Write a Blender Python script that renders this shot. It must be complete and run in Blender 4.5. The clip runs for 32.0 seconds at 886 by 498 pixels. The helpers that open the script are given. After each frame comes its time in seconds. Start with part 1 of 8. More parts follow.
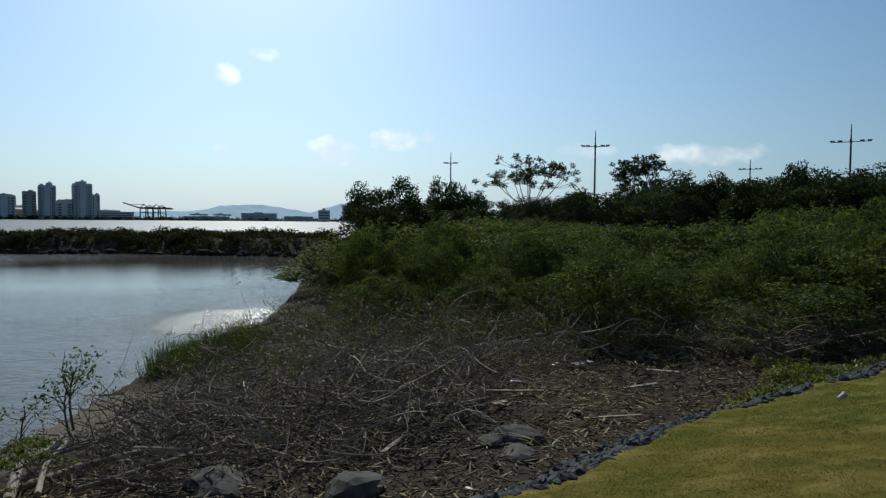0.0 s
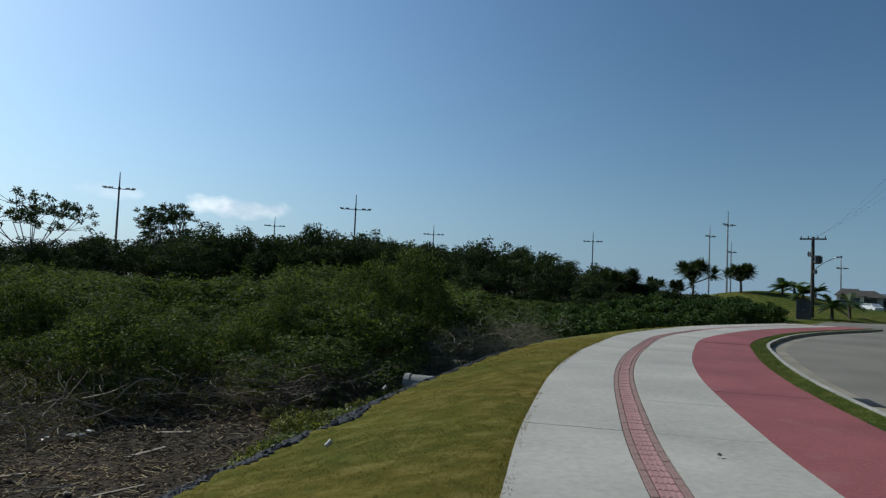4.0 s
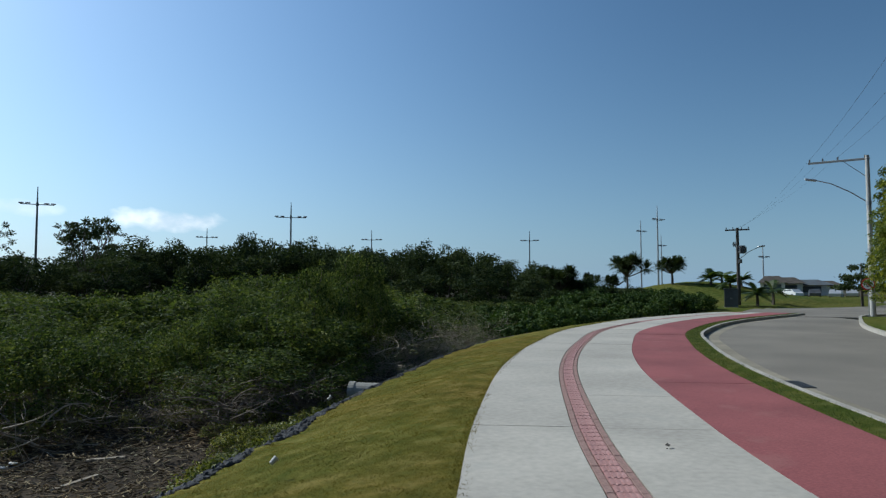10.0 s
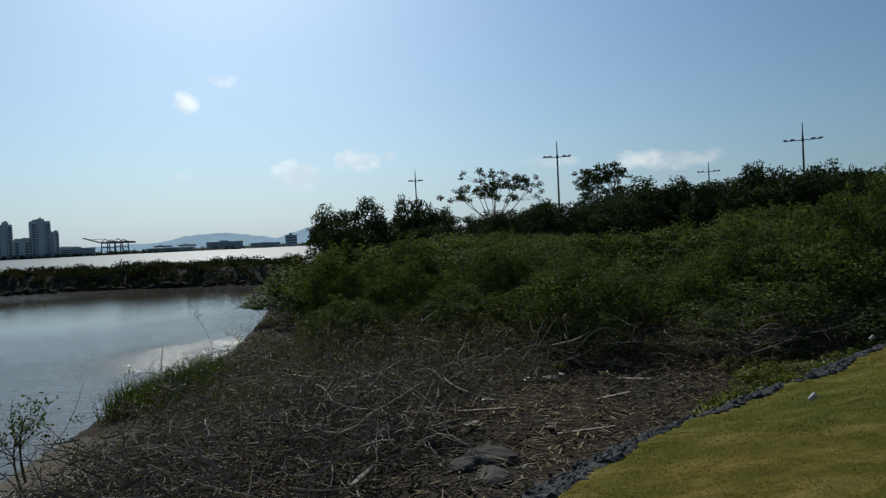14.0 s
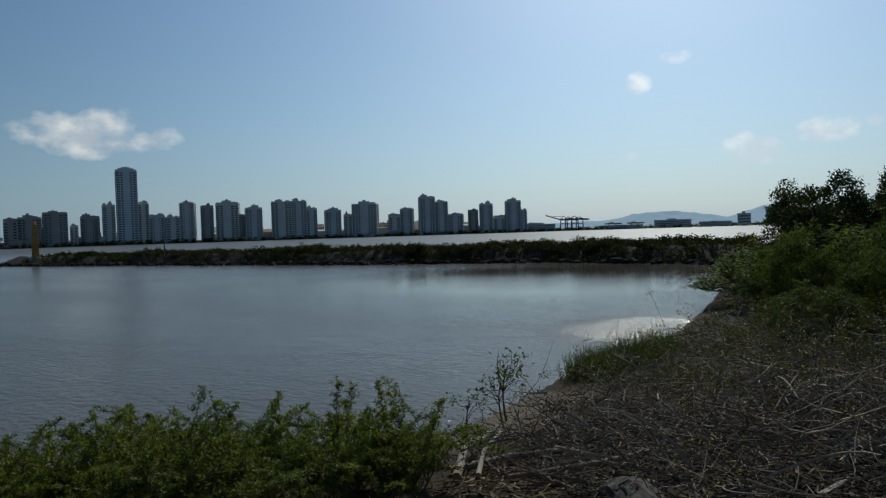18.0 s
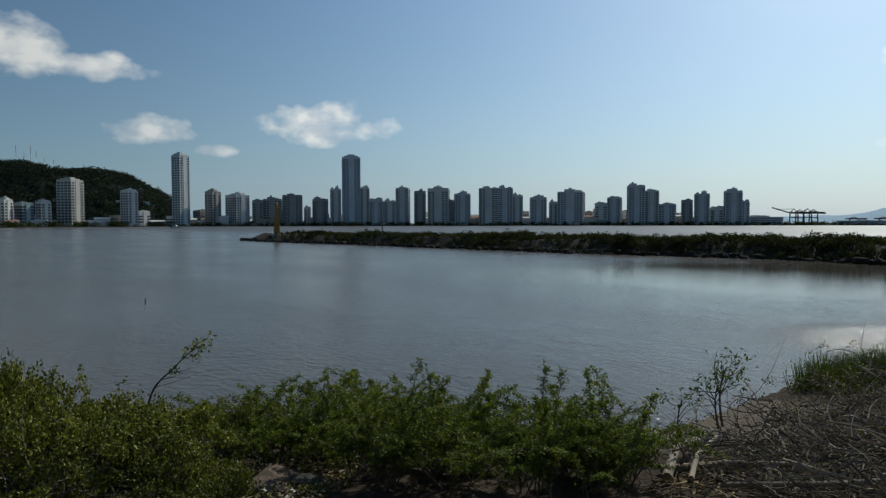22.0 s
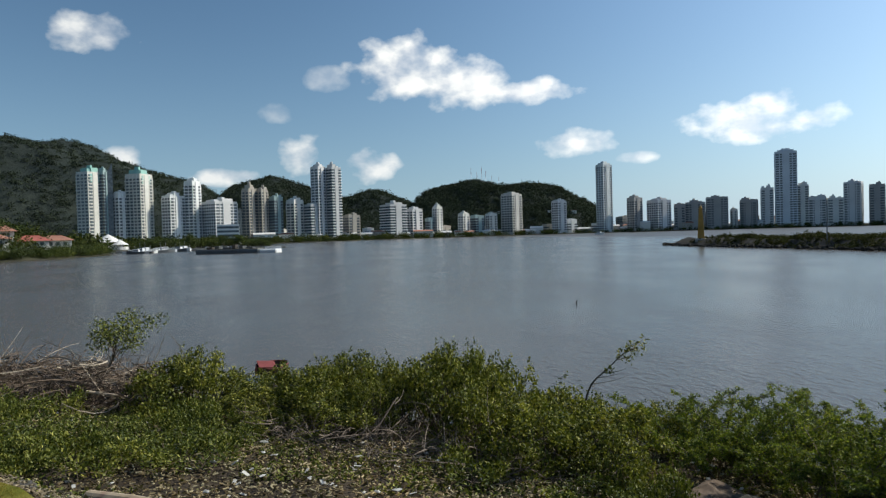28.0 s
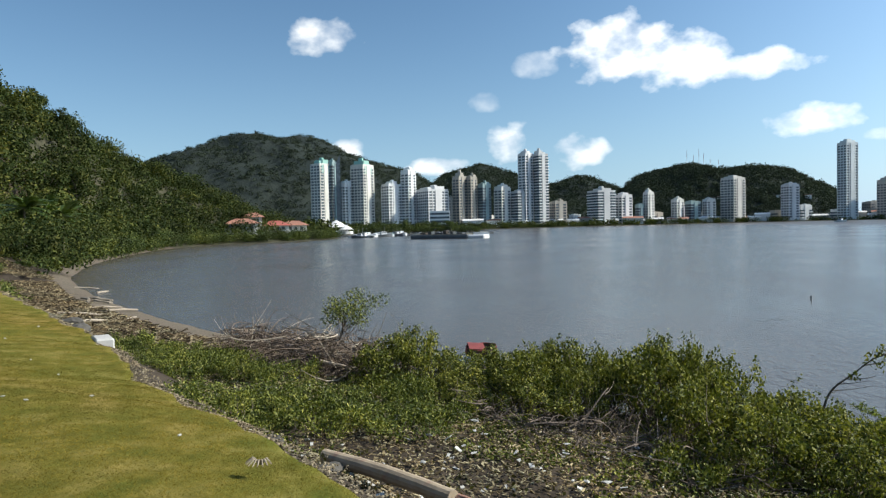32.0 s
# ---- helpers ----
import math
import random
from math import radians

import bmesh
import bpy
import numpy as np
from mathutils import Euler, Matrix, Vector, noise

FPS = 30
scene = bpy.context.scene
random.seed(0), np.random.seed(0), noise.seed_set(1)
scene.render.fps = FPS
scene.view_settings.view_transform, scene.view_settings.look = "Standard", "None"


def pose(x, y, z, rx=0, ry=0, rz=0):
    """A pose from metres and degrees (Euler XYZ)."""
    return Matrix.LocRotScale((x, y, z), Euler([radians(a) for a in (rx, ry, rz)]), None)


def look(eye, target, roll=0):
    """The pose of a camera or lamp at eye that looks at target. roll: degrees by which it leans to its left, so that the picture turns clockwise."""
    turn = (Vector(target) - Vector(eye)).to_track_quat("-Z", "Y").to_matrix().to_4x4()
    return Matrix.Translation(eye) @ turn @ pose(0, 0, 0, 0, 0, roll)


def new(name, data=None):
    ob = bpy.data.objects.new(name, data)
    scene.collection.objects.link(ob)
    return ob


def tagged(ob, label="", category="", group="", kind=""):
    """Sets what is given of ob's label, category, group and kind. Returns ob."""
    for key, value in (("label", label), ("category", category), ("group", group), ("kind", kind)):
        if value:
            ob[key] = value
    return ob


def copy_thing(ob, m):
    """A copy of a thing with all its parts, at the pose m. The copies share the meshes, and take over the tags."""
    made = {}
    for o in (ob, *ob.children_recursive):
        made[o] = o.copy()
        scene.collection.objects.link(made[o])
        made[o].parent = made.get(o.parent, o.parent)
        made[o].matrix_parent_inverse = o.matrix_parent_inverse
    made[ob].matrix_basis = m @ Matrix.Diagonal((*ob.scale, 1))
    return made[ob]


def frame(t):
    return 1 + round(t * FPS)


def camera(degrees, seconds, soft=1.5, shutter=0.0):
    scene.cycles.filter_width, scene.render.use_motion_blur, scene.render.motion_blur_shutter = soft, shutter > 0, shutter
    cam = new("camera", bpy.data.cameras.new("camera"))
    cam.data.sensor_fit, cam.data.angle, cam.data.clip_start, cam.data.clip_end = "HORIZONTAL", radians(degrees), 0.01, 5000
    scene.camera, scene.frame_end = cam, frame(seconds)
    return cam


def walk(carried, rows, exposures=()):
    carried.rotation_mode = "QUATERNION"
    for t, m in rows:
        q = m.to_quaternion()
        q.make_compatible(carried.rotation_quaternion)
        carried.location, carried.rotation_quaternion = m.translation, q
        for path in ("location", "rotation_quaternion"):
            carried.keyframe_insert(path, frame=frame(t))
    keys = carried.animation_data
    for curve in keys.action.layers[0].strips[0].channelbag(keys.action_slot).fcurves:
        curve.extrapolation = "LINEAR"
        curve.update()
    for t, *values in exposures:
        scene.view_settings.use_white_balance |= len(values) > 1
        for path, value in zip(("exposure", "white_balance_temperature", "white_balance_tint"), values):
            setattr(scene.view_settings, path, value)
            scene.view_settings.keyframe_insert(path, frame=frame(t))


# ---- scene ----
cam = camera(67.1, 32.0, 1.3)

PATH = [
    (0, (-0.001, -0.001, 1.6), (-0.001, 1.997, 1.514), 0.5),
    (0.5, (0.025, -0.008, 1.612), (0.188, 1.985, 1.562), 0.7),
    (1, (0.04, -0.004, 1.626), (0.395, 1.964, 1.601), 0.2),
    (1.5, (0.065, 0.004, 1.654), (0.628, 1.923, 1.659), 0.5),
    (2, (0.09, 0.003, 1.657), (0.807, 1.87, 1.684), 0.8),
    (2.5, (0.112, 0.004, 1.668), (0.934, 1.826, 1.722), 1.7),
    (3, (0.127, 0.002, 1.68), (1.102, 1.745, 1.793), 2.7),
    (3.5, (0.145, -0.006, 1.686), (1.254, 1.655, 1.789), 2.9),
    (4, (0.19, -0.001, 1.7), (1.44, 1.557, 1.802), 2.5),
    (4.5, (0.218, 0.013, 1.705), (1.603, 1.453, 1.811), 2.4),
    (6.5, (0.296, 0.09, 1.715), (1.988, 1.151, 1.829), 1.6),
    (7, (0.31, 0.092, 1.706), (2.017, 1.129, 1.828), 1.6),
    (7.5, (0.312, 0.099, 1.705), (2.018, 1.136, 1.818), 1.8),
    (8, (0.315, 0.106, 1.708), (2.019, 1.147, 1.822), 2.0),
    (8.5, (0.304, 0.106, 1.709), (1.988, 1.178, 1.829), 1.8),
    (9, (0.274, 0.128, 1.708), (1.852, 1.352, 1.818), 1.0),
    (9.5, (0.267, 0.136, 1.701), (1.746, 1.477, 1.814), 0.3),
    (10, (0.252, 0.135, 1.697), (1.639, 1.571, 1.814), -0.1),
    (10.5, (0.23, 0.151, 1.684), (1.425, 1.75, 1.802), -1.4),
    (11, (0.232, 0.182, 1.675), (1.205, 1.927, 1.76), -1.9),
    (11.5, (0.208, 0.206, 1.659), (1.03, 2.027, 1.725), -2.3),
    (12, (0.203, 0.219, 1.653), (0.906, 2.091, 1.695), -2.4),
    (12.5, (0.194, 0.226, 1.648), (0.8, 2.132, 1.668), -2.6),
    (13, (0.182, 0.223, 1.64), (0.655, 2.166, 1.654), -2.3),
    (13.5, (0.158, 0.218, 1.63), (0.45, 2.196, 1.612), -2.6),
    (14, (0.126, 0.21, 1.624), (0.218, 2.208, 1.587), -2.7),
    (14.5, (0.097, 0.203, 1.64), (-0.009, 2.2, 1.595), -2.5),
    (16.5, (0.042, 0.149, 1.635), (-0.749, 1.986, 1.608), -2.1),
    (17, (0.029, 0.136, 1.634), (-0.919, 1.897, 1.602), -2.6),
    (17.5, (0.016, 0.124, 1.633), (-1.024, 1.831, 1.587), -2.4),
    (18, (0.003, 0.112, 1.632), (-1.127, 1.761, 1.582), -1.8),
    (18.5, (-0.008, 0.1, 1.632), (-1.224, 1.688, 1.58), -1.4),
    (19, (-0.02, 0.089, 1.631), (-1.302, 1.624, 1.582), -1.3),
    (19.5, (-0.026, 0.084, 1.624), (-1.354, 1.578, 1.578), -0.8),
    (20, (-0.038, 0.068, 1.621), (-1.423, 1.51, 1.572), -0.8),
    (20.5, (-0.046, 0.064, 1.621), (-1.46, 1.477, 1.566), -0.6),
    (21, (-0.055, 0.055, 1.619), (-1.5, 1.436, 1.56), -0.4),
    (21.5, (-0.058, 0.05, 1.607), (-1.551, 1.379, 1.537), -0.2),
    (22, (-0.076, 0.018, 1.606), (-1.646, 1.254, 1.529), -0.1),
    (22.5, (-0.088, -0.002, 1.604), (-1.738, 1.125, 1.528), -0.1),
    (23, (-0.106, -0.033, 1.607), (-1.843, 0.958, 1.556), -0.4),
    (23.5, (-0.114, -0.044, 1.605), (-1.907, 0.842, 1.565), -0.4),
    (24, (-0.124, -0.062, 1.601), (-1.953, 0.746, 1.568), -0.4),
    (24.5, (-0.13, -0.071, 1.598), (-1.984, 0.679, 1.561), -0.2),
    (26.5, (-0.152, -0.097, 1.597), (-2.11, 0.308, 1.548), -0.8),
    (27, (-0.157, -0.11, 1.598), (-2.137, 0.167, 1.547), -1.1),
    (27.5, (-0.162, -0.119, 1.598), (-2.154, 0.051, 1.566), -1.5),
    (28, (-0.168, -0.116, 1.592), (-2.164, -0.005, 1.549), -1.6),
    (28.5, (-0.173, -0.12, 1.588), (-2.172, -0.082, 1.543), -1.5),
    (29, (-0.178, -0.118, 1.582), (-2.178, -0.14, 1.528), -1.6),
    (29.5, (-0.184, -0.13, 1.586), (-2.181, -0.22, 1.526), -1.8),
    (30, (-0.182, -0.136, 1.585), (-2.174, -0.291, 1.512), -1.5),
    (30.5, (-0.18, -0.141, 1.587), (-2.163, -0.391, 1.511), -1.7),
    (31, (-0.173, -0.159, 1.591), (-2.139, -0.516, 1.523), -1.7),
    (31.5, (-0.167, -0.175, 1.6), (-2.114, -0.626, 1.527), -1.4),
    (32, (-0.162, -0.182, 1.598), (-2.098, -0.678, 1.53), -1.3),
]
walk(cam, [(t, look(eye, target, roll)) for t, eye, target, roll in PATH],
     [(0, -0.42, 5950, 3), (4, -0.3, 5800, 3), (7, 0.06, 5700, 3), (9, 0.02, 5700, 3), (12, -0.38, 5900, 3), (17, -0.8, 6000, 3), (20, -0.8, 6100, 3), (23, -0.42, 6250, 4), (28, 0.2, 6350, 6), (32, 0.66, 6250, 6)])

# ---------------------------------------------------------------- light
SUN_AZ, SUN_EL = 15.5, 38.0          # degrees: to the left of +y, above the horizon


def bearing(az, el=0.0):
    a, e = radians(az), radians(el)
    return Vector((-math.sin(a) * math.cos(e), math.cos(a) * math.cos(e), math.sin(e)))


def link(tree, a, b):
    tree.links.new(a, b)


def make_world():
    w = bpy.data.worlds.new("sky")
    scene.world = w
    w.use_nodes = True
    t = w.node_tree
    t.nodes.clear()
    out = t.nodes.new("ShaderNodeOutputWorld")
    bg = t.nodes.new("ShaderNodeBackground")
    bg.inputs["Strength"].default_value = SKY
    sky = t.nodes.new("ShaderNodeTexSky")
    sky.sky_type, sky.sun_disc = "NISHITA", False
    sky.sun_elevation, sky.sun_rotation = radians(SUN_EL), radians(-SUN_AZ)
    sky.air_density, sky.dust_density, sky.ozone_density = 1.0, 0.7, 1.7
    geo = t.nodes.new("ShaderNodeTexCoord")
    sep = t.nodes.new("ShaderNodeSeparateXYZ")
    link(t, geo.outputs["Generated"], sep.inputs[0])

    def op(kind, a, b=None, clamp=False):
        n = t.nodes.new("ShaderNodeMath")
        n.operation, n.use_clamp = kind, clamp
        for i, v in enumerate((a, b)):
            if v is None:
                continue
            if isinstance(v, (int, float)):
                n.inputs[i].default_value = v
            else:
                link(t, v, n.inputs[i])
        return n.outputs[0]

    nx = op("MULTIPLY", sep.outputs[0], -1.0)
    az = op("MULTIPLY", op("ARCTAN2", nx, sep.outputs[1]), 57.2958)
    el = op("MULTIPLY", op("ARCSINE", sep.outputs[2]), 57.2958)
    noi = t.nodes.new("ShaderNodeTexNoise")
    noi.inputs["Scale"].default_value, noi.inputs["Detail"].default_value, noi.inputs["Roughness"].default_value = 21.0, 4.0, 0.5
    stretch = t.nodes.new("ShaderNodeMapping")
    stretch.inputs["Scale"].default_value = (1, 1, 1.5)
    link(t, geo.outputs["Generated"], stretch.inputs[0])
    link(t, stretch.outputs[0], noi.inputs["Vector"])
    rough = op("MULTIPLY", op("SUBTRACT", noi.outputs[0], 0.5), 3.6)
    total = None

    def cloud(a, e, wa, we, dens=1.0):
        nonlocal total
        dx = op("DIVIDE", op("SUBTRACT", az, a), wa)
        dy = op("DIVIDE", op("SUBTRACT", el, e), we)
        d = op("ADD", op("MULTIPLY", dx, dx), op("MULTIPLY", dy, dy))
        m = op("SUBTRACT", op("ADD", 1.12, rough), d)
        m = op("MULTIPLY", op("MULTIPLY", m, 0.85, True), dens)
        total = m if total is None else op("MAXIMUM", total, m)

    cloud(9.4, 5.5, 2.8, 1.3)
    cloud(4.4, 6.8, 2.4, 1.0)
    cloud(1.4, 7.0, 0.7, 0.7, 0.8)
    cloud(17.9, 11.4, 1.0, 0.9, 0.8)
    cloud(14.9, 13.2, 1.3, 0.6, 0.7)
    cloud(18.5, 5.7, 0.8, 0.4, 0.5)
    cloud(-22.2, 5.5, 4.2, 1.0, 0.9)
    cloud(-12.0, 5.9, 2.8, 0.6, 0.35)
    cloud(61.6, 8.2, 5.2, 1.6)
    cloud(60.2, 8.9, 2.2, 1.5)
    cloud(75.2, 7.3, 2.9, 1.2, 0.9)
    cloud(70.5, 5.9, 1.6, 0.5, 0.7)
    cloud(89.5, 13.8, 4.6, 2.6)
    cloud(84.8, 12.6, 4.4, 2.0)
    cloud(79.0, 11.7, 3.8, 1.1)
    cloud(98.6, 6.9, 2.0, 1.6, 0.9)
    cloud(92.8, 6.0, 2.2, 1.3, 0.9)
    cloud(104.6, 5.2, 2.6, 0.8, 0.9)
    cloud(112.3, 6.6, 1.6, 1.0, 0.9)
    cloud(113.9, 15.7, 3.0, 1.6, 0.9)
    cloud(96.1, 13.1, 2.0, 1.0, 0.4)
    cloud(100.4, 10.4, 1.6, 0.8, 0.35)
    # undersides a little greyer than the sunlit tops
    lift = t.nodes.new("ShaderNodeMapping")
    lift.inputs["Location"].default_value, lift.inputs["Scale"].default_value = (0, 0, 0.022), (1, 1, 1.5)
    link(t, geo.outputs["Generated"], lift.inputs[0])
    n2 = t.nodes.new("ShaderNodeTexNoise")
    n2.inputs["Scale"].default_value, n2.inputs["Detail"].default_value = 22.0, 3.0
    link(t, lift.outputs[0], n2.inputs["Vector"])
    tone = t.nodes.new("ShaderNodeMix")
    tone.data_type = "RGBA"
    tone.inputs["A"].default_value = (6.8, 7.0, 7.5, 1)
    tone.inputs["B"].default_value = (9.4, 9.2, 9.0, 1)
    link(t, op("ADD", 0.55, op("MULTIPLY", op("SUBTRACT", noi.outputs[0], n2.outputs[0]), 3.0), True), tone.inputs["Factor"])
    # thin haze low over the horizon
    low = op("POWER", 2.718, op("MULTIPLY", op("ABSOLUTE", el), -0.13))
    haze = t.nodes.new("ShaderNodeMix")
    haze.data_type = "RGBA"
    link(t, op("MULTIPLY", low, 0.8), haze.inputs["Factor"])
    link(t, sky.outputs[0], haze.inputs["A"])
    haze.inputs["B"].default_value = (6.5, 7.0, 8.2, 1)
    # the sky brightens towards the sun
    dot = t.nodes.new("ShaderNodeVectorMath")
    dot.operation = "DOT_PRODUCT"
    link(t, geo.outputs["Generated"], dot.inputs[0])
    dot.inputs[1].default_value = bearing(SUN_AZ, SUN_EL)[:]
    near = op("POWER", op("MAXIMUM", dot.outputs["Value"], 0.0), 2.5)
    tint = t.nodes.new("ShaderNodeCombineXYZ")
    for i, (k, far) in enumerate(((0.95, 0.50), (0.90, 0.638), (0.86, 0.715))):
        link(t, op("ADD", op("MULTIPLY", near, k), far), tint.inputs[i])
    glow = t.nodes.new("ShaderNodeMix")
    glow.data_type, glow.blend_type = "RGBA", "MULTIPLY"
    glow.inputs["Factor"].default_value = 1.0
    link(t, haze.outputs["Result"], glow.inputs["A"])
    link(t, tint.outputs[0], glow.inputs["B"])
    mix = t.nodes.new("ShaderNodeMix")
    mix.data_type = "RGBA"
    link(t, total, mix.inputs["Factor"])
    link(t, glow.outputs["Result"], mix.inputs["A"])
    lit = op("ADD", op("MULTIPLY", near, 1.15), 0.88)
    white = t.nodes.new("ShaderNodeVectorMath")
    white.operation = "SCALE"
    link(t, tone.outputs["Result"], white.inputs[0])
    link(t, lit, white.inputs["Scale"])
    link(t, white.outputs[0], mix.inputs["B"])
    link(t, mix.outputs["Result"], bg.inputs["Color"])
    link(t, bg.outputs[0], out.inputs[0])


SKY = 0.10
make_world()
sun_data = bpy.data.lights.new("sun", "SUN")
sun_data.energy, sun_data.angle, sun_data.color = 4.1, radians(0.6), (1.0, 0.92, 0.79)
sun = new("sun", sun_data)
sun.matrix_world = look((0, 0, 50), Vector((0, 0, 50)) - bearing(SUN_AZ, SUN_EL))


# ---------------------------------------------------------------- materials
def material(name, rough=0.7, metal=0.0, spec=0.5):
    m = bpy.data.materials.new(name)
    m.use_nodes = True
    b = m.node_tree.nodes["Principled BSDF"]
    b.inputs["Roughness"].default_value, b.inputs["Metallic"].default_value = rough, metal
    b.inputs["Specular IOR Level"].default_value = spec
    return m, m.node_tree, b


def noise_node(t, scale, detail=4.0, rough=0.55, coord="Object"):
    c = t.nodes.new("ShaderNodeTexCoord")
    n = t.nodes.new("ShaderNodeTexNoise")
    n.inputs["Scale"].default_value, n.inputs["Detail"].default_value, n.inputs["Roughness"].default_value = scale, detail, rough
    link(t, c.outputs[coord], n.inputs["Vector"])
    return n.outputs[0]


def ramp(t, fac, stops):
    r = t.nodes.new("ShaderNodeValToRGB")
    while len(r.color_ramp.elements) < len(stops):
        r.color_ramp.elements.new(0.5)
    for e, (p, c) in zip(r.color_ramp.elements, stops):
        e.position, e.color = p, (*c, 1)
    link(t, fac, r.inputs[0])
    return r.outputs[0]


def mixed(t, a, b, fac, blend="MIX"):
    n = t.nodes.new("ShaderNodeMix")
    n.data_type, n.blend_type = "RGBA", blend
    for key, v in (("A", a), ("B", b), ("Factor", fac)):
        if isinstance(v, (int, float)):
            n.inputs[key].default_value = v
        elif isinstance(v, tuple):
            n.inputs[key].default_value = (*v, 1)
        else:
            link(t, v, n.inputs[key])
    return n.outputs["Result"]


def bumped(t, b, height, strength=0.4, dist=0.02):
    n = t.nodes.new("ShaderNodeBump")
    n.inputs["Strength"].default_value, n.inputs["Distance"].default_value = strength, dist
    link(t, height, n.inputs["Height"])
    link(t, n.outputs[0], b.inputs["Normal"])


def surface(name, dark, light, fine=30.0, coarse=1.2, rough=0.8, bump=0.4, dist=0.01, stain=None, metal=0.0, spec=0.4):
    """A surface with grain at one scale and blotches at another."""
    m, t, b = material(name, rough, metal, spec)
    f, c = noise_node(t, fine, 6), noise_node(t, coarse, 4)
    col = ramp(t, f, [(0.3, dark), (0.7, light)])
    blot = ramp(t, c, [(0.3, tuple(v * 0.72 for v in dark)), (0.7, tuple(min(1, v * 1.1) for v in light))])
    col = mixed(t, col, blot, 0.45)
    if stain:
        s = ramp(t, noise_node(t, coarse * 3.1, 5), [(0.58, (0, 0, 0)), (0.72, (1, 1, 1))])
        col = mixed(t, col, stain, mixed(t, (0, 0, 0), s, 0.6))
    link(t, col, b.inputs["Base Color"])
    bumped(t, b, f, bump, dist)
    return m


def foliage(name, dark, mid, light, trans=0.35, rough=0.45, spec=0.5, broad=0.0):
    """Leaves: colour from leaf to leaf, some light passing through."""
    m, t, b = material(name, rough, 0.0, spec)
    g = t.nodes.new("ShaderNodeNewGeometry")
    o = t.nodes.new("ShaderNodeObjectInfo")
    col = ramp(t, g.outputs["Random Per Island"], [(0.0, dark), (0.5, mid), (1.0, light)])
    patch = ramp(t, noise_node(t, 0.6, 3), [(0.32, (0.55, 0.62, 0.6)), (0.68, (1.25, 1.18, 0.95))])
    col = mixed(t, col, patch, 1.0, "MULTIPLY")
    if broad:
        col = mixed(t, col, ramp(t, noise_node(t, broad, 3), [(0.36, (0.55, 0.55, 0.55)), (0.5, (0.95, 1.0, 0.9)), (0.64, (1.55, 1.35, 1.0))]), 1.0, "MULTIPLY")
    tone = ramp(t, o.outputs["Random"], [(0.0, (0.82, 0.86, 0.8)), (1.0, (1.12, 1.1, 1.0))])
    col = mixed(t, col, tone, 1.0, "MULTIPLY")
    link(t, col, b.inputs["Base Color"])
    tr = t.nodes.new("ShaderNodeBsdfTranslucent")
    link(t, mixed(t, col, (1.25, 1.3, 0.6), 1.0, "MULTIPLY"), tr.inputs["Color"])
    mx = t.nodes.new("ShaderNodeMixShader")
    mx.inputs[0].default_value = trans
    link(t, b.outputs[0], mx.inputs[1])
    link(t, tr.outputs[0], mx.inputs[2])
    link(t, mx.outputs[0], t.nodes["Material Output"].inputs[0])
    return m


LEAF_MANGROVE = foliage("mangrove_leaf", (0.038, 0.06, 0.026), (0.088, 0.122, 0.045), (0.19, 0.21, 0.085), 0.3, 0.75, 0.08)
LEAF_SHRUB = foliage("shrub_leaf", (0.03, 0.043, 0.01), (0.13, 0.148, 0.028), (0.38, 0.36, 0.10), 0.26, 0.55, 0.2)
LEAF_FEATHER = foliage("feathery_leaf", (0.03, 0.05, 0.013), (0.12, 0.162, 0.034), (0.32, 0.335, 0.08), 0.4, 0.6, 0.2)
LEAF_GREY = foliage("grey_leaf", (0.06, 0.07, 0.05), (0.14, 0.15, 0.11), (0.30, 0.31, 0.25), 0.2, 0.7, 0.2)
HEAP_WOOD = surface("wet_driftwood", (0.045, 0.031, 0.022), (0.17, 0.125, 0.09), 8, 1.2, 0.9)
LEAF_WOOD = foliage("woodland_leaf", (0.02, 0.034, 0.02), (0.044, 0.063, 0.033), (0.085, 0.105, 0.052), 0.18, 0.8, 0.06)
LEAF_VINE = foliage("vine_leaf", (0.03, 0.06, 0.015), (0.05, 0.085, 0.026), (0.10, 0.14, 0.05), 0.22, 0.75, 0.12)
LEAF_BAMBOO = foliage("bamboo_leaf", (0.048, 0.07, 0.016), (0.145, 0.182, 0.038), (0.31, 0.31, 0.075), 0.38, 0.6, 0.2, 0.35)
LEAF_SLOPE = foliage("slope_leaf", (0.035, 0.038, 0.015), (0.075, 0.072, 0.027), (0.16, 0.135, 0.05), 0.28, 0.7, 0.15)
LEAF_DRY = foliage("dry_leaf", (0.05, 0.04, 0.018), (0.085, 0.075, 0.028), (0.12, 0.11, 0.04), 0.25, 0.6, 0.3)
LEAF_HILL = foliage("hill_leaf", (0.018, 0.03, 0.012), (0.046, 0.064, 0.023), (0.12, 0.125, 0.05), 0.18, 0.8, 0.1, 0.09)
LEAF_SCRUB = foliage("scrub_leaf", (0.026, 0.042, 0.016), (0.062, 0.085, 0.03), (0.15, 0.165, 0.06), 0.2, 0.7, 0.15, 0.12)
LEAF_PALM = foliage("palm_leaf", (0.03, 0.06, 0.015), (0.06, 0.095, 0.02), (0.11, 0.14, 0.04), 0.25)
LEAF_REED = foliage("reed_leaf", (0.03, 0.055, 0.012), (0.055, 0.09, 0.018), (0.10, 0.13, 0.035), 0.3, 0.6, 0.2)
BLADE = foliage("grass_blade", (0.10, 0.085, 0.015), (0.16, 0.13, 0.026), (0.25, 0.195, 0.06), 0.15, 0.95, 0.02)
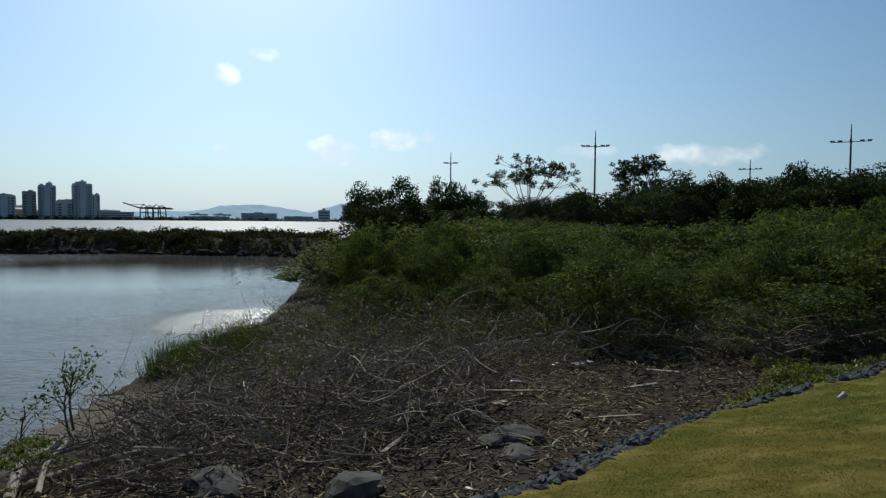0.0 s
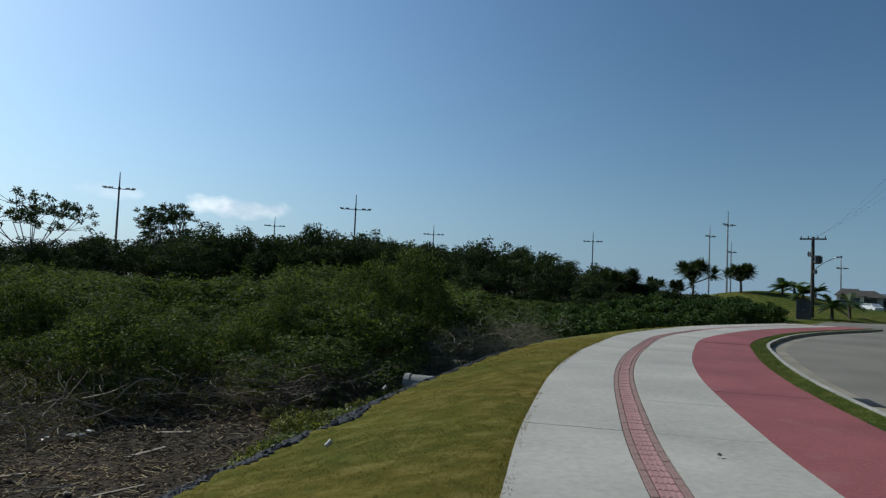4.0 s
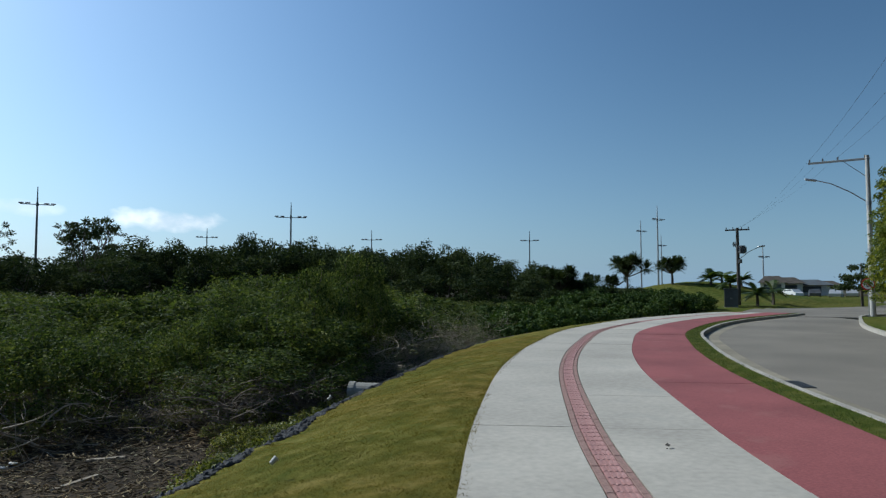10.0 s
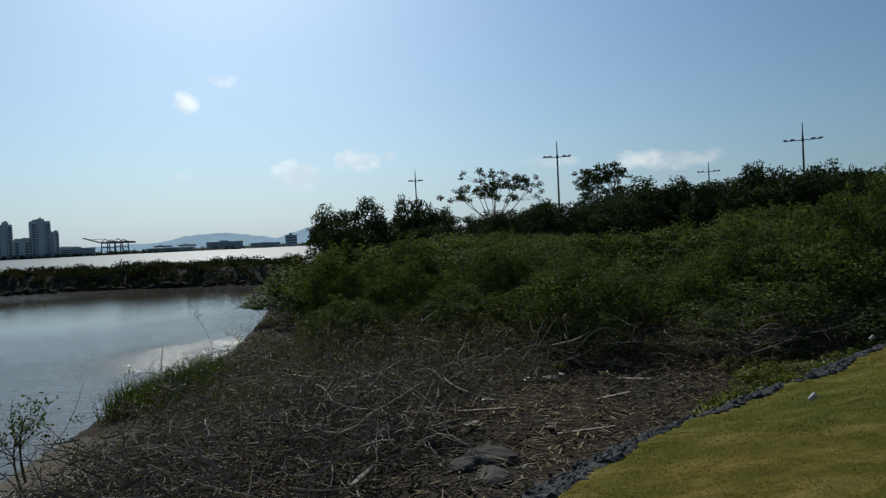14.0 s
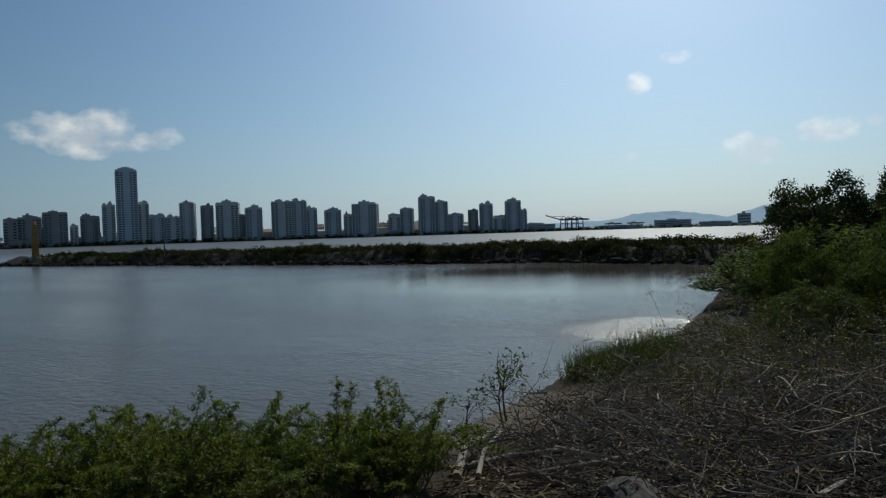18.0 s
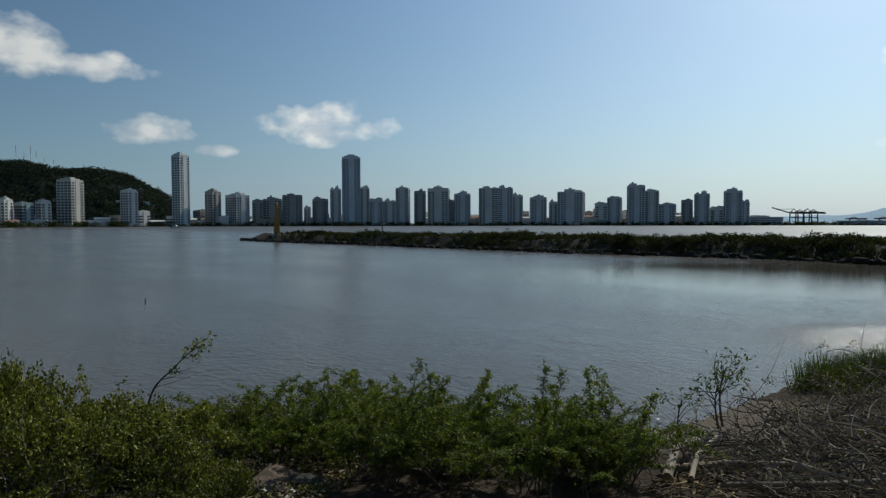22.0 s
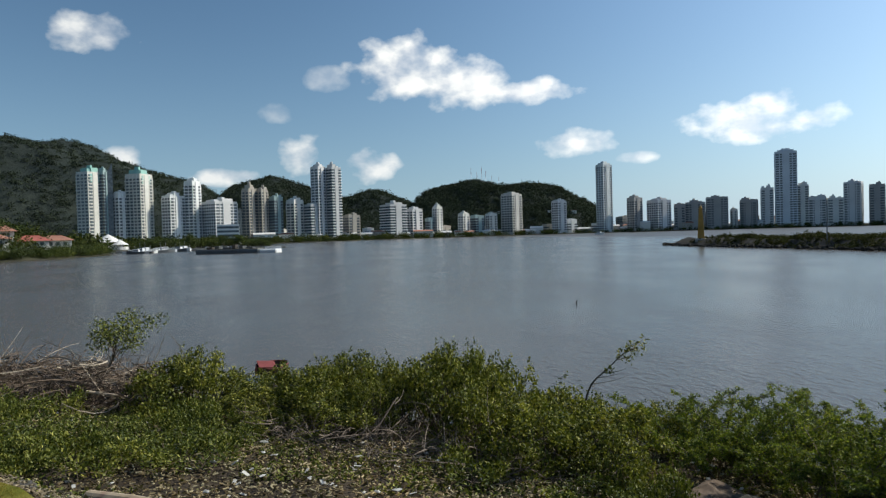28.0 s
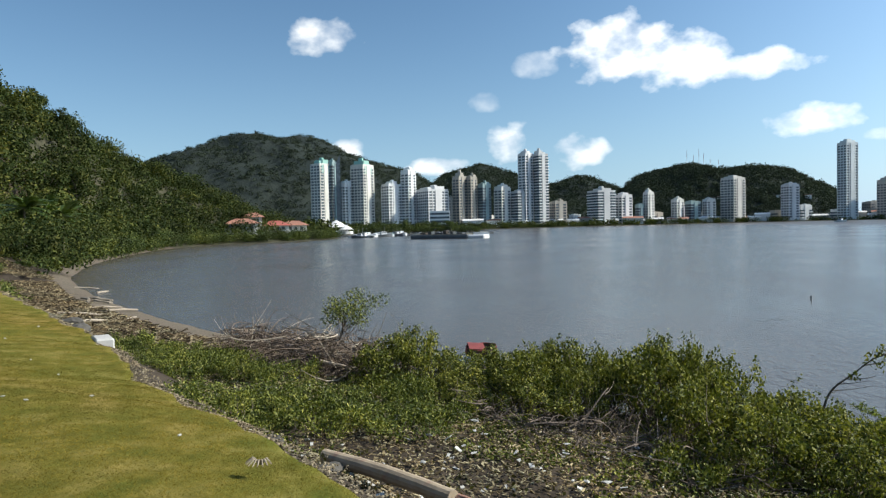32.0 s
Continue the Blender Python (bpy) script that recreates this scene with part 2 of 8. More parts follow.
LEAF_CARPET = foliage("creeper_leaf", (0.03, 0.046, 0.011), (0.11, 0.132, 0.027), (0.32, 0.32, 0.09), 0.22, 0.52, 0.22)
LEAF_JETTY = foliage("jetty_leaf", (0.03, 0.036, 0.018), (0.056, 0.062, 0.028), (0.115, 0.11, 0.05), 0.15, 0.85, 0.05)
BARK = surface("bark", (0.05, 0.04, 0.03), (0.16, 0.13, 0.10), 25, 2)
LEAF_OLIVE = foliage("olive_leaf", (0.04, 0.044, 0.02), (0.095, 0.10, 0.042), (0.22, 0.205, 0.10), 0.2, 0.6, 0.2)
TWIG = surface("dead_twig", (0.05, 0.038, 0.029), (0.27, 0.215, 0.17), 6, 0.9, 0.85)
CANE = surface("bamboo_cane", (0.16, 0.115, 0.045), (0.36, 0.265, 0.11), 12, 1.5, 0.5)
def make_shore():
    """Dark littered mud that turns to sand by the water."""
    m, t, b = material("shore_mud", 0.95, 0.0, 0.05)
    f, c = noise_node(t, 9, 6), noise_node(t, 0.5, 4)
    mud = mixed(t, ramp(t, f, [(0.3, (0.032, 0.026, 0.020)), (0.7, (0.095, 0.076, 0.058))]), ramp(t, c, [(0.3, (0.024, 0.02, 0.016)), (0.7, (0.085, 0.068, 0.05))]), 0.45)
    grain = ramp(t, noise_node(t, 40, 5), [(0.3, (0.10, 0.083, 0.064)), (0.7, (0.20, 0.168, 0.128))])
    a = t.nodes.new("ShaderNodeAttribute")
    a.attribute_name = "sand"
    link(t, mixed(t, mud, grain, a.outputs["Fac"]), b.inputs["Base Color"])
    bumped(t, b, f, 0.7, 0.05)
    return m


MUD = make_shore()
def make_grass(name="mown_grass", tone=(1, 1, 1)):
    """Mown turf: dry yellow and greener drifts, finer tufts within them."""
    m, t, b = material(name, 0.95, 0.0, 0.05)
    c = t.nodes.new("ShaderNodeTexCoord")
    mp = t.nodes.new("ShaderNodeMapping")
    mp.inputs["Rotation"].default_value = (0, 0, radians(35))
    mp.inputs["Scale"].default_value = (0.7, 1.2, 1.0)
    link(t, c.outputs["Object"], mp.inputs[0])
    n = t.nodes.new("ShaderNodeTexNoise")
    n.inputs["Scale"].default_value, n.inputs["Detail"].default_value = 2.6, 8.0
    link(t, mp.outputs[0], n.inputs["Vector"])
    drift = ramp(t, n.outputs[0], [(0.34, (0.108, 0.105, 0.022)), (0.5, (0.152, 0.126, 0.028)), (0.66, (0.225, 0.176, 0.056))])
    tuft = ramp(t, noise_node(t, 9, 5, 0.65), [(0.3, (0.72, 0.78, 0.7)), (0.7, (1.18, 1.15, 1.1))])
    broad = ramp(t, noise_node(t, 0.22, 3), [(0.36, (0.8, 0.95, 0.8)), (0.62, (1.1, 1.03, 1.0))])
    link(t, mixed(t, mixed(t, mixed(t, drift, tuft, 1.0, "MULTIPLY"), broad, 1.0, "MULTIPLY"), tone, 1.0, "MULTIPLY"), b.inputs["Base Color"])
    bumped(t, b, noise_node(t, 24, 6, 0.75), 0.8, 0.028)
    return m


GRASS = make_grass()
VERGE_GRASS = make_grass("verge_turf", (0.62, 0.78, 0.75))
CONCRETE = surface("footpath_concrete", (0.34, 0.315, 0.275), (0.50, 0.465, 0.405), 11, 0.38, 0.85, 0.15, 0.004, (0.36, 0.345, 0.31))
RED_PAINT = surface("cycleway_paint", (0.17, 0.048, 0.05), (0.33, 0.10, 0.10), 34, 0.4, 0.85, 0.4, 0.006, (0.30, 0.13, 0.12))
TACTILE = surface("tactile_tile", (0.33, 0.165, 0.155), (0.46, 0.27, 0.25), 40, 3.0, 0.85, 0.3, 0.004, (0.50, 0.36, 0.33))
PAVER = surface("border_paver", (0.22, 0.13, 0.11), (0.36, 0.23, 0.20), 30, 2.0, 0.85, 0.2, 0.004)
ASPHALT = surface("asphalt", (0.14, 0.125, 0.104), (0.235, 0.21, 0.175), 60, 0.25, 0.9, 0.3, 0.006, (0.17, 0.155, 0.13))
KERBSTONE = surface("kerb_concrete", (0.29, 0.27, 0.235), (0.46, 0.43, 0.38), 18, 1.2, 0.85, 0.2, 0.005, (0.3, 0.29, 0.26))
GUTTER = surface("gutter_concrete", (0.19, 0.17, 0.13), (0.32, 0.285, 0.215), 18, 0.8, 0.9, 0.2, 0.005)
STONE = surface("riprap_stone", (0.035, 0.033, 0.029), (0.125, 0.115, 0.10), 8, 1.5, 0.95, 0.6, 0.02, (0.14, 0.12, 0.09))
BOULDER = surface("tan_boulder", (0.085, 0.06, 0.045), (0.21, 0.155, 0.115), 7, 1.5, 0.95, 0.6, 0.02, (0.09, 0.085, 0.08))
JETTY_STONE = surface("jetty_stone", (0.022, 0.022, 0.02), (0.08, 0.076, 0.068), 5, 1.0, 0.95, 0.6, 0.03, None, 0.0, 0.05)
GRAVEL = surface("blue_gravel", (0.018, 0.019, 0.022), (0.068, 0.071, 0.078), 14, 2, 0.9, 0.5, 0.02)
LOG_PALE = surface("bleached_log", (0.30, 0.235, 0.16), (0.46, 0.37, 0.26), 12, 2, 0.9, 0.4, 0.01, (0.26, 0.14, 0.10))
LOG_BROKEN = surface("rotten_log", (0.20, 0.10, 0.07), (0.36, 0.21, 0.15), 14, 3, 0.95, 0.6, 0.015)
PEBBLE = foliage("pebble", (0.07, 0.058, 0.05), (0.15, 0.125, 0.105), (0.33, 0.28, 0.24), 0.0, 0.95, 0.1)
DRIFTWOOD = surface("driftwood", (0.22, 0.18, 0.135), (0.46, 0.39, 0.30), 22, 2, 0.85, 0.4, 0.01)
DEBRIS = foliage("shore_debris", (0.04, 0.028, 0.019), (0.11, 0.078, 0.054), (0.38, 0.31, 0.235), 0.0, 0.9, 0.15)
BANK_LITTER = foliage("bank_litter", (0.07, 0.05, 0.033), (0.23, 0.17, 0.115), (0.55, 0.46, 0.35), 0.0, 0.9, 0.1)
LITTER = surface("white_litter", (0.36, 0.345, 0.31), (0.60, 0.585, 0.54), 20, 3, 0.5, 0.1, 0.003)
STEEL = surface("galvanised_steel", (0.30, 0.31, 0.32), (0.48, 0.49, 0.50), 20, 1, 0.45, 0.1, 0.002, None, 0.7)
DARK_STEEL = surface("dark_steel", (0.06, 0.065, 0.07), (0.13, 0.135, 0.14), 20, 1, 0.5, 0.1, 0.002, None, 0.4)
POLE_CONCRETE = surface("pole_concrete", (0.40, 0.39, 0.37), (0.56, 0.55, 0.52), 16, 0.8, 0.85, 0.2, 0.004)
DARK_WOOD = surface("tarred_pole", (0.04, 0.035, 0.03), (0.10, 0.085, 0.07), 16, 0.8, 0.85)
PIPE = surface("concrete_pipe", (0.21, 0.2, 0.18), (0.34, 0.33, 0.3), 14, 1.5, 0.85, 0.2, 0.006)
SIGN_RED, SIGN_WHITE, SIGN_BLACK = (surface(n, tuple(v * 0.85 for v in c), c, 10, 1, 0.4, 0.02, 0.001) for n, c in (("sign_red", (0.55, 0.02, 0.02)), ("sign_white", (0.8, 0.8, 0.8)), ("sign_black", (0.02, 0.02, 0.02))))
YELLOW = surface("beacon_yellow", (0.36, 0.20, 0.04), (0.55, 0.33, 0.08), 3, 0.5, 0.7, 0.2, 0.01, (0.30, 0.14, 0.04))
HULL_RED = surface("hull_red", (0.15, 0.035, 0.03), (0.27, 0.065, 0.055), 12, 1.5, 0.6)
HULL_DARK = surface("hull_dark", (0.035, 0.025, 0.022), (0.10, 0.07, 0.06), 12, 1.5, 0.7)
HULL_GREY = surface("hull_grey", (0.06, 0.07, 0.08), (0.14, 0.16, 0.17), 4, 0.4, 0.6, 0.2, 0.02, (0.12, 0.06, 0.04))
HULL_WHITE = surface("hull_white", (0.62, 0.63, 0.63), (0.8, 0.8, 0.8), 4, 0.6, 0.4, 0.1, 0.01)
ROOF_TILE = surface("roof_tile", (0.26, 0.12, 0.08), (0.40, 0.20, 0.14), 6, 0.5, 0.85, 0.5, 0.03)
ROOF_RED = surface("roof_red", (0.28, 0.08, 0.06), (0.42, 0.13, 0.10), 6, 0.5, 0.85, 0.5, 0.03)
PLASTER = surface("white_plaster", (0.60, 0.59, 0.56), (0.76, 0.75, 0.72), 3, 0.3, 0.85, 0.1, 0.01)
TENT = surface("tent_canvas", (0.70, 0.69, 0.66), (0.82, 0.81, 0.78), 3, 0.4, 0.8)
CAR_PAINT = surface("car_paint", (0.45, 0.46, 0.48), (0.55, 0.56, 0.58), 3, 0.5, 0.25, 0.0, 0.001, None, 0.3)
RUBBER = surface("rubber", (0.015, 0.015, 0.015), (0.03, 0.03, 0.03), 30, 2, 0.9)
CABINET = surface("cabinet_green_grey", (0.05, 0.055, 0.055), (0.10, 0.105, 0.10), 10, 0.8, 0.6)
BANK = surface("far_shore_earth", (0.04, 0.042, 0.028), (0.09, 0.085, 0.055), 0.3, 0.02, 0.95, 0.4, 0.01, None, 0.0, 0.05)


def wall_paint(name, c):
    return surface(name, tuple(v * 0.86 for v in c), c, 0.8, 0.05, 0.8, 0.1, 0.02)


WALLS = {
    "grey": wall_paint("facade_grey", (0.74, 0.73, 0.72)), "pale": wall_paint("facade_pale", (0.80, 0.78, 0.73)),
    "dark": wall_paint("facade_dark", (0.44, 0.42, 0.40)), "white": wall_paint("facade_white", (0.84, 0.84, 0.82)),
    "beige": wall_paint("facade_beige", (0.46, 0.42, 0.36)), "glass": wall_paint("facade_green_grey", (0.32, 0.42, 0.42)),
    "striped": wall_paint("facade_light", (0.64, 0.64, 0.63)), "twin": wall_paint("facade_cream", (0.72, 0.70, 0.64)),
    "round": wall_paint("facade_stone", (0.58, 0.56, 0.52)), "slab": wall_paint("facade_slate", (0.66, 0.70, 0.70)),
    "tower": wall_paint("facade_steel", (0.70, 0.74, 0.78)),
}
MINT = wall_paint("facade_mint", (0.30, 0.52, 0.46))


def make_glass():
    m, t, b = material("window_glass", 0.1, 0.0, 0.5)
    b.inputs["IOR"].default_value = 1.5
    col = ramp(t, noise_node(t, 0.4, 2), [(0.35, (0.055, 0.07, 0.085)), (0.65, (0.13, 0.15, 0.17))])
    link(t, col, b.inputs["Base Color"])
    return m


GLASS = make_glass()


def make_water():
    m, t, b = material("river_water", 0.12, 0.0, 0.35)
    b.inputs["IOR"].default_value = 1.33
    c = t.nodes.new("ShaderNodeTexCoord")
    big = noise_node(t, 0.012, 3)
    link(t, ramp(t, big, [(0.3, (0.080, 0.069, 0.057)), (0.7, (0.10, 0.087, 0.072))]), b.inputs["Base Color"])
    mp = t.nodes.new("ShaderNodeMapping")
    mp.inputs["Rotation"].default_value = (0, 0, radians(25))
    mp.inputs["Scale"].default_value = (1.0, 2.2, 1.0)
    link(t, c.outputs["Object"], mp.inputs[0])

    def waves(scale, detail):
        n = t.nodes.new("ShaderNodeTexNoise")
        n.inputs["Scale"].default_value, n.inputs["Detail"].default_value = scale, detail
        link(t, mp.outputs[0], n.inputs["Vector"])
        return n.outputs[0]

    # smooth lanes between rippled ones
    lanes = ramp(t, waves(0.05, 3), [(0.36, (0.62, 0.62, 0.62)), (0.66, (1, 1, 1))])
    h = t.nodes.new("ShaderNodeMath")
    h.operation = "MULTIPLY"
    link(t, waves(2.6, 4), h.inputs[0])
    link(t, lanes, h.inputs[1])
    h2 = t.nodes.new("ShaderNodeMath")
    h2.operation, h2.inputs[1].default_value = "MULTIPLY_ADD", 1.0
    link(t, waves(0.5, 3), h2.inputs[0])
    link(t, h.outputs[0], h2.inputs[2])
    # choppier water in the open channel and a riffle on the shallows
    sep = t.nodes.new("ShaderNodeSeparateXYZ")
    link(t, c.outputs["Object"], sep.inputs[0])
    far = t.nodes.new("ShaderNodeMapRange")
    far.inputs["From Min"].default_value, far.inputs["From Max"].default_value, far.inputs["To Max"].default_value = 78.0, 130.0, 0.2
    link(t, sep.outputs[1], far.inputs["Value"])
    dist = t.nodes.new("ShaderNodeVectorMath")
    dist.operation = "DISTANCE"
    link(t, c.outputs["Object"], dist.inputs[0])
    dist.inputs[1].default_value = (-7.0, 22.6, 0.0)
    riff = t.nodes.new("ShaderNodeMapRange")
    riff.inputs["From Min"].default_value, riff.inputs["From Max"].default_value, riff.inputs["To Min"].default_value, riff.inputs["To Max"].default_value = 0.8, 4.6, 3.2, 0.0
    link(t, dist.outputs["Value"], riff.inputs["Value"])
    h3 = t.nodes.new("ShaderNodeMath")
    h3.operation = "MULTIPLY_ADD"
    link(t, riff.outputs[0], h3.inputs[0])
    link(t, waves(6.0, 3), h3.inputs[1])
    # sheltered smooth water between the jetty and the mangroves
    shel = t.nodes.new("ShaderNodeVectorMath")
    shel.operation = "DISTANCE"
    link(t, c.outputs["Object"], shel.inputs[0])
    shel.inputs[1].default_value = (-20.0, 44.0, 0.0)
    calm = t.nodes.new("ShaderNodeMapRange")
    calm.inputs["From Min"].default_value, calm.inputs["From Max"].default_value, calm.inputs["To Min"].default_value, calm.inputs["To Max"].default_value = 12.0, 24.0, 0.22, 1.0
    link(t, shel.outputs["Value"], calm.inputs["Value"])
    h4 = t.nodes.new("ShaderNodeMath")
    h4.operation = "MULTIPLY"
    link(t, h2.outputs[0], h4.inputs[0])
    link(t, calm.outputs[0], h4.inputs[1])
    link(t, h4.outputs[0], h3.inputs[2])
    rg = t.nodes.new("ShaderNodeMath")
    rg.operation, rg.inputs[1].default_value, rg.inputs[2].default_value = "MULTIPLY_ADD", 0.16, 0.08
    link(t, lanes, rg.inputs[0])
    rs = t.nodes.new("ShaderNodeMath")
    rs.operation = "ADD"
    link(t, rg.outputs[0], rs.inputs[0])
    link(t, far.outputs[0], rs.inputs[1])
    rc = t.nodes.new("ShaderNodeMath")
    rc.operation = "MULTIPLY"
    link(t, rs.outputs[0], rc.inputs[0])
    link(t, calm.outputs[0], rc.inputs[1])
    link(t, rc.outputs[0], b.inputs["Roughness"])
    bumped(t, b, h3.outputs[0], 0.6, 0.07)
    return m


WATER = make_water()


# ---------------------------------------------------------------- mesh tools
RNG = np.random.default_rng(7)


def mesh_np(name, V, F, mats):
    """A mesh from vertex rows and quad or triangle rows."""
    V, F = np.asarray(V, np.float32), np.asarray(F, np.int32)
    me = bpy.data.meshes.new(name)
    me.vertices.add(len(V))
    me.vertices.foreach_set("co", V.ravel())
    me.loops.add(F.size)
    me.loops.foreach_set("vertex_index", F.ravel())
    me.polygons.add(len(F))
    me.polygons.foreach_set("loop_start", np.arange(len(F), dtype=np.int32) * F.shape[1])
    for m in mats if isinstance(mats, (list, tuple)) else [mats]:
        me.materials.append(m)
    me.polygons.foreach_set("use_smooth", np.zeros(len(F), bool))
    me.update(calc_edges=True)
    return me


def smooth(me):
    me.polygons.foreach_set("use_smooth", np.ones(len(me.polygons), bool))
    return me


def joined(pieces):
    """Several (V, F) into one."""
    Vs, Fs, n = [], [], 0
    for V, F in pieces:
        Vs.append(np.asarray(V, float))
        Fs.append(np.asarray(F) + n)
        n += len(V)
    return np.vstack(Vs), np.vstack(Fs)


def part(name, data, mat, parent, label="", at=None):
    """One mesh object under a thing or part. data: a bmesh, a mesh, or (V, F)."""
    if isinstance(data, bmesh.types.BMesh):
        me = bpy.data.meshes.new(name)
        data.to_mesh(me)
        data.free()
        me.materials.append(mat)
    elif isinstance(data, tuple):
        me = mesh_np(name, *data, mat)
    else:
        me = data
    ob = new(name, me)
    ob.parent = parent
    if at is not None:
        ob.matrix_basis = at if isinstance(at, Matrix) else Matrix.Translation(at)
    if label:
        ob["label"] = label
    return ob


def thing(name, label, category, at=None, group="", kind=""):
    ob = new(name)
    ob.empty_display_size = 0.2
    if at is not None:
        ob.matrix_basis = at if isinstance(at, Matrix) else Matrix.Translation(at)
    return tagged(ob, label, category, group, kind)


def box(bm, x0, x1, y0, y1, z0, z1, bevel=0.0):
    r = bmesh.ops.create_cube(bm, size=1.0, matrix=Matrix.LocRotScale(((x0 + x1) / 2, (y0 + y1) / 2, (z0 + z1) / 2), None, (x1 - x0, y1 - y0, z1 - z0)))
    if bevel:
        es = list({e for v in r["verts"] for e in v.link_edges})
        bmesh.ops.bevel(bm, geom=es, offset=bevel, segments=1, affect="EDGES")


def boxed(*a, bevel=0.0):
    bm = bmesh.new()
    box(bm, *a, bevel=bevel)
    return bm


def tube(points, radii, sides=5):
    """A tapered tube along points: (V, F)."""
    P = np.asarray(points, float)
    R = np.broadcast_to(np.asarray(radii, float), (len(P),)) if np.ndim(radii) == 0 or len(np.atleast_1d(radii)) == len(P) else np.linspace(radii[0], radii[1], len(P))
    T = np.gradient(P, axis=0)
    T /= np.linalg.norm(T, axis=1)[:, None] + 1e-9
    ref = np.array([0.31, 0.17, 0.93]) if abs(T[0, 2]) < 0.8 else np.array([0.93, 0.31, 0.1])
    U = np.cross(T, ref)
    U /= np.linalg.norm(U, axis=1)[:, None] + 1e-9
    W = np.cross(T, U)
    a = np.arange(sides) * 2 * np.pi / sides
    V = P[:, None] + R[:, None, None] * (np.cos(a)[None, :, None] * U[:, None] + np.sin(a)[None, :, None] * W[:, None])
    i, j = np.meshgrid(np.arange(len(P) - 1), np.arange(sides), indexing="ij")
    k = (j + 1) % sides
    F = np.stack([i * sides + j, i * sides + k, (i + 1) * sides + k, (i + 1) * sides + j], -1).reshape(-1, 4)
    return V.reshape(-1, 3), F


def capped(points, radii, sides=10):
    """A tube with closed ends."""
    P = [np.asarray(p, float) for p in points]
    R = list(np.broadcast_to(np.asarray(radii, float), (len(P),)))
    return tube([P[0], *P, P[-1]], np.array([1e-4, *R, 1e-4]), sides)


def unit(v):
    return v / (np.linalg.norm(v, axis=-1, keepdims=True) + 1e-9)


def leaf_cloud(rng, centres, radii, n, length, width, droop=0.25, shell=0.7, out=0.35, lie=0.75):
    """n small leaves round clump centres, lying more or less along the clumps' skins: (V, F)."""
    C, R = np.asarray(centres, float), np.asarray(radii, float)
    if R.ndim == 1:
        R = R[:, None] * np.array([1, 1, 0.8])
    p = R[:, 0] ** 2
    k = rng.choice(len(C), n, p=p / p.sum())
    u = unit(rng.normal(size=(n, 3)))
    r = rng.uniform(shell, 1.0, (n, 1)) * (1 + 0.18 * rng.normal(size=(n, 1)))
    P = C[k] + u * r * R[k]
    ax = unit(unit(np.cross(u, rng.normal(size=(n, 3)))) + u * out + rng.normal(size=(n, 3)) * 0.25 + np.array([0, 0, -droop]))
    sd = unit(np.cross(ax, u * lie + rng.normal(size=(n, 3)) * (1 - lie) * 1.2))
    L = length * rng.uniform(0.6, 1.3, (n, 1))
    Wd = width * rng.uniform(0.7, 1.2, (n, 1)) / 2
    V = np.stack([P, P + ax * L * 0.5 + sd * Wd, P + ax * L, P + ax * L * 0.5 - sd * Wd], 1).reshape(-1, 3)
    return V, np.arange(4 * n).reshape(n, 4)


def blades(rng, P, height, width, lean=0.4):
    """Grass blades, one triangle each, at the points P."""
    n = len(P)
    a = rng.uniform(0, 2 * np.pi, n)
    s = np.stack([np.cos(a), np.sin(a), 0 * a], -1)
    h = height * rng.uniform(0.5, 1.3, (n, 1))
    tip = P + np.array([0, 0, 1]) * h + rng.normal(size=(n, 3)) * np.array([1, 1, 0]) * h * lean
    V = np.stack([P - s * width / 2, P + s * width / 2, tip], 1).reshape(-1, 3)
    return V, np.arange(3 * n).reshape(n, 3)


def stones(rng, P, size, squash=0.7):
    """Irregular stones, 20 triangles each."""
    bm = bmesh.new()
    bmesh.ops.create_icosphere(bm, subdivisions=1, radius=1.0)
    base = np.array([v.co[:] for v in bm.verts])
    F = np.array([[v.index for v in f.verts] for f in bm.faces])
    bm.free()
    n, m = len(P), len(base)
    S = (np.asarray(size) * np.ones(n))[:, None, None] * rng.uniform(0.6, 1.3, (n, 1, 3)) * np.array([1, 1, squash])
    V = base[None] * (1 + 0.22 * rng.normal(size=(n, m, 1))) * S
    a = rng.uniform(0, 6.28, n)
    c, s = np.cos(a)[:, None], np.sin(a)[:, None]
    V = np.stack([V[..., 0] * c - V[..., 1] * s, V[..., 0] * s + V[..., 1] * c, V[..., 2]], -1) + P[:, None]
    return V.reshape(-1, 3), (F[None] + (np.arange(n) * m)[:, None, None]).reshape(-1, 3)


def spline(points, step=0.5):
    """A smooth line through control points, in steps of about that length."""
    P = np.asarray(points, float)
    P = np.vstack([2 * P[0] - P[1], P, 2 * P[-1] - P[-2]])
    out = []
    for i in range(1, len(P) - 2):
        n = max(2, int(np.linalg.norm(P[i + 1] - P[i]) / step))
        t = np.linspace(0, 1, n, endpoint=False)[:, None]
        a, b, c, d = P[i - 1], P[i], P[i + 1], P[i + 2]
        out.append(0.5 * (2 * b + (c - a) * t + (2 * a - 5 * b + 4 * c - d) * t ** 2 + (3 * b - a - 3 * c + d) * t ** 3))
    return np.vstack([*out, P[-2:-1]])


def offset(line, d):
    """The line moved d metres to its right."""
    T = unit(np.gradient(line, axis=0))
    return line + d * np.stack([T[:, 1], -T[:, 0]], -1)


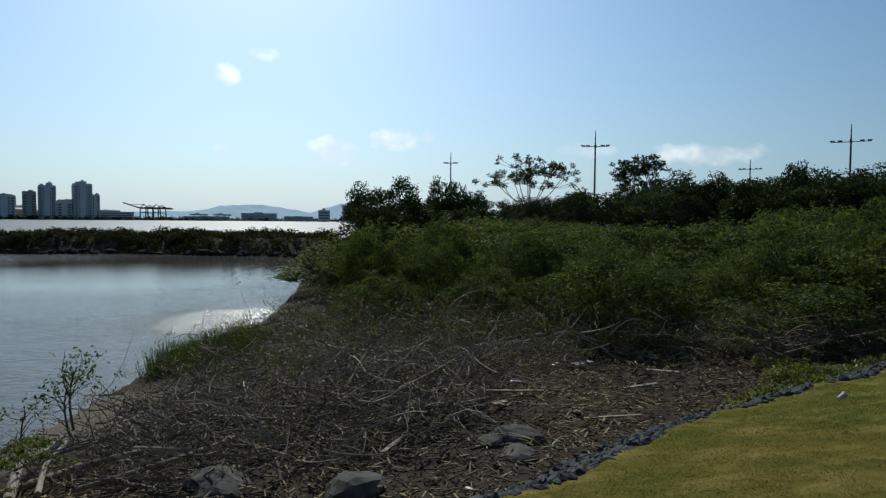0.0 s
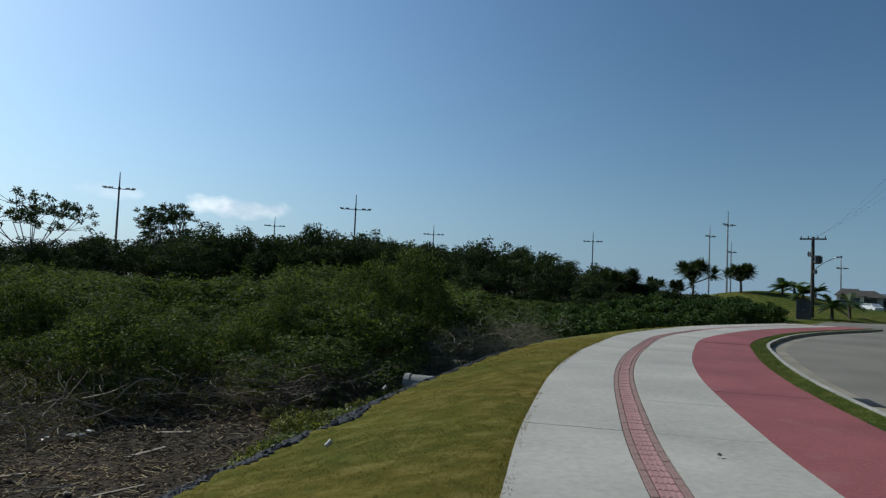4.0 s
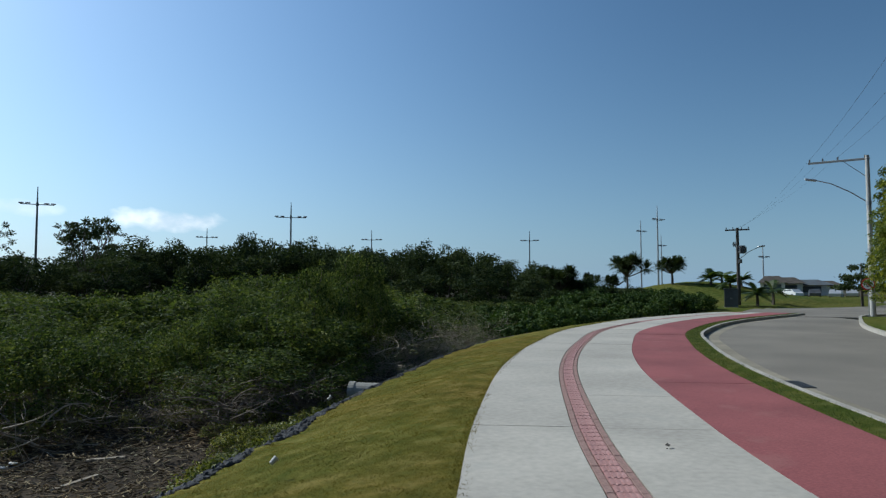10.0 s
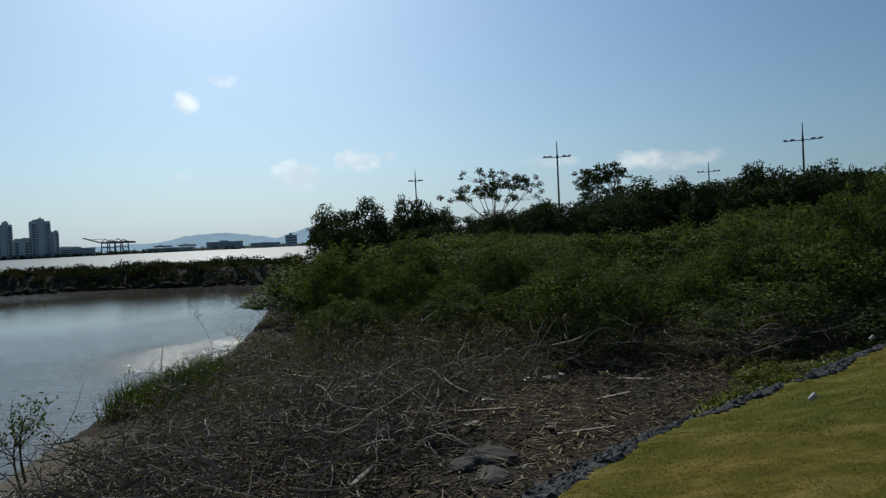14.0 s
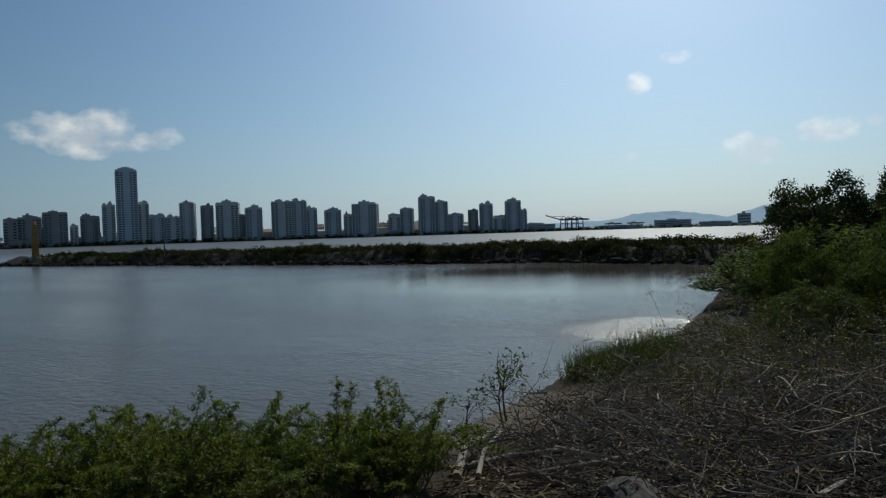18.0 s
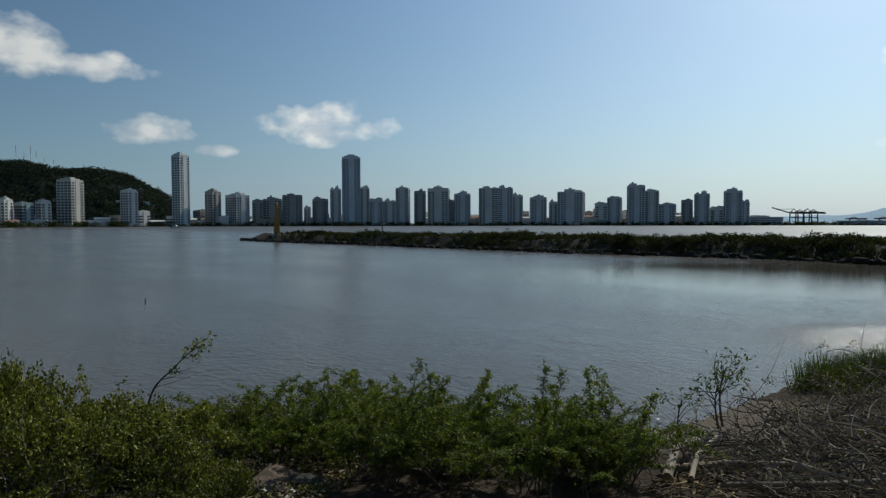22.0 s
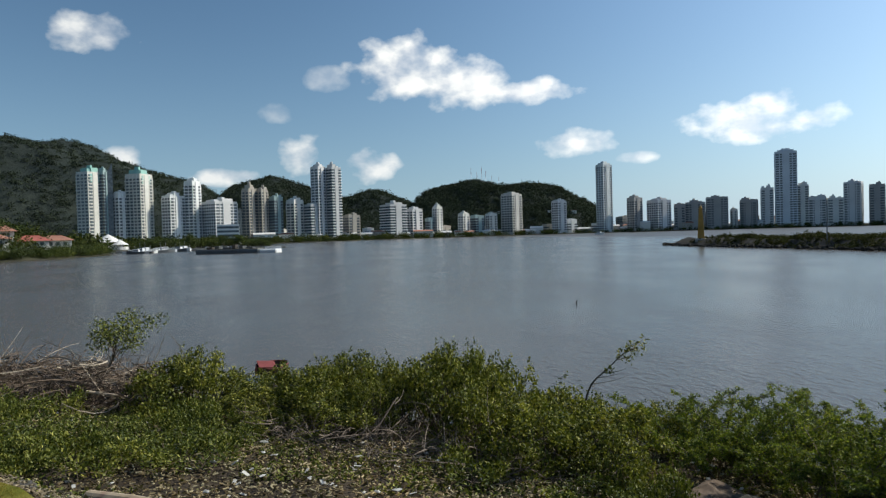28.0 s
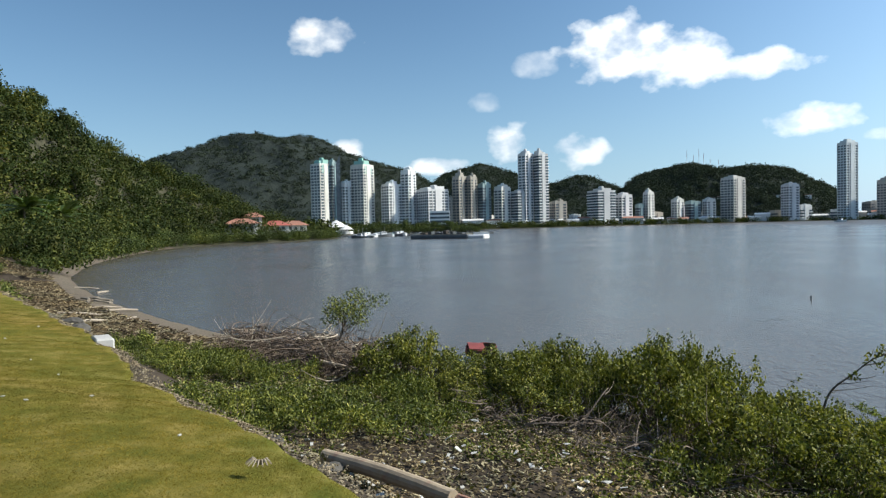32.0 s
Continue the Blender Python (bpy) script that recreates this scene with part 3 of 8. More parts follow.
def vnoise(x, y, seed=0):
    """Smooth value noise between -1 and 1."""
    xi, yi = np.floor(x).astype(np.int64), np.floor(y).astype(np.int64)
    fx, fy = x - xi, y - yi
    fx, fy = fx * fx * (3 - 2 * fx), fy * fy * (3 - 2 * fy)

    def h(a, b):
        v = np.sin(a * 127.1 + b * 311.7 + seed * 74.7) * 43758.5453
        return (v - np.floor(v)) * 2 - 1

    return (h(xi, yi) * (1 - fx) + h(xi + 1, yi) * fx) * (1 - fy) + (h(xi, yi + 1) * (1 - fx) + h(xi + 1, yi + 1) * fx) * fy


def step01(a, b, x):
    t = np.clip((x - a) / (b - a), 0, 1)
    return t * t * (3 - 2 * t)


def near_line(P, line, reach=1e9):
    """Distance of points P from a polyline, and on which side (+ to the right); points past reach from the origin are not asked."""
    if reach < 1e8:
        near = np.hypot(P[:, 0], P[:, 1]) < reach
        best, side = np.full(len(P), 1e6), np.full(len(P), -1.0)
        if near.any():
            best[near], side[near] = near_line(P[near], line)
        return best, side
    A, B = line[:-1], line[1:]
    best, side = np.full(len(P), 1e9), np.zeros(len(P))
    for a, b in zip(A, B):
        d = b - a
        t = np.clip(((P - a) @ d) / (d @ d + 1e-9), 0, 1)
        q = P - a - t[:, None] * d
        r = np.hypot(q[:, 0], q[:, 1])
        m = r < best
        best[m] = r[m]
        side[m] = np.sign(d[1] * q[m, 0] - d[0] * q[m, 1])
    return best, side


def inside(P, poly):
    x, y = P[:, 0], P[:, 1]
    r = np.zeros(len(P), bool)
    for (x0, y0), (x1, y1) in zip(poly, np.roll(poly, -1, 0)):
        c = (y0 > y) != (y1 > y)
        r ^= c & (x < (x1 - x0) * (y - y0) / (y1 - y0 + 1e-12) + x0)
    return r


# ---------------------------------------------------------------- plan
WATER_Z = -1.9
LAWN_EDGE = spline([(-40, -52), (-27, -33), (-18.7, -20.8), (-10.5, -9.5), (-7.6, -6.2), (-5.8, -3.4), (-4.4, -1.8), (-2.0, 1.4), (0.4, 4.5), (3.1, 7.0), (5.8, 8.9), (9.1, 11.3), (16.9, 16.3), (22.8, 18.9), (30, 20.3), (46, 20.9)])
TACTILE_LINE = spline([(-36, -58), (-16, -26), (-4, -7.5), (2.2, 0.6), (4.72, 2.95), (7.35, 5.2), (11.9, 8.65), (17.2, 11.9), (23.7, 15.1), (33.5, 17.7), (46, 18.6)])
FAR_KERB = spline([(-22, -58), (-6, -28), (6, -10.5), (16.4, -0.5), (21.4, 2.9), (26.3, 5.5), (32.9, 8.2), (40, 10.2), (44.6, 11.2), (47.4, 10.6), (48.6, 8.0)])
NEAR_SHORE = spline([(-220, -94), (-176, -92), (-160, -101), (-125, -93), (-79, -68), (-53, -49.5), (-40.6, -38.4), (-27.8, -23.7), (-20.5, -13.5), (-16, -6), (-12, 1.5), (-8.8, 6.6), (-7.0, 9.2), (-6.5, 10.7), (-6.7, 15), (-6.2, 21.4), (-6.4, 25.4), (-8, 38), (-10.8, 50.5), (-13, 61)], 5.0)
JETTY = spline([(-13, 61), (-30, 64.5), (-50, 60.5), (-90, 57.5), (-131, 53), (-136, 57), (-131, 63), (-90, 68), (-50, 72), (-14, 80)], 8.0)
FAR_SHORE = spline([(-14, 80), (-8, 130), (0, 400), (60, 800), (-60, 955), (-300, 910), (-520, 790), (-700, 620), (-800, 440), (-830, 250), (-760, 60), (-660, -60), (-540, -130), (-400, -150), (-300, -130), (-220, -94)], 70.0)
WATER_EDGE = np.vstack([NEAR_SHORE[:-1], JETTY[:-1], FAR_SHORE[:-1]])

EDGE_COARSE, KERB_COARSE = LAWN_EDGE[::4], FAR_KERB[::5]


def hills(x, y):
    """Rises of the land behind the road and along the bay."""
    def g(cx, cy, sx, sy, h, turn=0.0):
        c, s = math.cos(radians(turn)), math.sin(radians(turn))
        u, v = (x - cx) * c + (y - cy) * s, -(x - cx) * s + (y - cy) * c
        return h * np.exp(-0.5 * ((u / sx) ** 2 + (v / sy) ** 2))
    z = g(-95, -190, 62, 52, 20) + g(-165, -170, 45, 40, 12) + g(20, -150, 90, 60, 60) + g(62, -42, 30, 30, 26)
    return z + 0.05 * z * vnoise(x / 18, y / 18, 3)


def land_height(P):
    """Height of the ground sheet at points P."""
    x, y = P[:, 0], P[:, 1]
    q = np.full(len(P), 1e9)
    r = np.hypot(x, y)
    q, _ = near_line(P, np.vstack([WATER_EDGE, WATER_EDGE[:1]]))
    wet = inside(P, WATER_EDGE)
    e, side = near_line(P, EDGE_COARSE, 160)
    s = np.where(side < 0, e, -e)                     # metres outward of the lawn's edge
    rough = 0.05 * vnoise(x * 1.7, y * 1.7, 1) + 0.03 * vnoise(x * 5, y * 5, 2)
    flat = WATER_Z + np.minimum(q * 0.13, 0.62) + rough * step01(0.3, 2, q)
    flat += 1.5 * step01(28, 75, r) * step01(-25, 8, x) * step01(0, 25, q)
    bank = -0.42 - 0.62 * np.maximum(s, 0)
    z = np.where(s > 0, np.maximum(flat, bank), -0.42)
    # open ground farther along the road, with a grassy mound
    away = step01(44, 52, x) * (s <= 0)
    z = z * (1 - away) + away * (-0.06)
    z += 2.2 * np.exp(-0.5 * (((x - 74) / 8) ** 2 + ((y - 35) / 6) ** 2)) * step01(46, 58, x)
    k, ks = near_line(P, KERB_COARSE, 420)
    behind = np.where(ks > 0, k, 0) * (inside(P, np.array([(-22, -58), *KERB_COARSE.tolist(), (300, 8), (300, -400), (-22, -400)])))
    z = z + step01(0.3, 2.4, behind) * 0.35 + hills(x, y) * step01(2.5, 34, behind)
    leftland = inside(P, np.array([(-40, -38), (-79, -66), (-125, -91), (-160, -100), (-176, -91), (-230, -100), (-300, -420), (-22, -420), (-22, -58), (-30, -40)]))
    z = np.where(leftland & ~wet, np.maximum(z, WATER_Z + np.minimum(q * 0.25, 1.6)) + hills(x, y) * step01(4, 40, q), z)
    # the jetty's crown
    onj = (y > 50) & (y < 84) & (x < -12) & ~wet
    z = np.where(onj, WATER_Z + 1.5 * step01(0, 3.2, q) + 0.25 * vnoise(x / 3, y / 3, 5), z)
    far = (r > 330) & ~wet
    z = np.where(far, WATER_Z + np.minimum(q * 0.05, 1.6), z)
    return np.where(wet, WATER_Z - np.minimum(0.02 + q * 0.10, 3.0), z)


def ground_at(x, y):
    return float(land_height(np.array([[x, y]], float))[0])


def make_ground():
    na = 480
    rr = np.concatenate([[0.6], 1.5 * 1.026 ** np.arange(315)])
    rr = rr[rr < 4600]
    a = np.arange(na) * 2 * np.pi / na
    X, Y = rr[:, None] * np.cos(a), rr[:, None] * np.sin(a)
    P = np.stack([X.ravel(), Y.ravel()], -1)
    Z = land_height(P)
    V = np.column_stack([P, Z])
    i, j = np.meshgrid(np.arange(len(rr) - 1), np.arange(na), indexing="ij")
    k = (j + 1) % na
    F = np.stack([i * na + j, (i + 1) * na + j, (i + 1) * na + k, i * na + k], -1).reshape(-1, 4)
    me = smooth(mesh_np("ground", V, F, [MUD, GRASS, BANK, JETTY_STONE, VERGE_GRASS]))
    C = V[F].mean(1)
    e, side = near_line(C[:, :2], EDGE_COARSE, 160)
    m = np.zeros(len(F), np.int32)
    m[(side > 0) & (np.hypot(C[:, 0], C[:, 1]) < 160)] = 1
    m[(C[:, 0] > 40) & (C[:, 1] < 20 + 0.9 * (C[:, 0] - 40)) & (C[:, 0] < 130)] = 4
    m[(C[:, 0] < -12) & (C[:, 1] > 50) & (C[:, 1] < 84)] = 3
    m[np.hypot(C[:, 0], C[:, 1]) > 160] = 2
    me.polygons.foreach_set("material_index", m)
    q, _ = near_line(P, NEAR_SHORE, 160)
    sand = step01(2.4, 0.9, q + 0.7 * vnoise(P[:, 0] * 0.9, P[:, 1] * 0.9, 4)) * (P[:, 1] < 13)
    me.attributes.new("sand", "FLOAT", "POINT").data.foreach_set("value", sand.astype(np.float32))
    tagged(new("ground", me), "uneven shore ground of dark mud, sand and grass reaching the hills", "ground", kind="structure")


make_ground()
R0 = 4400.0
wv = np.array([(R0 * math.cos(i * math.pi / 24), R0 * math.sin(i * math.pi / 24), WATER_Z) for i in range(48)])
bm = bmesh.new()
bm.faces.new([bm.verts.new(v) for v in wv])
water = tagged(part("water", bm, WATER, None), "calm grey-blue estuary water with small ripples", "water", kind="structure")


# ---------------------------------------------------------------- lawn, paths and road
def strip(line_a, line_b, za, zb, thick, rows=1):
    """A slab between two lines: (V, F)."""
    n = len(line_a)
    t = np.linspace(0, 1, rows + 1)
    top = np.stack([np.column_stack([line_a * (1 - s) + line_b * s, np.full(n, za * (1 - s) + zb * s)]) for s in t], 1)
    w = rows + 1
    low = np.stack([top[:, 0], top[:, -1]], 1) - np.array([0, 0, thick])
    V = np.vstack([top.reshape(-1, 3), low.reshape(-1, 3)])
    i, j = np.meshgrid(np.arange(n - 1), np.arange(rows), indexing="ij")
    F = [np.stack([i * w + j, (i + 1) * w + j, (i + 1) * w + j + 1, i * w + j + 1], -1).reshape(-1, 4)]
    i, o = np.arange(n - 1), n * w
    F.append(np.stack([o + 2 * i, o + 2 * i + 2, (i + 1) * w, i * w], -1))
    F.append(np.stack([i * w + rows, (i + 1) * w + rows, o + 2 * i + 3, o + 2 * i + 1], -1))
    F.append(np.array([[0, rows, o + 1, o], [(n - 1) * w, o + 2 * n - 2, o + 2 * n - 1, (n - 1) * w + rows]]))
    return V, np.vstack(F)


PATH_Z = 0.08
PATH_L = offset(TACTILE_LINE, -1.16)


def resample(line, n):
    d = np.concatenate([[0], np.cumsum(np.linalg.norm(np.diff(line, axis=0), axis=1))])
    s = np.linspace(0, d[-1], n)
    return np.column_stack([np.interp(s, d, line[:, 0]), np.interp(s, d, line[:, 1])])


def lawn_point(s, t):
    """The lawn's surface: s along, t from its outer edge to the path."""
    i = s * (len(LAWN_A) - 1)
    k = np.clip(i.astype(int), 0, len(LAWN_A) - 2)
    f = (i - k)[:, None]
    a, b = LAWN_A[k] * (1 - f) + LAWN_A[k + 1] * f, LAWN_B[k] * (1 - f) + LAWN_B[k + 1] * f
    p = a * (1 - t[:, None]) + b * t[:, None]
    z = -0.36 + 0.43 * np.sin(np.clip(t, 0, 1) * np.pi / 2) ** 1.2
    z = z + 0.014 * vnoise(p[:, 0] * 1.1, p[:, 1] * 1.1, 8) + 0.012 * vnoise(p[:, 0] * 4, p[:, 1] * 4, 9)
    return np.column_stack([p, z])


LAWN_A, LAWN_B = resample(LAWN_EDGE, 420), resample(PATH_L, 420)
LAWN_A = LAWN_A + 0.10 * np.stack([vnoise(LAWN_A[:, 0] * 2.2, LAWN_A[:, 1] * 2.2, 11), vnoise(LAWN_A[:, 0] * 2.2, LAWN_A[:, 1] * 2.2, 12)], -1)


def make_lawn():
    n, w = 420, 26
    s, t = np.meshgrid(np.linspace(0, 1, n), np.linspace(0, 1.0, w), indexing="ij")
    V = lawn_point(s.ravel(), t.ravel())
    low = V.reshape(n, w, 3)[:, 0] - np.array([0, 0, 0.3])
    i, j = np.meshgrid(np.arange(n - 1), np.arange(w - 1), indexing="ij")
    F = np.stack([i * w + j, (i + 1) * w + j, (i + 1) * w + j + 1, i * w + j + 1], -1).reshape(-1, 4)
    i = np.arange(n - 1)
    F = np.vstack([F, np.stack([n * w + i, n * w + i + 1, (i + 1) * w, i * w], -1)])
    me = smooth(mesh_np("lawn", np.vstack([V, low]), F, GRASS))
    return tagged(new("lawn", me), "mown yellow-green grass bank sloping to the shore", "lawn", kind="structure")


make_lawn()


def slab(name, a, b, z, mat, label, category, thick=0.25):
    ob = part(name, strip(offset(TACTILE_LINE, a), offset(TACTILE_LINE, b), z, z, thick), mat, None)
    return tagged(ob, label, category, kind="structure")


slab("verge", 3.254, 3.74, 0.07, VERGE_GRASS, "narrow grass verge between cycle lane and kerb", "verge")
slab("gutter", 3.874, 4.35, -0.055, GUTTER, "pale concrete gutter strip beside the kerb", "gutter")
road_a, road_b = resample(offset(TACTILE_LINE, 4.354), 200), resample(offset(FAR_KERB[:-16], -0.004), 200)
tagged(part("road", strip(road_a, road_b, -0.055, -0.06, 0.2, 6), ASPHALT, None), "grey asphalt road curving past the shore", "road", kind="structure")
FAR_ROAD = spline([(43.4, 14.4), (58, 18.6), (80, 23.5), (130, 37), (240, 66)], 2)
tagged(part("road", strip(offset(FAR_ROAD, -3.6), offset(FAR_ROAD, 8.0), -0.035, -0.035, 0.2), ASPHALT, None), "asphalt road running on to a car park", "road", kind="structure")
INNER = offset(FAR_KERB[:-14], 2.1)
tagged(part("drain_edge", strip(INNER, offset(INNER, 0.2), 0.16, 0.16, 0.5), KERBSTONE, None), "white concrete drain edge under the bamboo", "kerb", kind="structure")
tagged(part("verge", strip(offset(FAR_KERB[:-14], 0.154), offset(FAR_KERB[:-14], 2.096), 0.07, 0.12, 0.3, 3), VERGE_GRASS, None), "grass strip between kerb and drain edge", "verge", kind="structure")


# ---------------------------------------------------------------- plants
def placed(x, y, z, s=1.0, sz=None, turn=0.0, lean=(0.0, 0.0)):
    return Matrix.LocRotScale((x, y, z), Euler((lean[0], lean[1], turn)), (s, s, sz or s))


def jitter(rng, poly, gap):
    """Spots on a shaken grid in a polygon."""
    poly = np.asarray(poly, float)
    lo, hi = poly.min(0), poly.max(0)
    X, Y = np.meshgrid(np.arange(lo[0], hi[0], gap), np.arange(lo[1], hi[1], gap))
    P = np.stack([X.ravel(), Y.ravel()], -1) + rng.uniform(-0.5, 0.5, (X.size, 2)) * gap
    return P[inside(P, poly)]


def grove(protos, spots):
    """Sets out plants: each proto is copied to its share of the spots, and itself takes the first of them."""
    first = {}
    for i, m in enumerate(spots):
        k = i % len(protos)
        if k not in first:
            first[k] = m
        else:
            copy_thing(protos[k], m)
    for k, m in first.items():
        protos[k].matrix_basis = m


def arc(a, b, bend, n=5):
    """Points from a to b, bowed by bend."""
    a, b, t = np.asarray(a, float), np.asarray(b, float), np.linspace(0, 1, n)[:, None]
    return a * (1 - t) + b * t + np.asarray(bend) * (4 * t * (1 - t))


def bush(rng, name, label, category, group, R, H, clumps, leaves, length, width, mat, wood=BARK, stems=9, low=0.25, r_stem=0.03, droop=0.2, lump=(0.13, 0.27), lie=0.75, sprigs=0):
    """A bush of several stems under a ragged dome of leaf clumps."""
    ob = thing(name, label, category, group=group)
    a, rad = rng.uniform(0, 6.28, clumps), R * np.sqrt(rng.uniform(0, 1, clumps)) * 0.85
    top = low + (0.92 - low) * np.sqrt(np.maximum(0.05, 1 - (rad / R) ** 2)) * rng.uniform(0.7, 1.1, clumps)
    zz = H * np.where(rng.uniform(size=clumps) < 0.62, top, rng.uniform(low * 0.7, 0.6, clumps))
    C = np.stack([rad * np.cos(a), rad * np.sin(a), zz], -1)
    rr = rng.uniform(*lump, clumps) * (R + H) * 0.5
    tubes, S = [], []
    for k in rng.integers(0, clumps, sprigs):
        tip = C[k] + np.array([*rng.normal(size=2) * 0.12 * R, rr[k] * rng.uniform(1.0, 1.9)])
        line = arc(C[k], tip, rng.normal(size=3) * 0.04 * H, 6)
        tubes.append(tube(line, [r_stem * 0.3, r_stem * 0.1], 3))
        S.append(line[2:])
    if sprigs:
        C2, r2 = np.vstack([C, *S]), np.concatenate([rr, np.full(4 * sprigs, 0.5 * length)])
        r2[clumps:] = np.maximum(r2[clumps:], 0.22 * rr.mean())
    else:
        C2, r2 = C, rr
    part("foliage", leaf_cloud(rng, C2, r2, leaves, length, width, droop, lie=lie), mat, ob)
    for c in C[rng.permutation(clumps)[:stems * 2]]:
        b = np.array([c[0] * 0.12, c[1] * 0.12, -0.05])
        tubes.append(tube(arc(b, c, rng.normal(size=3) * 0.06 * H), [r_stem, r_stem * 0.3], 4))
    part("trunk", joined(tubes), wood, ob)
    return ob


def tree(rng, name, label, category, group, H, R, trunk_r, clumps, leaves, length, width, mat, crown_low=0.35, limbs=9):
    """A tree: tapered trunk, limbs and an uneven crown."""
    ob = thing(name, label, category, group=group)
    u = unit(rng.normal(size=(clumps, 3)))
    u *= rng.uniform(0.35, 1.0, (clumps, 1)) ** 0.6
    mid, half = H * (1 + crown_low) / 2, H * (1 - crown_low) / 2
    C = u * np.array([R, R, half * 0.85]) + np.array([0, 0, mid])
    C[:, 2] += 0.08 * H * rng.normal(size=clumps)
    part("crown", leaf_cloud(rng, C, rng.uniform(0.2, 0.4, clumps) * R, leaves, length, width, 0.25), mat, ob)
    bend = rng.normal(size=3) * 0.05 * H
    axis = arc((0, 0, -0.3), (bend[0], bend[1], H * 0.75), (bend[1], -bend[0], 0), 7)
    part("trunk", tube(axis, [trunk_r, trunk_r * 0.3], 7), BARK, ob)
    tubes = []
    for c in C[rng.permutation(clumps)[:limbs]]:
        s = axis[rng.integers(2, 5)]
        tubes.append(tube(arc(s, c, (0, 0, -0.05 * H)), [trunk_r * 0.45, trunk_r * 0.12], 5))
    part("limb_frame", joined(tubes), BARK, ob)
    return ob


def top_of(az):
    """Elevation in degrees of the mangroves' skyline."""
    return np.interp(az, [-60, -52, -45, -40, -36, -33, -28, -25, -20, -13, -8, -3, 4, 8, 11, 14], [-1.6, -1.7, -1.5, -0.4, 1.5, 0.8, 1.2, -0.6, -0.7, -0.2, 0.2, 0.5, -0.9, -1.6, -2.4, -3.2])


def wood_top(az):
    return np.interp(az, [-64, -60, -56, -53, -50, -47, -43, -38, -33, -27, -24, -18, -14, -10, -7, -4, 0, 2.5, 5, 7.4], [0.1, 0.2, 0.6, 1.9, 2.0, 3.3, 3.6, 3.1, 3.6, 3.7, 3.4, 4.0, 2.8, 2.4, 1.9, 2.2, 3.1, 3.3, 2.9, 1.8])


def scatter(rng, poly, gap, tries=6000):
    """Spots in a polygon, at least gap apart."""
    poly = np.asarray(poly, float)
    lo, hi = poly.min(0), poly.max(0)
    P = rng.uniform(lo, hi, (tries, 2))
    P = P[inside(P, poly)]
    out = []
    for p in P:
        if all((p[0] - q[0]) ** 2 + (p[1] - q[1]) ** 2 > gap * gap for q in out):
            out.append(p)
    return np.array(out)


def plant_mangroves():
    """Rounded mounds of mangrove between the debris and the wood."""
    rng = np.random.default_rng(21)
    near = [bush(rng, "mangrove_bush", "dense dark green mangrove bush on the muddy shore", "bush", "mangrove thicket", 1.9, 3.0, 74, 15000, 0.095, 0.05, LEAF_MANGROVE, stems=12, low=0.05, lump=(0.08, 0.17), lie=0.5, sprigs=40) for _ in range(4)]
    mid = [bush(rng, "mangrove_bush", "green mangrove tree rising behind the shore thicket", "bush", "mangrove thicket", 2.2, 3.6, 56, 5200, 0.17, 0.09, LEAF_MANGROVE, stems=6, low=0.08, lump=(0.09, 0.19), lie=0.55, sprigs=24) for _ in range(4)]
    poly = [(-3.4, 21), (-2.4, 18.8), (1.5, 17.2), (5, 15.2), (8, 14.8), (10.5, 15.8), (13, 17.9), (18, 22.2), (24, 25.2), (31, 26.6), (46, 27.5), (54, 36), (46, 46), (30, 52), (8, 60), (-9, 56), (-6.4, 42), (-4.4, 30)]
    a, b = [], []
    for x, y in scatter(rng, poly, 2.15):
        d, az = math.hypot(x, y), math.degrees(math.atan2(-x, y))
        g = ground_at(x, y)
        h = float(np.clip(1.62 + d * math.tan(radians(top_of(az))) - g, 1.0, 6.5))
        if d < 26:
            h = min(h, 2.3 + 0.16 * max(0, d - 16)) if az < 8 else min(h, 1.5 + 0.1 * (d - 18))
        h *= rng.uniform(0.84, 1.08) * (0.86 + 0.36 * float(vnoise(np.array([x / 4.6]), np.array([y / 4.6]), 17)[0]))
        if d < 25:
            s = rng.uniform(0.85, 1.35) if x > 1 else rng.uniform(0.7, 0.95)
            a.append(placed(x, y, g - 0.05, s, h / 3.0, rng.uniform(0, 6.28)))
        else:
            s = rng.uniform(1.0, 1.6)
            b.append(placed(x, y, g - 0.05, s, h / 3.6, rng.uniform(0, 6.28)))
    grove(near, a)
    grove(mid, b)


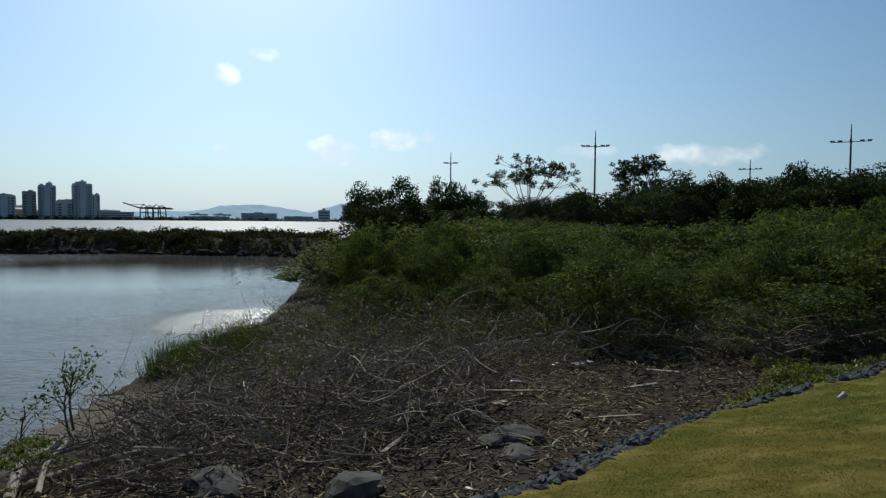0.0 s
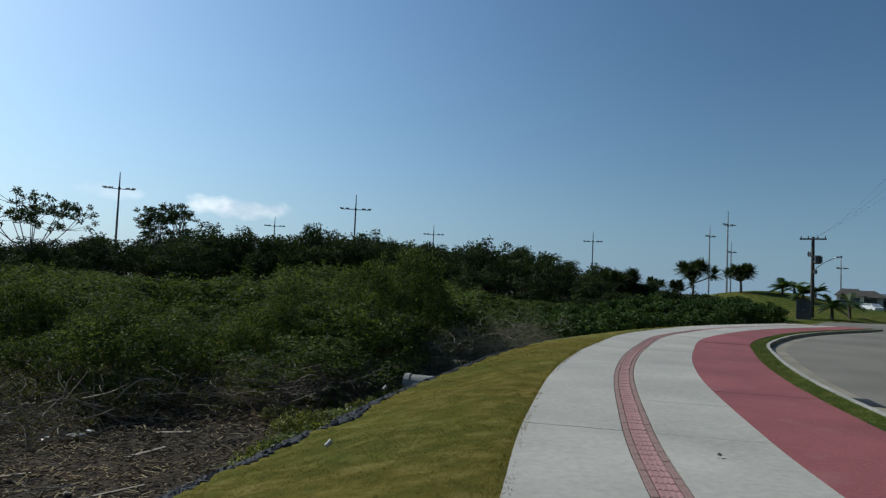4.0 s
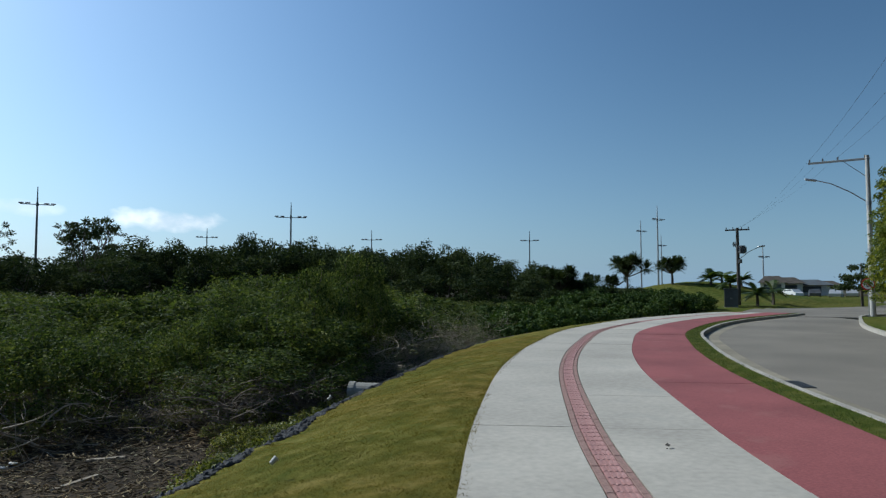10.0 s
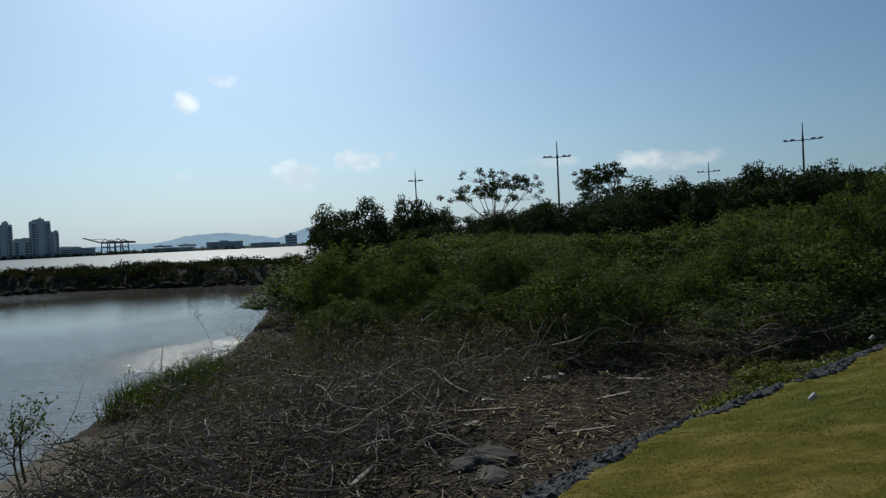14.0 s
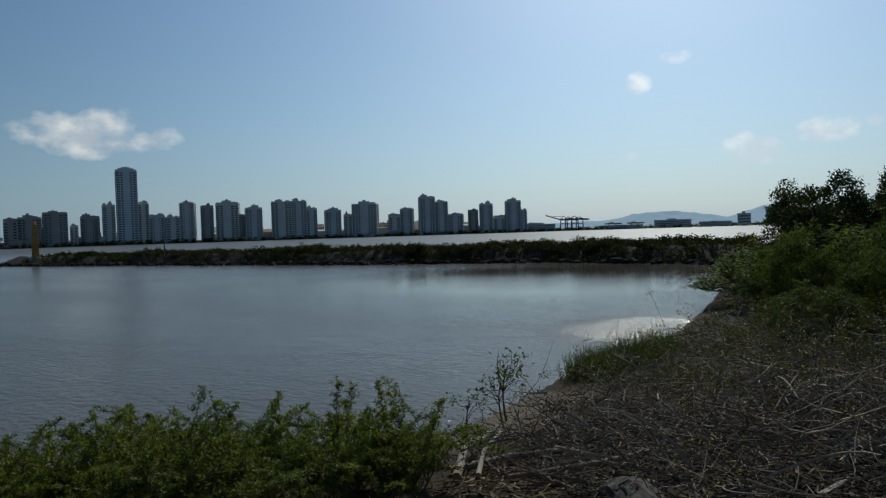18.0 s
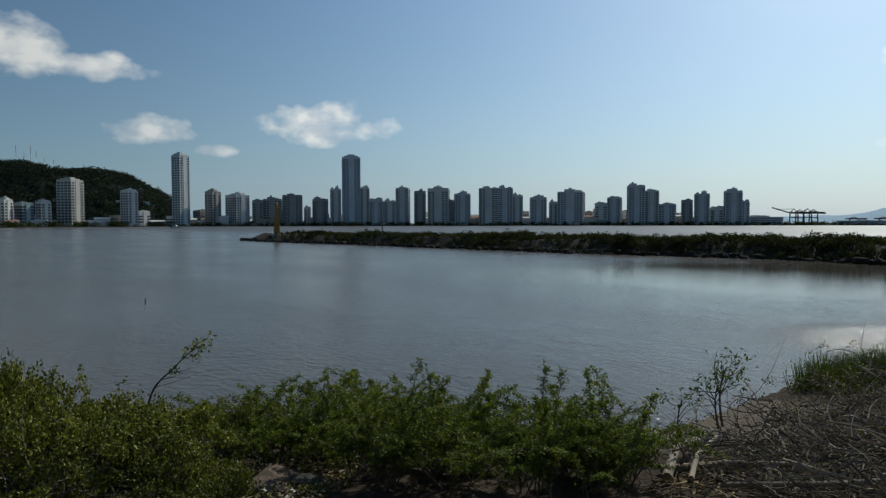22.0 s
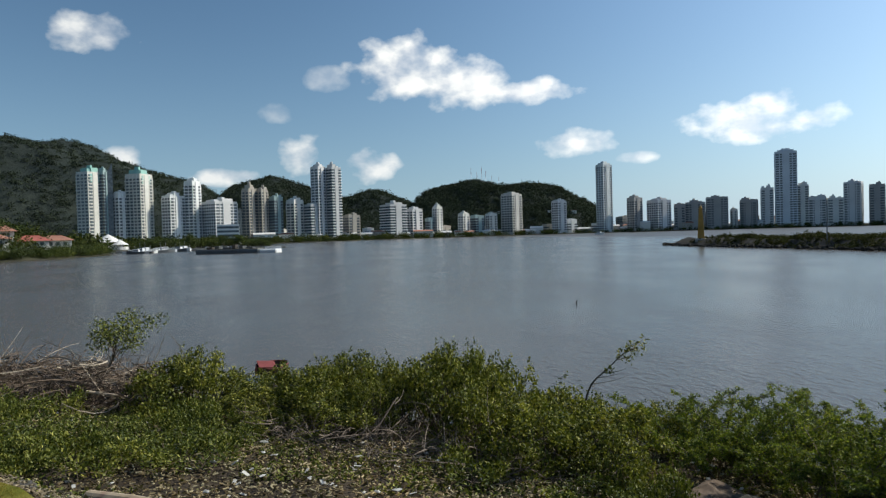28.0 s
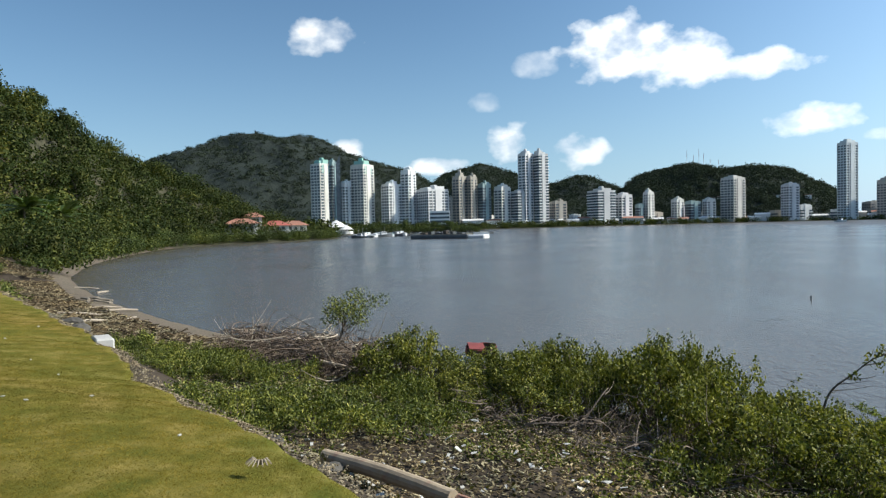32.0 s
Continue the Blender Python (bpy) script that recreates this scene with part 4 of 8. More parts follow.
def plant_woods():
    rng = np.random.default_rng(33)
    protos = [tree(rng, "woodland_tree", "dark broadleaved tree in the wood behind the mangroves", "tree", "shore wood", 9.0, 3.3, 0.16, 34, 3400, 0.38, 0.24, LEAF_WOOD, 0.15) for _ in range(5)]
    spots = []
    for x, y in scatter(rng, [(-9, 62), (-10, 72), (0, 95), (30, 110), (75, 95), (92, 62), (62, 41), (44, 36), (30, 54), (8, 62)], 4.6):
        d, az = math.hypot(x, y), math.degrees(math.atan2(-x, y))
        g = ground_at(x, y)
        h = 1.62 + d * math.tan(radians(wood_top(az))) - g
        h = float(np.clip(h * rng.choice([rng.uniform(0.6, 0.82), rng.uniform(0.82, 1.04)]), 2.0, 11))
        s = rng.uniform(0.75, 1.15) * (h / 9) ** 0.5
        spots.append(placed(x, y, g - 0.1, s, h / 9.0, rng.uniform(0, 6.28)))
    for az in np.arange(-57.0, 8.0, 2.3):
        az += rng.uniform(-0.9, 0.9)
        if -20 < az < -3:
            continue
        d = rng.uniform(60, 76)
        x, y = -math.sin(radians(az)) * d, math.cos(radians(az)) * d
        g = ground_at(x, y)
        h = 1.62 + d * math.tan(radians(wood_top(az) + rng.uniform(-0.1, 0.9))) - g
        spots.append(placed(x, y, g - 0.1, rng.uniform(0.42, 0.7), float(np.clip(h, 2, 11)) / 9.0, rng.uniform(0, 6.28)))
    grove(protos, spots)


def open_tree(x, y, top, spread, seed):
    """A slim pioneer tree: forked bare limbs with rosettes of big leaves at the tips."""
    rng = np.random.default_rng(seed)
    g = ground_at(x, y)
    ob = thing("umbrella_tree", "slender tree with bare forking limbs and tufts of large leaves", "tree", (x, y, g), "open-crowned trees")
    H, tubes, tips = top - g, [], []
    fork = np.array([0, 0, H * 0.36])
    part("trunk", tube(arc((0, 0, -0.2), fork, (0.15, 0.1, 0), 6), [0.15, 0.1], 6), BARK, ob)
    for k in range(11):
        a = k * 0.571 + rng.uniform(-0.3, 0.3)
        reach = spread * rng.uniform(0.25, 0.8)
        e = np.array([math.cos(a) * reach, math.sin(a) * reach, H * rng.uniform(0.56, 0.82)])
        tubes.append(tube(arc(fork * rng.uniform(0.7, 1.0), e, (0, 0, -0.35)), [0.06, 0.03], 5))
        for _ in range(10):
            t = e + np.array([*rng.normal(size=2) * spread * 0.2, rng.uniform(-0.1, 1.0) * H * 0.17])
            r = math.hypot(t[0], t[1]) / spread
            t[2] = min(t[2], H * (1.0 - 0.22 * r * r))
            tubes.append(tube(arc(e, t, (0, 0, -0.1)), [0.022, 0.012], 4))
            tips.append(t)
    part("limb_frame", joined(tubes), BARK, ob)
    part("tuft_foliage", leaf_cloud(rng, tips, np.full(len(tips), 0.26)[:, None] * np.array([1, 1, 0.5]), len(tips) * 32, 0.28, 0.12, 0.35, 0.1, 1.0, 0.3), LEAF_WOOD, ob)


plant_mangroves()
plant_woods()
open_tree(8.4, 66.0, 8.4, 4.9, 5)
open_tree(19.2, 66.5, 8.6, 3.2, 6)


def plant_shore_shrubs():
    """Low green shrubs on the bank below the lawn."""
    rng = np.random.default_rng(44)
    lab = "low shrub with small glossy leaves on the littered bank"
    protos = [bush(rng, "shore_shrub", lab, "shrub", "bank shrubs", 0.8, 1.1, 44, 3000, 0.064, 0.036, LEAF_SHRUB, stems=16, low=0.12, r_stem=0.012, lump=(0.09, 0.2), lie=0.5, sprigs=26) for _ in range(4)]
    spots = []

    def patch(poly, gap, hmin, hmax, smin=0.75, smax=1.1):
        for x, y in scatter(rng, poly, gap, 1500):
            spots.append(placed(x, y, ground_at(x, y) - 0.03, rng.uniform(smin, smax), rng.uniform(hmin, hmax) / 1.1, rng.uniform(0, 6.28)))

    # the tall shrubs at the water, lower ones before them with an open hollow between
    for x, y in scatter(rng, [(-13.2, -3.2), (-11.0, -2.6), (-10.3, -0.9), (-8.8, 0.2), (-7.4, 1.6), (-6.8, 2.6), (-7.6, 4.6), (-9.6, 4.8), (-11.2, 3.2), (-12.4, 1.2), (-13.2, -1)], 0.62, 2600):
        d, az = math.hypot(x, y), math.degrees(math.atan2(-x, y))
        g = ground_at(x, y)
        el = np.interp(az, [55, 62, 70, 80, 82.4, 85, 88, 94, 100, 104], [-13.5, -13.5, -13, -12.4, -10.2, -9.2, -8.9, -9.9, -10.6, -11.6])
        h = 1.5 + d * math.tan(radians(el)) - g
        front = np.interp(az, [60, 80, 88, 96, 104], [8.3, 9.0, 10.6, 11.0, 12.6])
        h *= np.interp(d - front, [-2.2, -0.9, 0.3], [0.4, 0.6, 0.98]) * rng.uniform(0.78, 1.05)
        if az < 67 + 2 * rng.normal():
            continue
        if 89 < az < 99 and d < 10.4 or 79 < az <= 89 and d < front - 1.0 or 68 < az <= 79 and d < front - 0.8 and rng.uniform() < 0.5:
            continue
        spots.append(placed(x, y, g - 0.03, rng.uniform(0.55, 0.95), max(0.35, h) / 1.1, rng.uniform(0, 6.28)))
    for x, y, h in ((-12.8, -3.9, 1.25), (-12.5, -4.5, 1.1), (-13.2, -4.4, 1.1), (-13.3, -3.3, 0.86), (-13.2, -2.8, 0.8), (-12.7, -2.3, 1.05), (-12.9, -1.6, 1.2), (-12.5, -1.0, 1.25), (-12.2, -2.9, 0.7), (-12.0, -1.8, 1.05)):
        spots.append(placed(x, y, ground_at(x, y) - 0.03, rng.uniform(0.75, 0.95), h / 1.1, rng.uniform(0, 6.28)))
    creep = []
    for _ in range(3):
        ob = thing("creeping_shrub", "carpet-forming shrub with upright oval yellow-green leaves", "shrub", group="creeping shrubs")
        n, C = 34, []
        a, r = rng.uniform(0, 6.28, n), 0.72 * np.sqrt(rng.uniform(0, 1, n))
        C = np.stack([r * np.cos(a), r * np.sin(a), rng.uniform(0.1, 0.42, n)], -1)
        part("foliage", leaf_cloud(rng, C, np.full((n, 3), 0.17), 2700, 0.06, 0.03, -0.7, 0.3, 0.3, 0.3), LEAF_CARPET, ob)
        part("trunk", joined([tube(arc((q[0], q[1], -0.1), q, rng.normal(size=3) * 0.03), [0.006, 0.003], 3) for q in C]), TWIG, ob)
        creep.append(ob)
    mats = []
    for poly, gap in (([(-15.4, -12.0), (-12.6, -10.8), (-11.2, -9.5), (-8.6, -6.3), (-7.7, -4.7), (-7.8, -3.9), (-9.0, -2.8), (-11, -2.6), (-13.2, -3.2), (-13.2, -4.6), (-12.0, -5.4), (-12.2, -7), (-14.0, -9.4)], 0.6), ([(-8.2, 0.4), (-7.0, 1.6), (-7.4, 2.6), (-9.0, 1.6)], 0.7)):
        for x, y in scatter(rng, poly, gap, 2400):
            if abs(math.hypot(x + 11.2, y + 5.9) - 0.4) < 0.5 or vnoise(np.array([x * 0.75]), np.array([y * 0.75]), 5)[0] > 0.3:
                continue
            mats.append(placed(x, y, ground_at(x, y) - 0.05, rng.uniform(0.65, 1.0), rng.uniform(0.4, 1.05), rng.uniform(0, 6.28)))
    grove(creep, mats)
    patch([(4.6, 9.6), (7.2, 11.0), (9.2, 12.6), (8.0, 14.0), (5.4, 12.0)], 0.85, 0.3, 0.55, 0.6, 0.9)
    grove(protos, spots)
    # feathery shrubs
    fp = []
    for _ in range(4):
        ob = thing("feathery_shrub", "arching shrub with feathery leaves along thin stems", "shrub", group="feathery shrubs")
        tubes, V = [], []
        lean_to = rng.uniform(0, 6.28)
        for k in range(15):
            a, L = lean_to + rng.normal() * 1.1, rng.uniform(0.8, 1.75)
            lean = rng.uniform(0.15, 0.95)
            tip = np.array([math.cos(a) * L * lean, math.sin(a) * L * lean, L * (1.0 - 0.4 * lean) * rng.uniform(0.7, 0.95)])
            root = np.array([*rng.normal(size=2) * 0.14, 0.0])
            stem = arc(root, tip, (0, 0, 0.08 + 0.16 * lean), 16)
            tubes.append(tube(stem, [0.010, 0.002], 3))
            V.append(stem[5:])
            side = unit(np.cross(tip, [0, 0, 1.0]))
            for q_i in range(34):
                i0 = 3 + q_i * 13 // 34
                q = stem[i0]
                ahead = unit(stem[min(15, i0 + 1)] - stem[i0 - 1])
                out = ahead * 0.8 + side * (1 if q_i % 2 else -1) * rng.uniform(0.3, 1.0) + rng.normal(size=3) * 0.4
                f = arc(q, q + unit(out) * rng.uniform(0.08, 0.24) * (1.2 - 0.05 * i0), (0, 0, 0.02), 7)
                V.append(f[1:])
                if q_i % 2:
                    tubes.append(tube(f[::3], [0.003, 0.0015], 3))
        part("trunk", joined(tubes), TWIG, ob)
        C = np.vstack(V)
        part("foliage", leaf_cloud(rng, C, np.full((len(C), 3), 0.012), int(len(C) * 3.4), 0.038, 0.014, 0.1, 0.2, 0.6), LEAF_FEATHER, ob)
        fp.append(ob)
    spots = []
    for x, y in scatter(rng, [(-10.2, 4.6), (-9.6, 3.4), (-8.2, 3.9), (-7.2, 3.4), (-5.9, 4.6), (-4.6, 5.9), (-5.2, 7.2), (-6.4, 7.4), (-7.6, 6.6), (-9.4, 5.6)], 0.58, 1900):
        if math.hypot(x + 7.3, y - 3.4) < 0.8:
            continue
        spots.append(placed(x, y, ground_at(x, y) - 0.02, rng.uniform(0.85, 1.25), rng.uniform(0.6, 1.05), rng.uniform(0, 6.28), (rng.normal() * 0.15, rng.normal() * 0.15)))
    grove(fp, spots)


def sapling(x, y, h, seed, mat, label, leaves=420, lean=0.3, length=0.06, clumps=9, spread=0.42, name="sapling", to=(1.0, -0.4)):
    """A thin crooked young tree."""
    rng = np.random.default_rng(seed)
    ob = thing(name, label, "sapling", (x, y, ground_at(x, y)))
    axis = arc((0, 0, -0.05), (lean * h * to[0], lean * h * to[1], h * 0.82), (-0.12 * h, 0.08 * h, 0), 7)
    part("trunk", tube(axis, [0.022 * h ** 0.5, 0.008], 5), BARK, ob)
    C = axis[-1] + rng.normal(size=(clumps, 3)) * np.array([spread, spread, 0.16 * h]) * 0.6 + np.array([0, 0, 0.05 * h])
    part("limb_frame", joined([tube(arc(axis[rng.integers(3, 6)], c, rng.normal(size=3) * 0.05), [0.009, 0.004], 3) for c in C]), BARK, ob)
    part("foliage", leaf_cloud(rng, C, np.full(clumps, 0.2 * spread / 0.42), leaves, length, length * 0.5), mat, ob)


plant_shore_shrubs()
sapling(-13.1, -6.5, 1.6, 2, LEAF_CARPET, "crooked young tree with pale yellow-green leaves on the driftwood", 1700, 0.5, 0.065, 18, 0.5, to=(-0.25, 0.97))


def bent_sapling(x, y):
    """A bare trunk that bows over the water, with side twigs and a tuft at its tip."""
    rng = np.random.default_rng(3)
    ob = thing("sapling", "bent bare sapling with a tuft of leaves at its tip", "sapling", (x, y, ground_at(x, y)))
    axis = spline([(0, 0, -0.05), (0.0, 0.03, 0.55), (0.05, 0.14, 0.95), (0.14, 0.4, 1.22), (0.22, 0.62, 1.46), (0.28, 0.84, 1.56)], 0.12)
    part("trunk", tube(axis, [0.026, 0.008], 6), BARK, ob)
    twigs, ends = [], [axis[-1], axis[-2], axis[-3]]
    for k in range(9):
        q = axis[int(len(axis) * (0.5 + 0.05 * k))]
        e = q + np.array([0.1, 0.3, 0.1]) * rng.uniform(0.3, 1.3) + rng.normal(size=3) * 0.13
        twigs.append(tube(arc(q, e, rng.normal(size=3) * 0.03), [0.008, 0.003], 4))
        if k > 3:
            ends.append(e)
    part("limb_frame", joined(twigs), BARK, ob)
    part("foliage", leaf_cloud(rng, ends, np.array([0.14, 0.12, 0.12] + [0.07] * (len(ends) - 3)), 190, 0.06, 0.032), LEAF_SHRUB, ob)


bent_sapling(-10.9, 2.7)
sapling(-5.9, 10.6, 1.25, 4, LEAF_MANGROVE, "thin mangrove seedling at the water's edge", 200, 0.05, 0.07, 12, 0.4, "mangrove_seedling")
sapling(-5.6, 10.0, 0.95, 8, LEAF_MANGROVE, "thin mangrove seedling among the driftwood", 130, -0.1, 0.07, 9, 0.35, "mangrove_seedling")
sapling(-6.1, 9.6, 0.7, 9, LEAF_MANGROVE, "small mangrove seedling on the wet mud", 70, 0.1, 0.07, 6, 0.25, "mangrove_seedling")


def brushwood(label, poly, n, h, seed, thick=0.012, long=0.8, leaves=0, mat=LEAF_DRY, name="brushwood", wood=TWIG, rise=0.75):
    """A tangle of dead branches."""
    rng = np.random.default_rng(seed)
    poly = np.asarray(poly, float)
    c = poly.mean(0)
    ob = thing(name, label, "brushwood", (c[0], c[1], 0.0))
    P = rng.uniform(poly.min(0), poly.max(0), (n * 4, 2))
    P = P[inside(P, poly)][:n]
    G = land_height(P)
    tubes, ends = [], []
    for (x, y), g in zip(P, G):
        L, a, up = long * rng.uniform(0.4, 1.3), rng.uniform(0, 6.28), rng.uniform(-0.15, rise)
        s = np.array([x - c[0], y - c[1], g + rng.uniform(0, 1) ** 1.5 * h * 0.7])
        e = s + L * np.array([math.cos(a) * math.cos(up), math.sin(a) * math.cos(up), math.sin(up) * 0.7])
        e[2] = max(e[2], g + 0.02)
        r = thick * rng.uniform(0.4, 1.4)
        tubes.append(tube(arc(s, e, rng.normal(size=3) * 0.12 * L, 6), [r, r * 0.35], 4))
        ends.append(e)
        for _ in range(2):
            q = s + (e - s) * rng.uniform(0.3, 0.9)
            f = q + rng.normal(size=3) * 0.3 * L
            tubes.append(tube(arc(q, f, rng.normal(size=3) * 0.05, 4), [r * 0.5, r * 0.2], 3))
            ends.append(f)
    if name == "dead_branches":
        for k in range(0, len(tubes), 3):
            part("branch", joined(tubes[k:k + 3]), wood, ob)
    else:
        part("branchwork", joined(tubes), wood, ob)
    if leaves:
        part("dry_foliage", leaf_cloud(rng, ends, np.full(len(ends), 0.12), leaves, 0.05, 0.026), mat, ob)
    return ob


brushwood("tangle of dead brown branches and sparse olive leaves", [(-5.4, 11.6), (-1.5, 10.6), (2.6, 13.2), (4.4, 15.2), (1, 17.4), (-3.4, 18.4), (-5.6, 16)], 560, 0.95, 51, 0.010, 0.8, 24000, LEAF_OLIVE)
brushwood("heap of grey dead branches washed up on the shore", [(-5.2, 7.4), (-1.6, 6.6), (0.6, 9.6), (1.2, 12), (-2.2, 12), (-5.2, 10.8)], 560, 0.55, 52, 0.012, 0.85, 3200, LEAF_OLIVE)
brushwood("brown brush with sparse leaves before the mangroves", [(-5, 17.4), (1.6, 14.6), (5.4, 12.8), (8, 14.4), (6, 16.4), (1.6, 18.2), (-4, 19.6)], 460, 1.25, 57, 0.010, 0.8, 26000, LEAF_OLIVE)
brushwood("pale dead brush at the foot of the mangroves", [(6.2, 12.6), (8.2, 12.8), (10.4, 14.2), (9.6, 15.6), (6.6, 14.4)], 560, 1.15, 53, 0.011, 0.9, 300)
brushwood("low heap of driftwood branches beside the young tree", [(-16.2, -10.4), (-14.2, -9.0), (-12.6, -6.4), (-12.6, -4.8), (-14.2, -4.6), (-16, -7.4)], 900, 1.05, 54, 0.015, 0.9, 500, LEAF_DRY, "brushwood", HEAP_WOOD, 0.3)
brushwood("bleached branches on top of the driftwood heap", [(-15.6, -9.6), (-13.0, -6.6), (-12.7, -4.9), (-14.0, -4.8), (-15.6, -7.4)], 60, 1.2, 59, 0.018, 1.2, 0, LEAF_DRY, "dead_branches", DRIFTWOOD, 0.35)
brushwood("dead branches under the bank shrubs", [(-11.2, -2.8), (-9.4, -1.6), (-8.0, 0.6), (-7.4, 2.4), (-10, 2.4), (-11.4, -0.6)], 330, 0.45, 55, 0.010, 0.7)
brushwood("grey-leaved thicket of dry twigs along the lawn", [(12.6, 15.4), (17, 17.8), (22, 20.3), (26, 21.4), (27, 24.5), (20, 23.5), (14, 19.4)], 820, 1.75, 56, 0.012, 1.1, 46000, LEAF_GREY, "dry_thicket", DRIFTWOOD)

brushwood("bleached grey branches lying over the dead brush", [(-5.2, 7.6), (-1.6, 6.8), (0.4, 9.4), (2.4, 12.4), (4.8, 14.0), (1, 15.6), (-3.4, 15.4), (-5.4, 12)], 240, 0.85, 58, 0.016, 1.2, 0, LEAF_DRY, "dead_branches", DRIFTWOOD)


def vine_bushes():
    """Dark vine-covered bushes beside the far end of the path."""
    rng = np.random.default_rng(61)
    protos = [bush(rng, "vine_bush", "low bush overgrown with broad-leaved vines", "bush", "vine bushes", 1.7, 1.9, 26, 2600, 0.2, 0.13, LEAF_VINE, stems=6) for _ in range(3)]
    spots = []
    for x, y in scatter(rng, [(25, 21.5), (36, 22.6), (46, 23), (54, 25), (60, 31), (50, 34), (36, 30), (26, 25)], 2.0, 2000):
        spots.append(placed(x, y, ground_at(x, y) - 0.05, rng.uniform(0.8, 1.3), rng.uniform(0.55, 1.0), rng.uniform(0, 6.28)))
    grove(protos, spots)


vine_bushes()


def hedge():
    """Dark shrubs between the thicket and the grassy mound."""
    rng = np.random.default_rng(66)
    protos = [bush(rng, "hedge_shrub", "dark rounded shrub at the edge of the grassy mound", "shrub", "mound shrubs", 1.6, 2.0, 22, 2600, 0.16, 0.1, LEAF_WOOD if k else LEAF_VINE, stems=5) for k in range(3)]
    spots = []
    for az in np.arange(-63.2, -50.0, 0.75):
        d = rng.uniform(56, 64)
        q = bearing(az) * d
        g = ground_at(q.x, q.y)
        h = 1.55 + d * math.tan(radians(np.interp(az, [-64, -61, -57, -50], [-0.9, 0.15, 0.45, 0.1]))) - g
        spots.append(placed(q.x, q.y, g - 0.05, rng.uniform(0.8, 1.2), max(0.6, h * rng.uniform(0.75, 1.05)) / 2.0, rng.uniform(0, 6.28)))
    grove(protos, spots)


hedge()


def bamboo():
    """The bamboo thicket on the slope across the road."""
    rng = np.random.default_rng(71)
    line = offset(FAR_KERB[:-14], 4.6)
    line = line[(line[:, 0] > 14) & (line[:, 0] < 43)]
    picks = line[np.linspace(0, len(line) - 1, 12).astype(int)]
    for n, (x, y) in enumerate(picks):
        for row in range(2):
            t = unit(np.gradient(line, axis=0))[min(len(line) - 1, n * len(line) // 12)]
            ox, oy = x + t[1] * row * 3.4 + rng.uniform(-0.6, 0.6), y - t[0] * row * 3.4 + rng.uniform(-0.6, 0.6)
            g = ground_at(ox, oy)
            H = (9.4 + row * 0.8) * rng.uniform(0.9, 1.08)
            ob = thing("bamboo_clump", "tall bamboo clump with yellow canes and hanging leaves", "bamboo", (ox, oy, g - 0.2), "bamboo thicket")
            canes, C, R = [], [], []
            front = np.array([-t[1], t[0], 0.0])
            for k in range(10):
                a = rng.uniform(0, 6.28)
                out = rng.uniform(0.6, 1.9)
                h = H * rng.uniform(0.8, 1.1)
                tip = np.array([math.cos(a) * out, math.sin(a) * out, h]) - front * 0.4
                base = np.array([math.cos(a), math.sin(a), 0]) * 0.5 - front * 0.5
                ln = arc(base, tip, (-0.12 * tip[0], -0.12 * tip[1], 0.05 * h), 8)
                canes.append(tube(ln, [0.04, 0.014], 5))
                for q in ln[2:6]:
                    C.append(q + rng.normal(size=3) * 0.4)
                    R.append(np.array([0.4, 0.4, 0.5]) * rng.uniform(0.5, 1.0))
            # plumes that arch out over the road and hang down
            along = np.array([t[0], t[1], 0.0])
            for k in range(40):
                top, side = rng.uniform(0.1, 0.92) * 8.8, rng.uniform(-2.0, 2.0)
                if vnoise(np.array([(n * 2.6 + side) / 2.1]), np.array([top / 2.0]), 77)[0] < -0.42:
                    continue
                reach = rng.uniform(-0.5, 1.3) + 1.7 * math.sin(min(1.0, top / 6.5) * math.pi * 0.72)
                q = front * reach + along * side + np.array([0, 0, top])
                way = front + along * rng.normal() * 0.6
                for e in range(6):
                    C.append(q + way * (0.3 * e - 0.02 * e * e) - np.array([0, 0, 0.07 * e * e]) + rng.normal(size=3) * 0.1)
                    R.append(np.array([0.36, 0.36, 0.32]) * rng.uniform(0.7, 1.1) * (1.15 - 0.14 * e))
            for c in canes:
                part("cane", c, CANE, ob)
            part("foliage", leaf_cloud(rng, C, np.array(R), 22000 if row == 0 else 7000, 0.22, 0.056, 0.9, 0.4, 0.4, 0.5), LEAF_BAMBOO, ob)
    protos = [bush(rng, "roadside_bush", "shaggy bush at the foot of the bamboo", "bush", "roadside bushes", 1.5, 2.2, 24, 3600, 0.15, 0.08, (LEAF_VINE, LEAF_BAMBOO, LEAF_DRY)[k], stems=8, lump=(0.1, 0.2), lie=0.5, sprigs=16) for k in range(3)]
    edge = offset(FAR_KERB[:-14], 3.5)
    edge = edge[(edge[:, 0] > 12) & (edge[:, 0] < 45)][::3]
    grove(protos, [placed(x, y, ground_at(x, y) - 0.05, rng.uniform(0.8, 1.1), rng.uniform(0.7, 1.2), rng.uniform(0, 6.28)) for x, y in edge])
    # dark trees that stand over the bamboo
    trees = [tree(rng, "slope_tree", "dark olive-brown broadleaved tree above the bamboo thicket", "tree", "trees over the bamboo", 12.0, 3.0, 0.2, 80, 14000, 0.2, 0.11, LEAF_SLOPE, 0.3) for _ in range(3)]
    spots = []
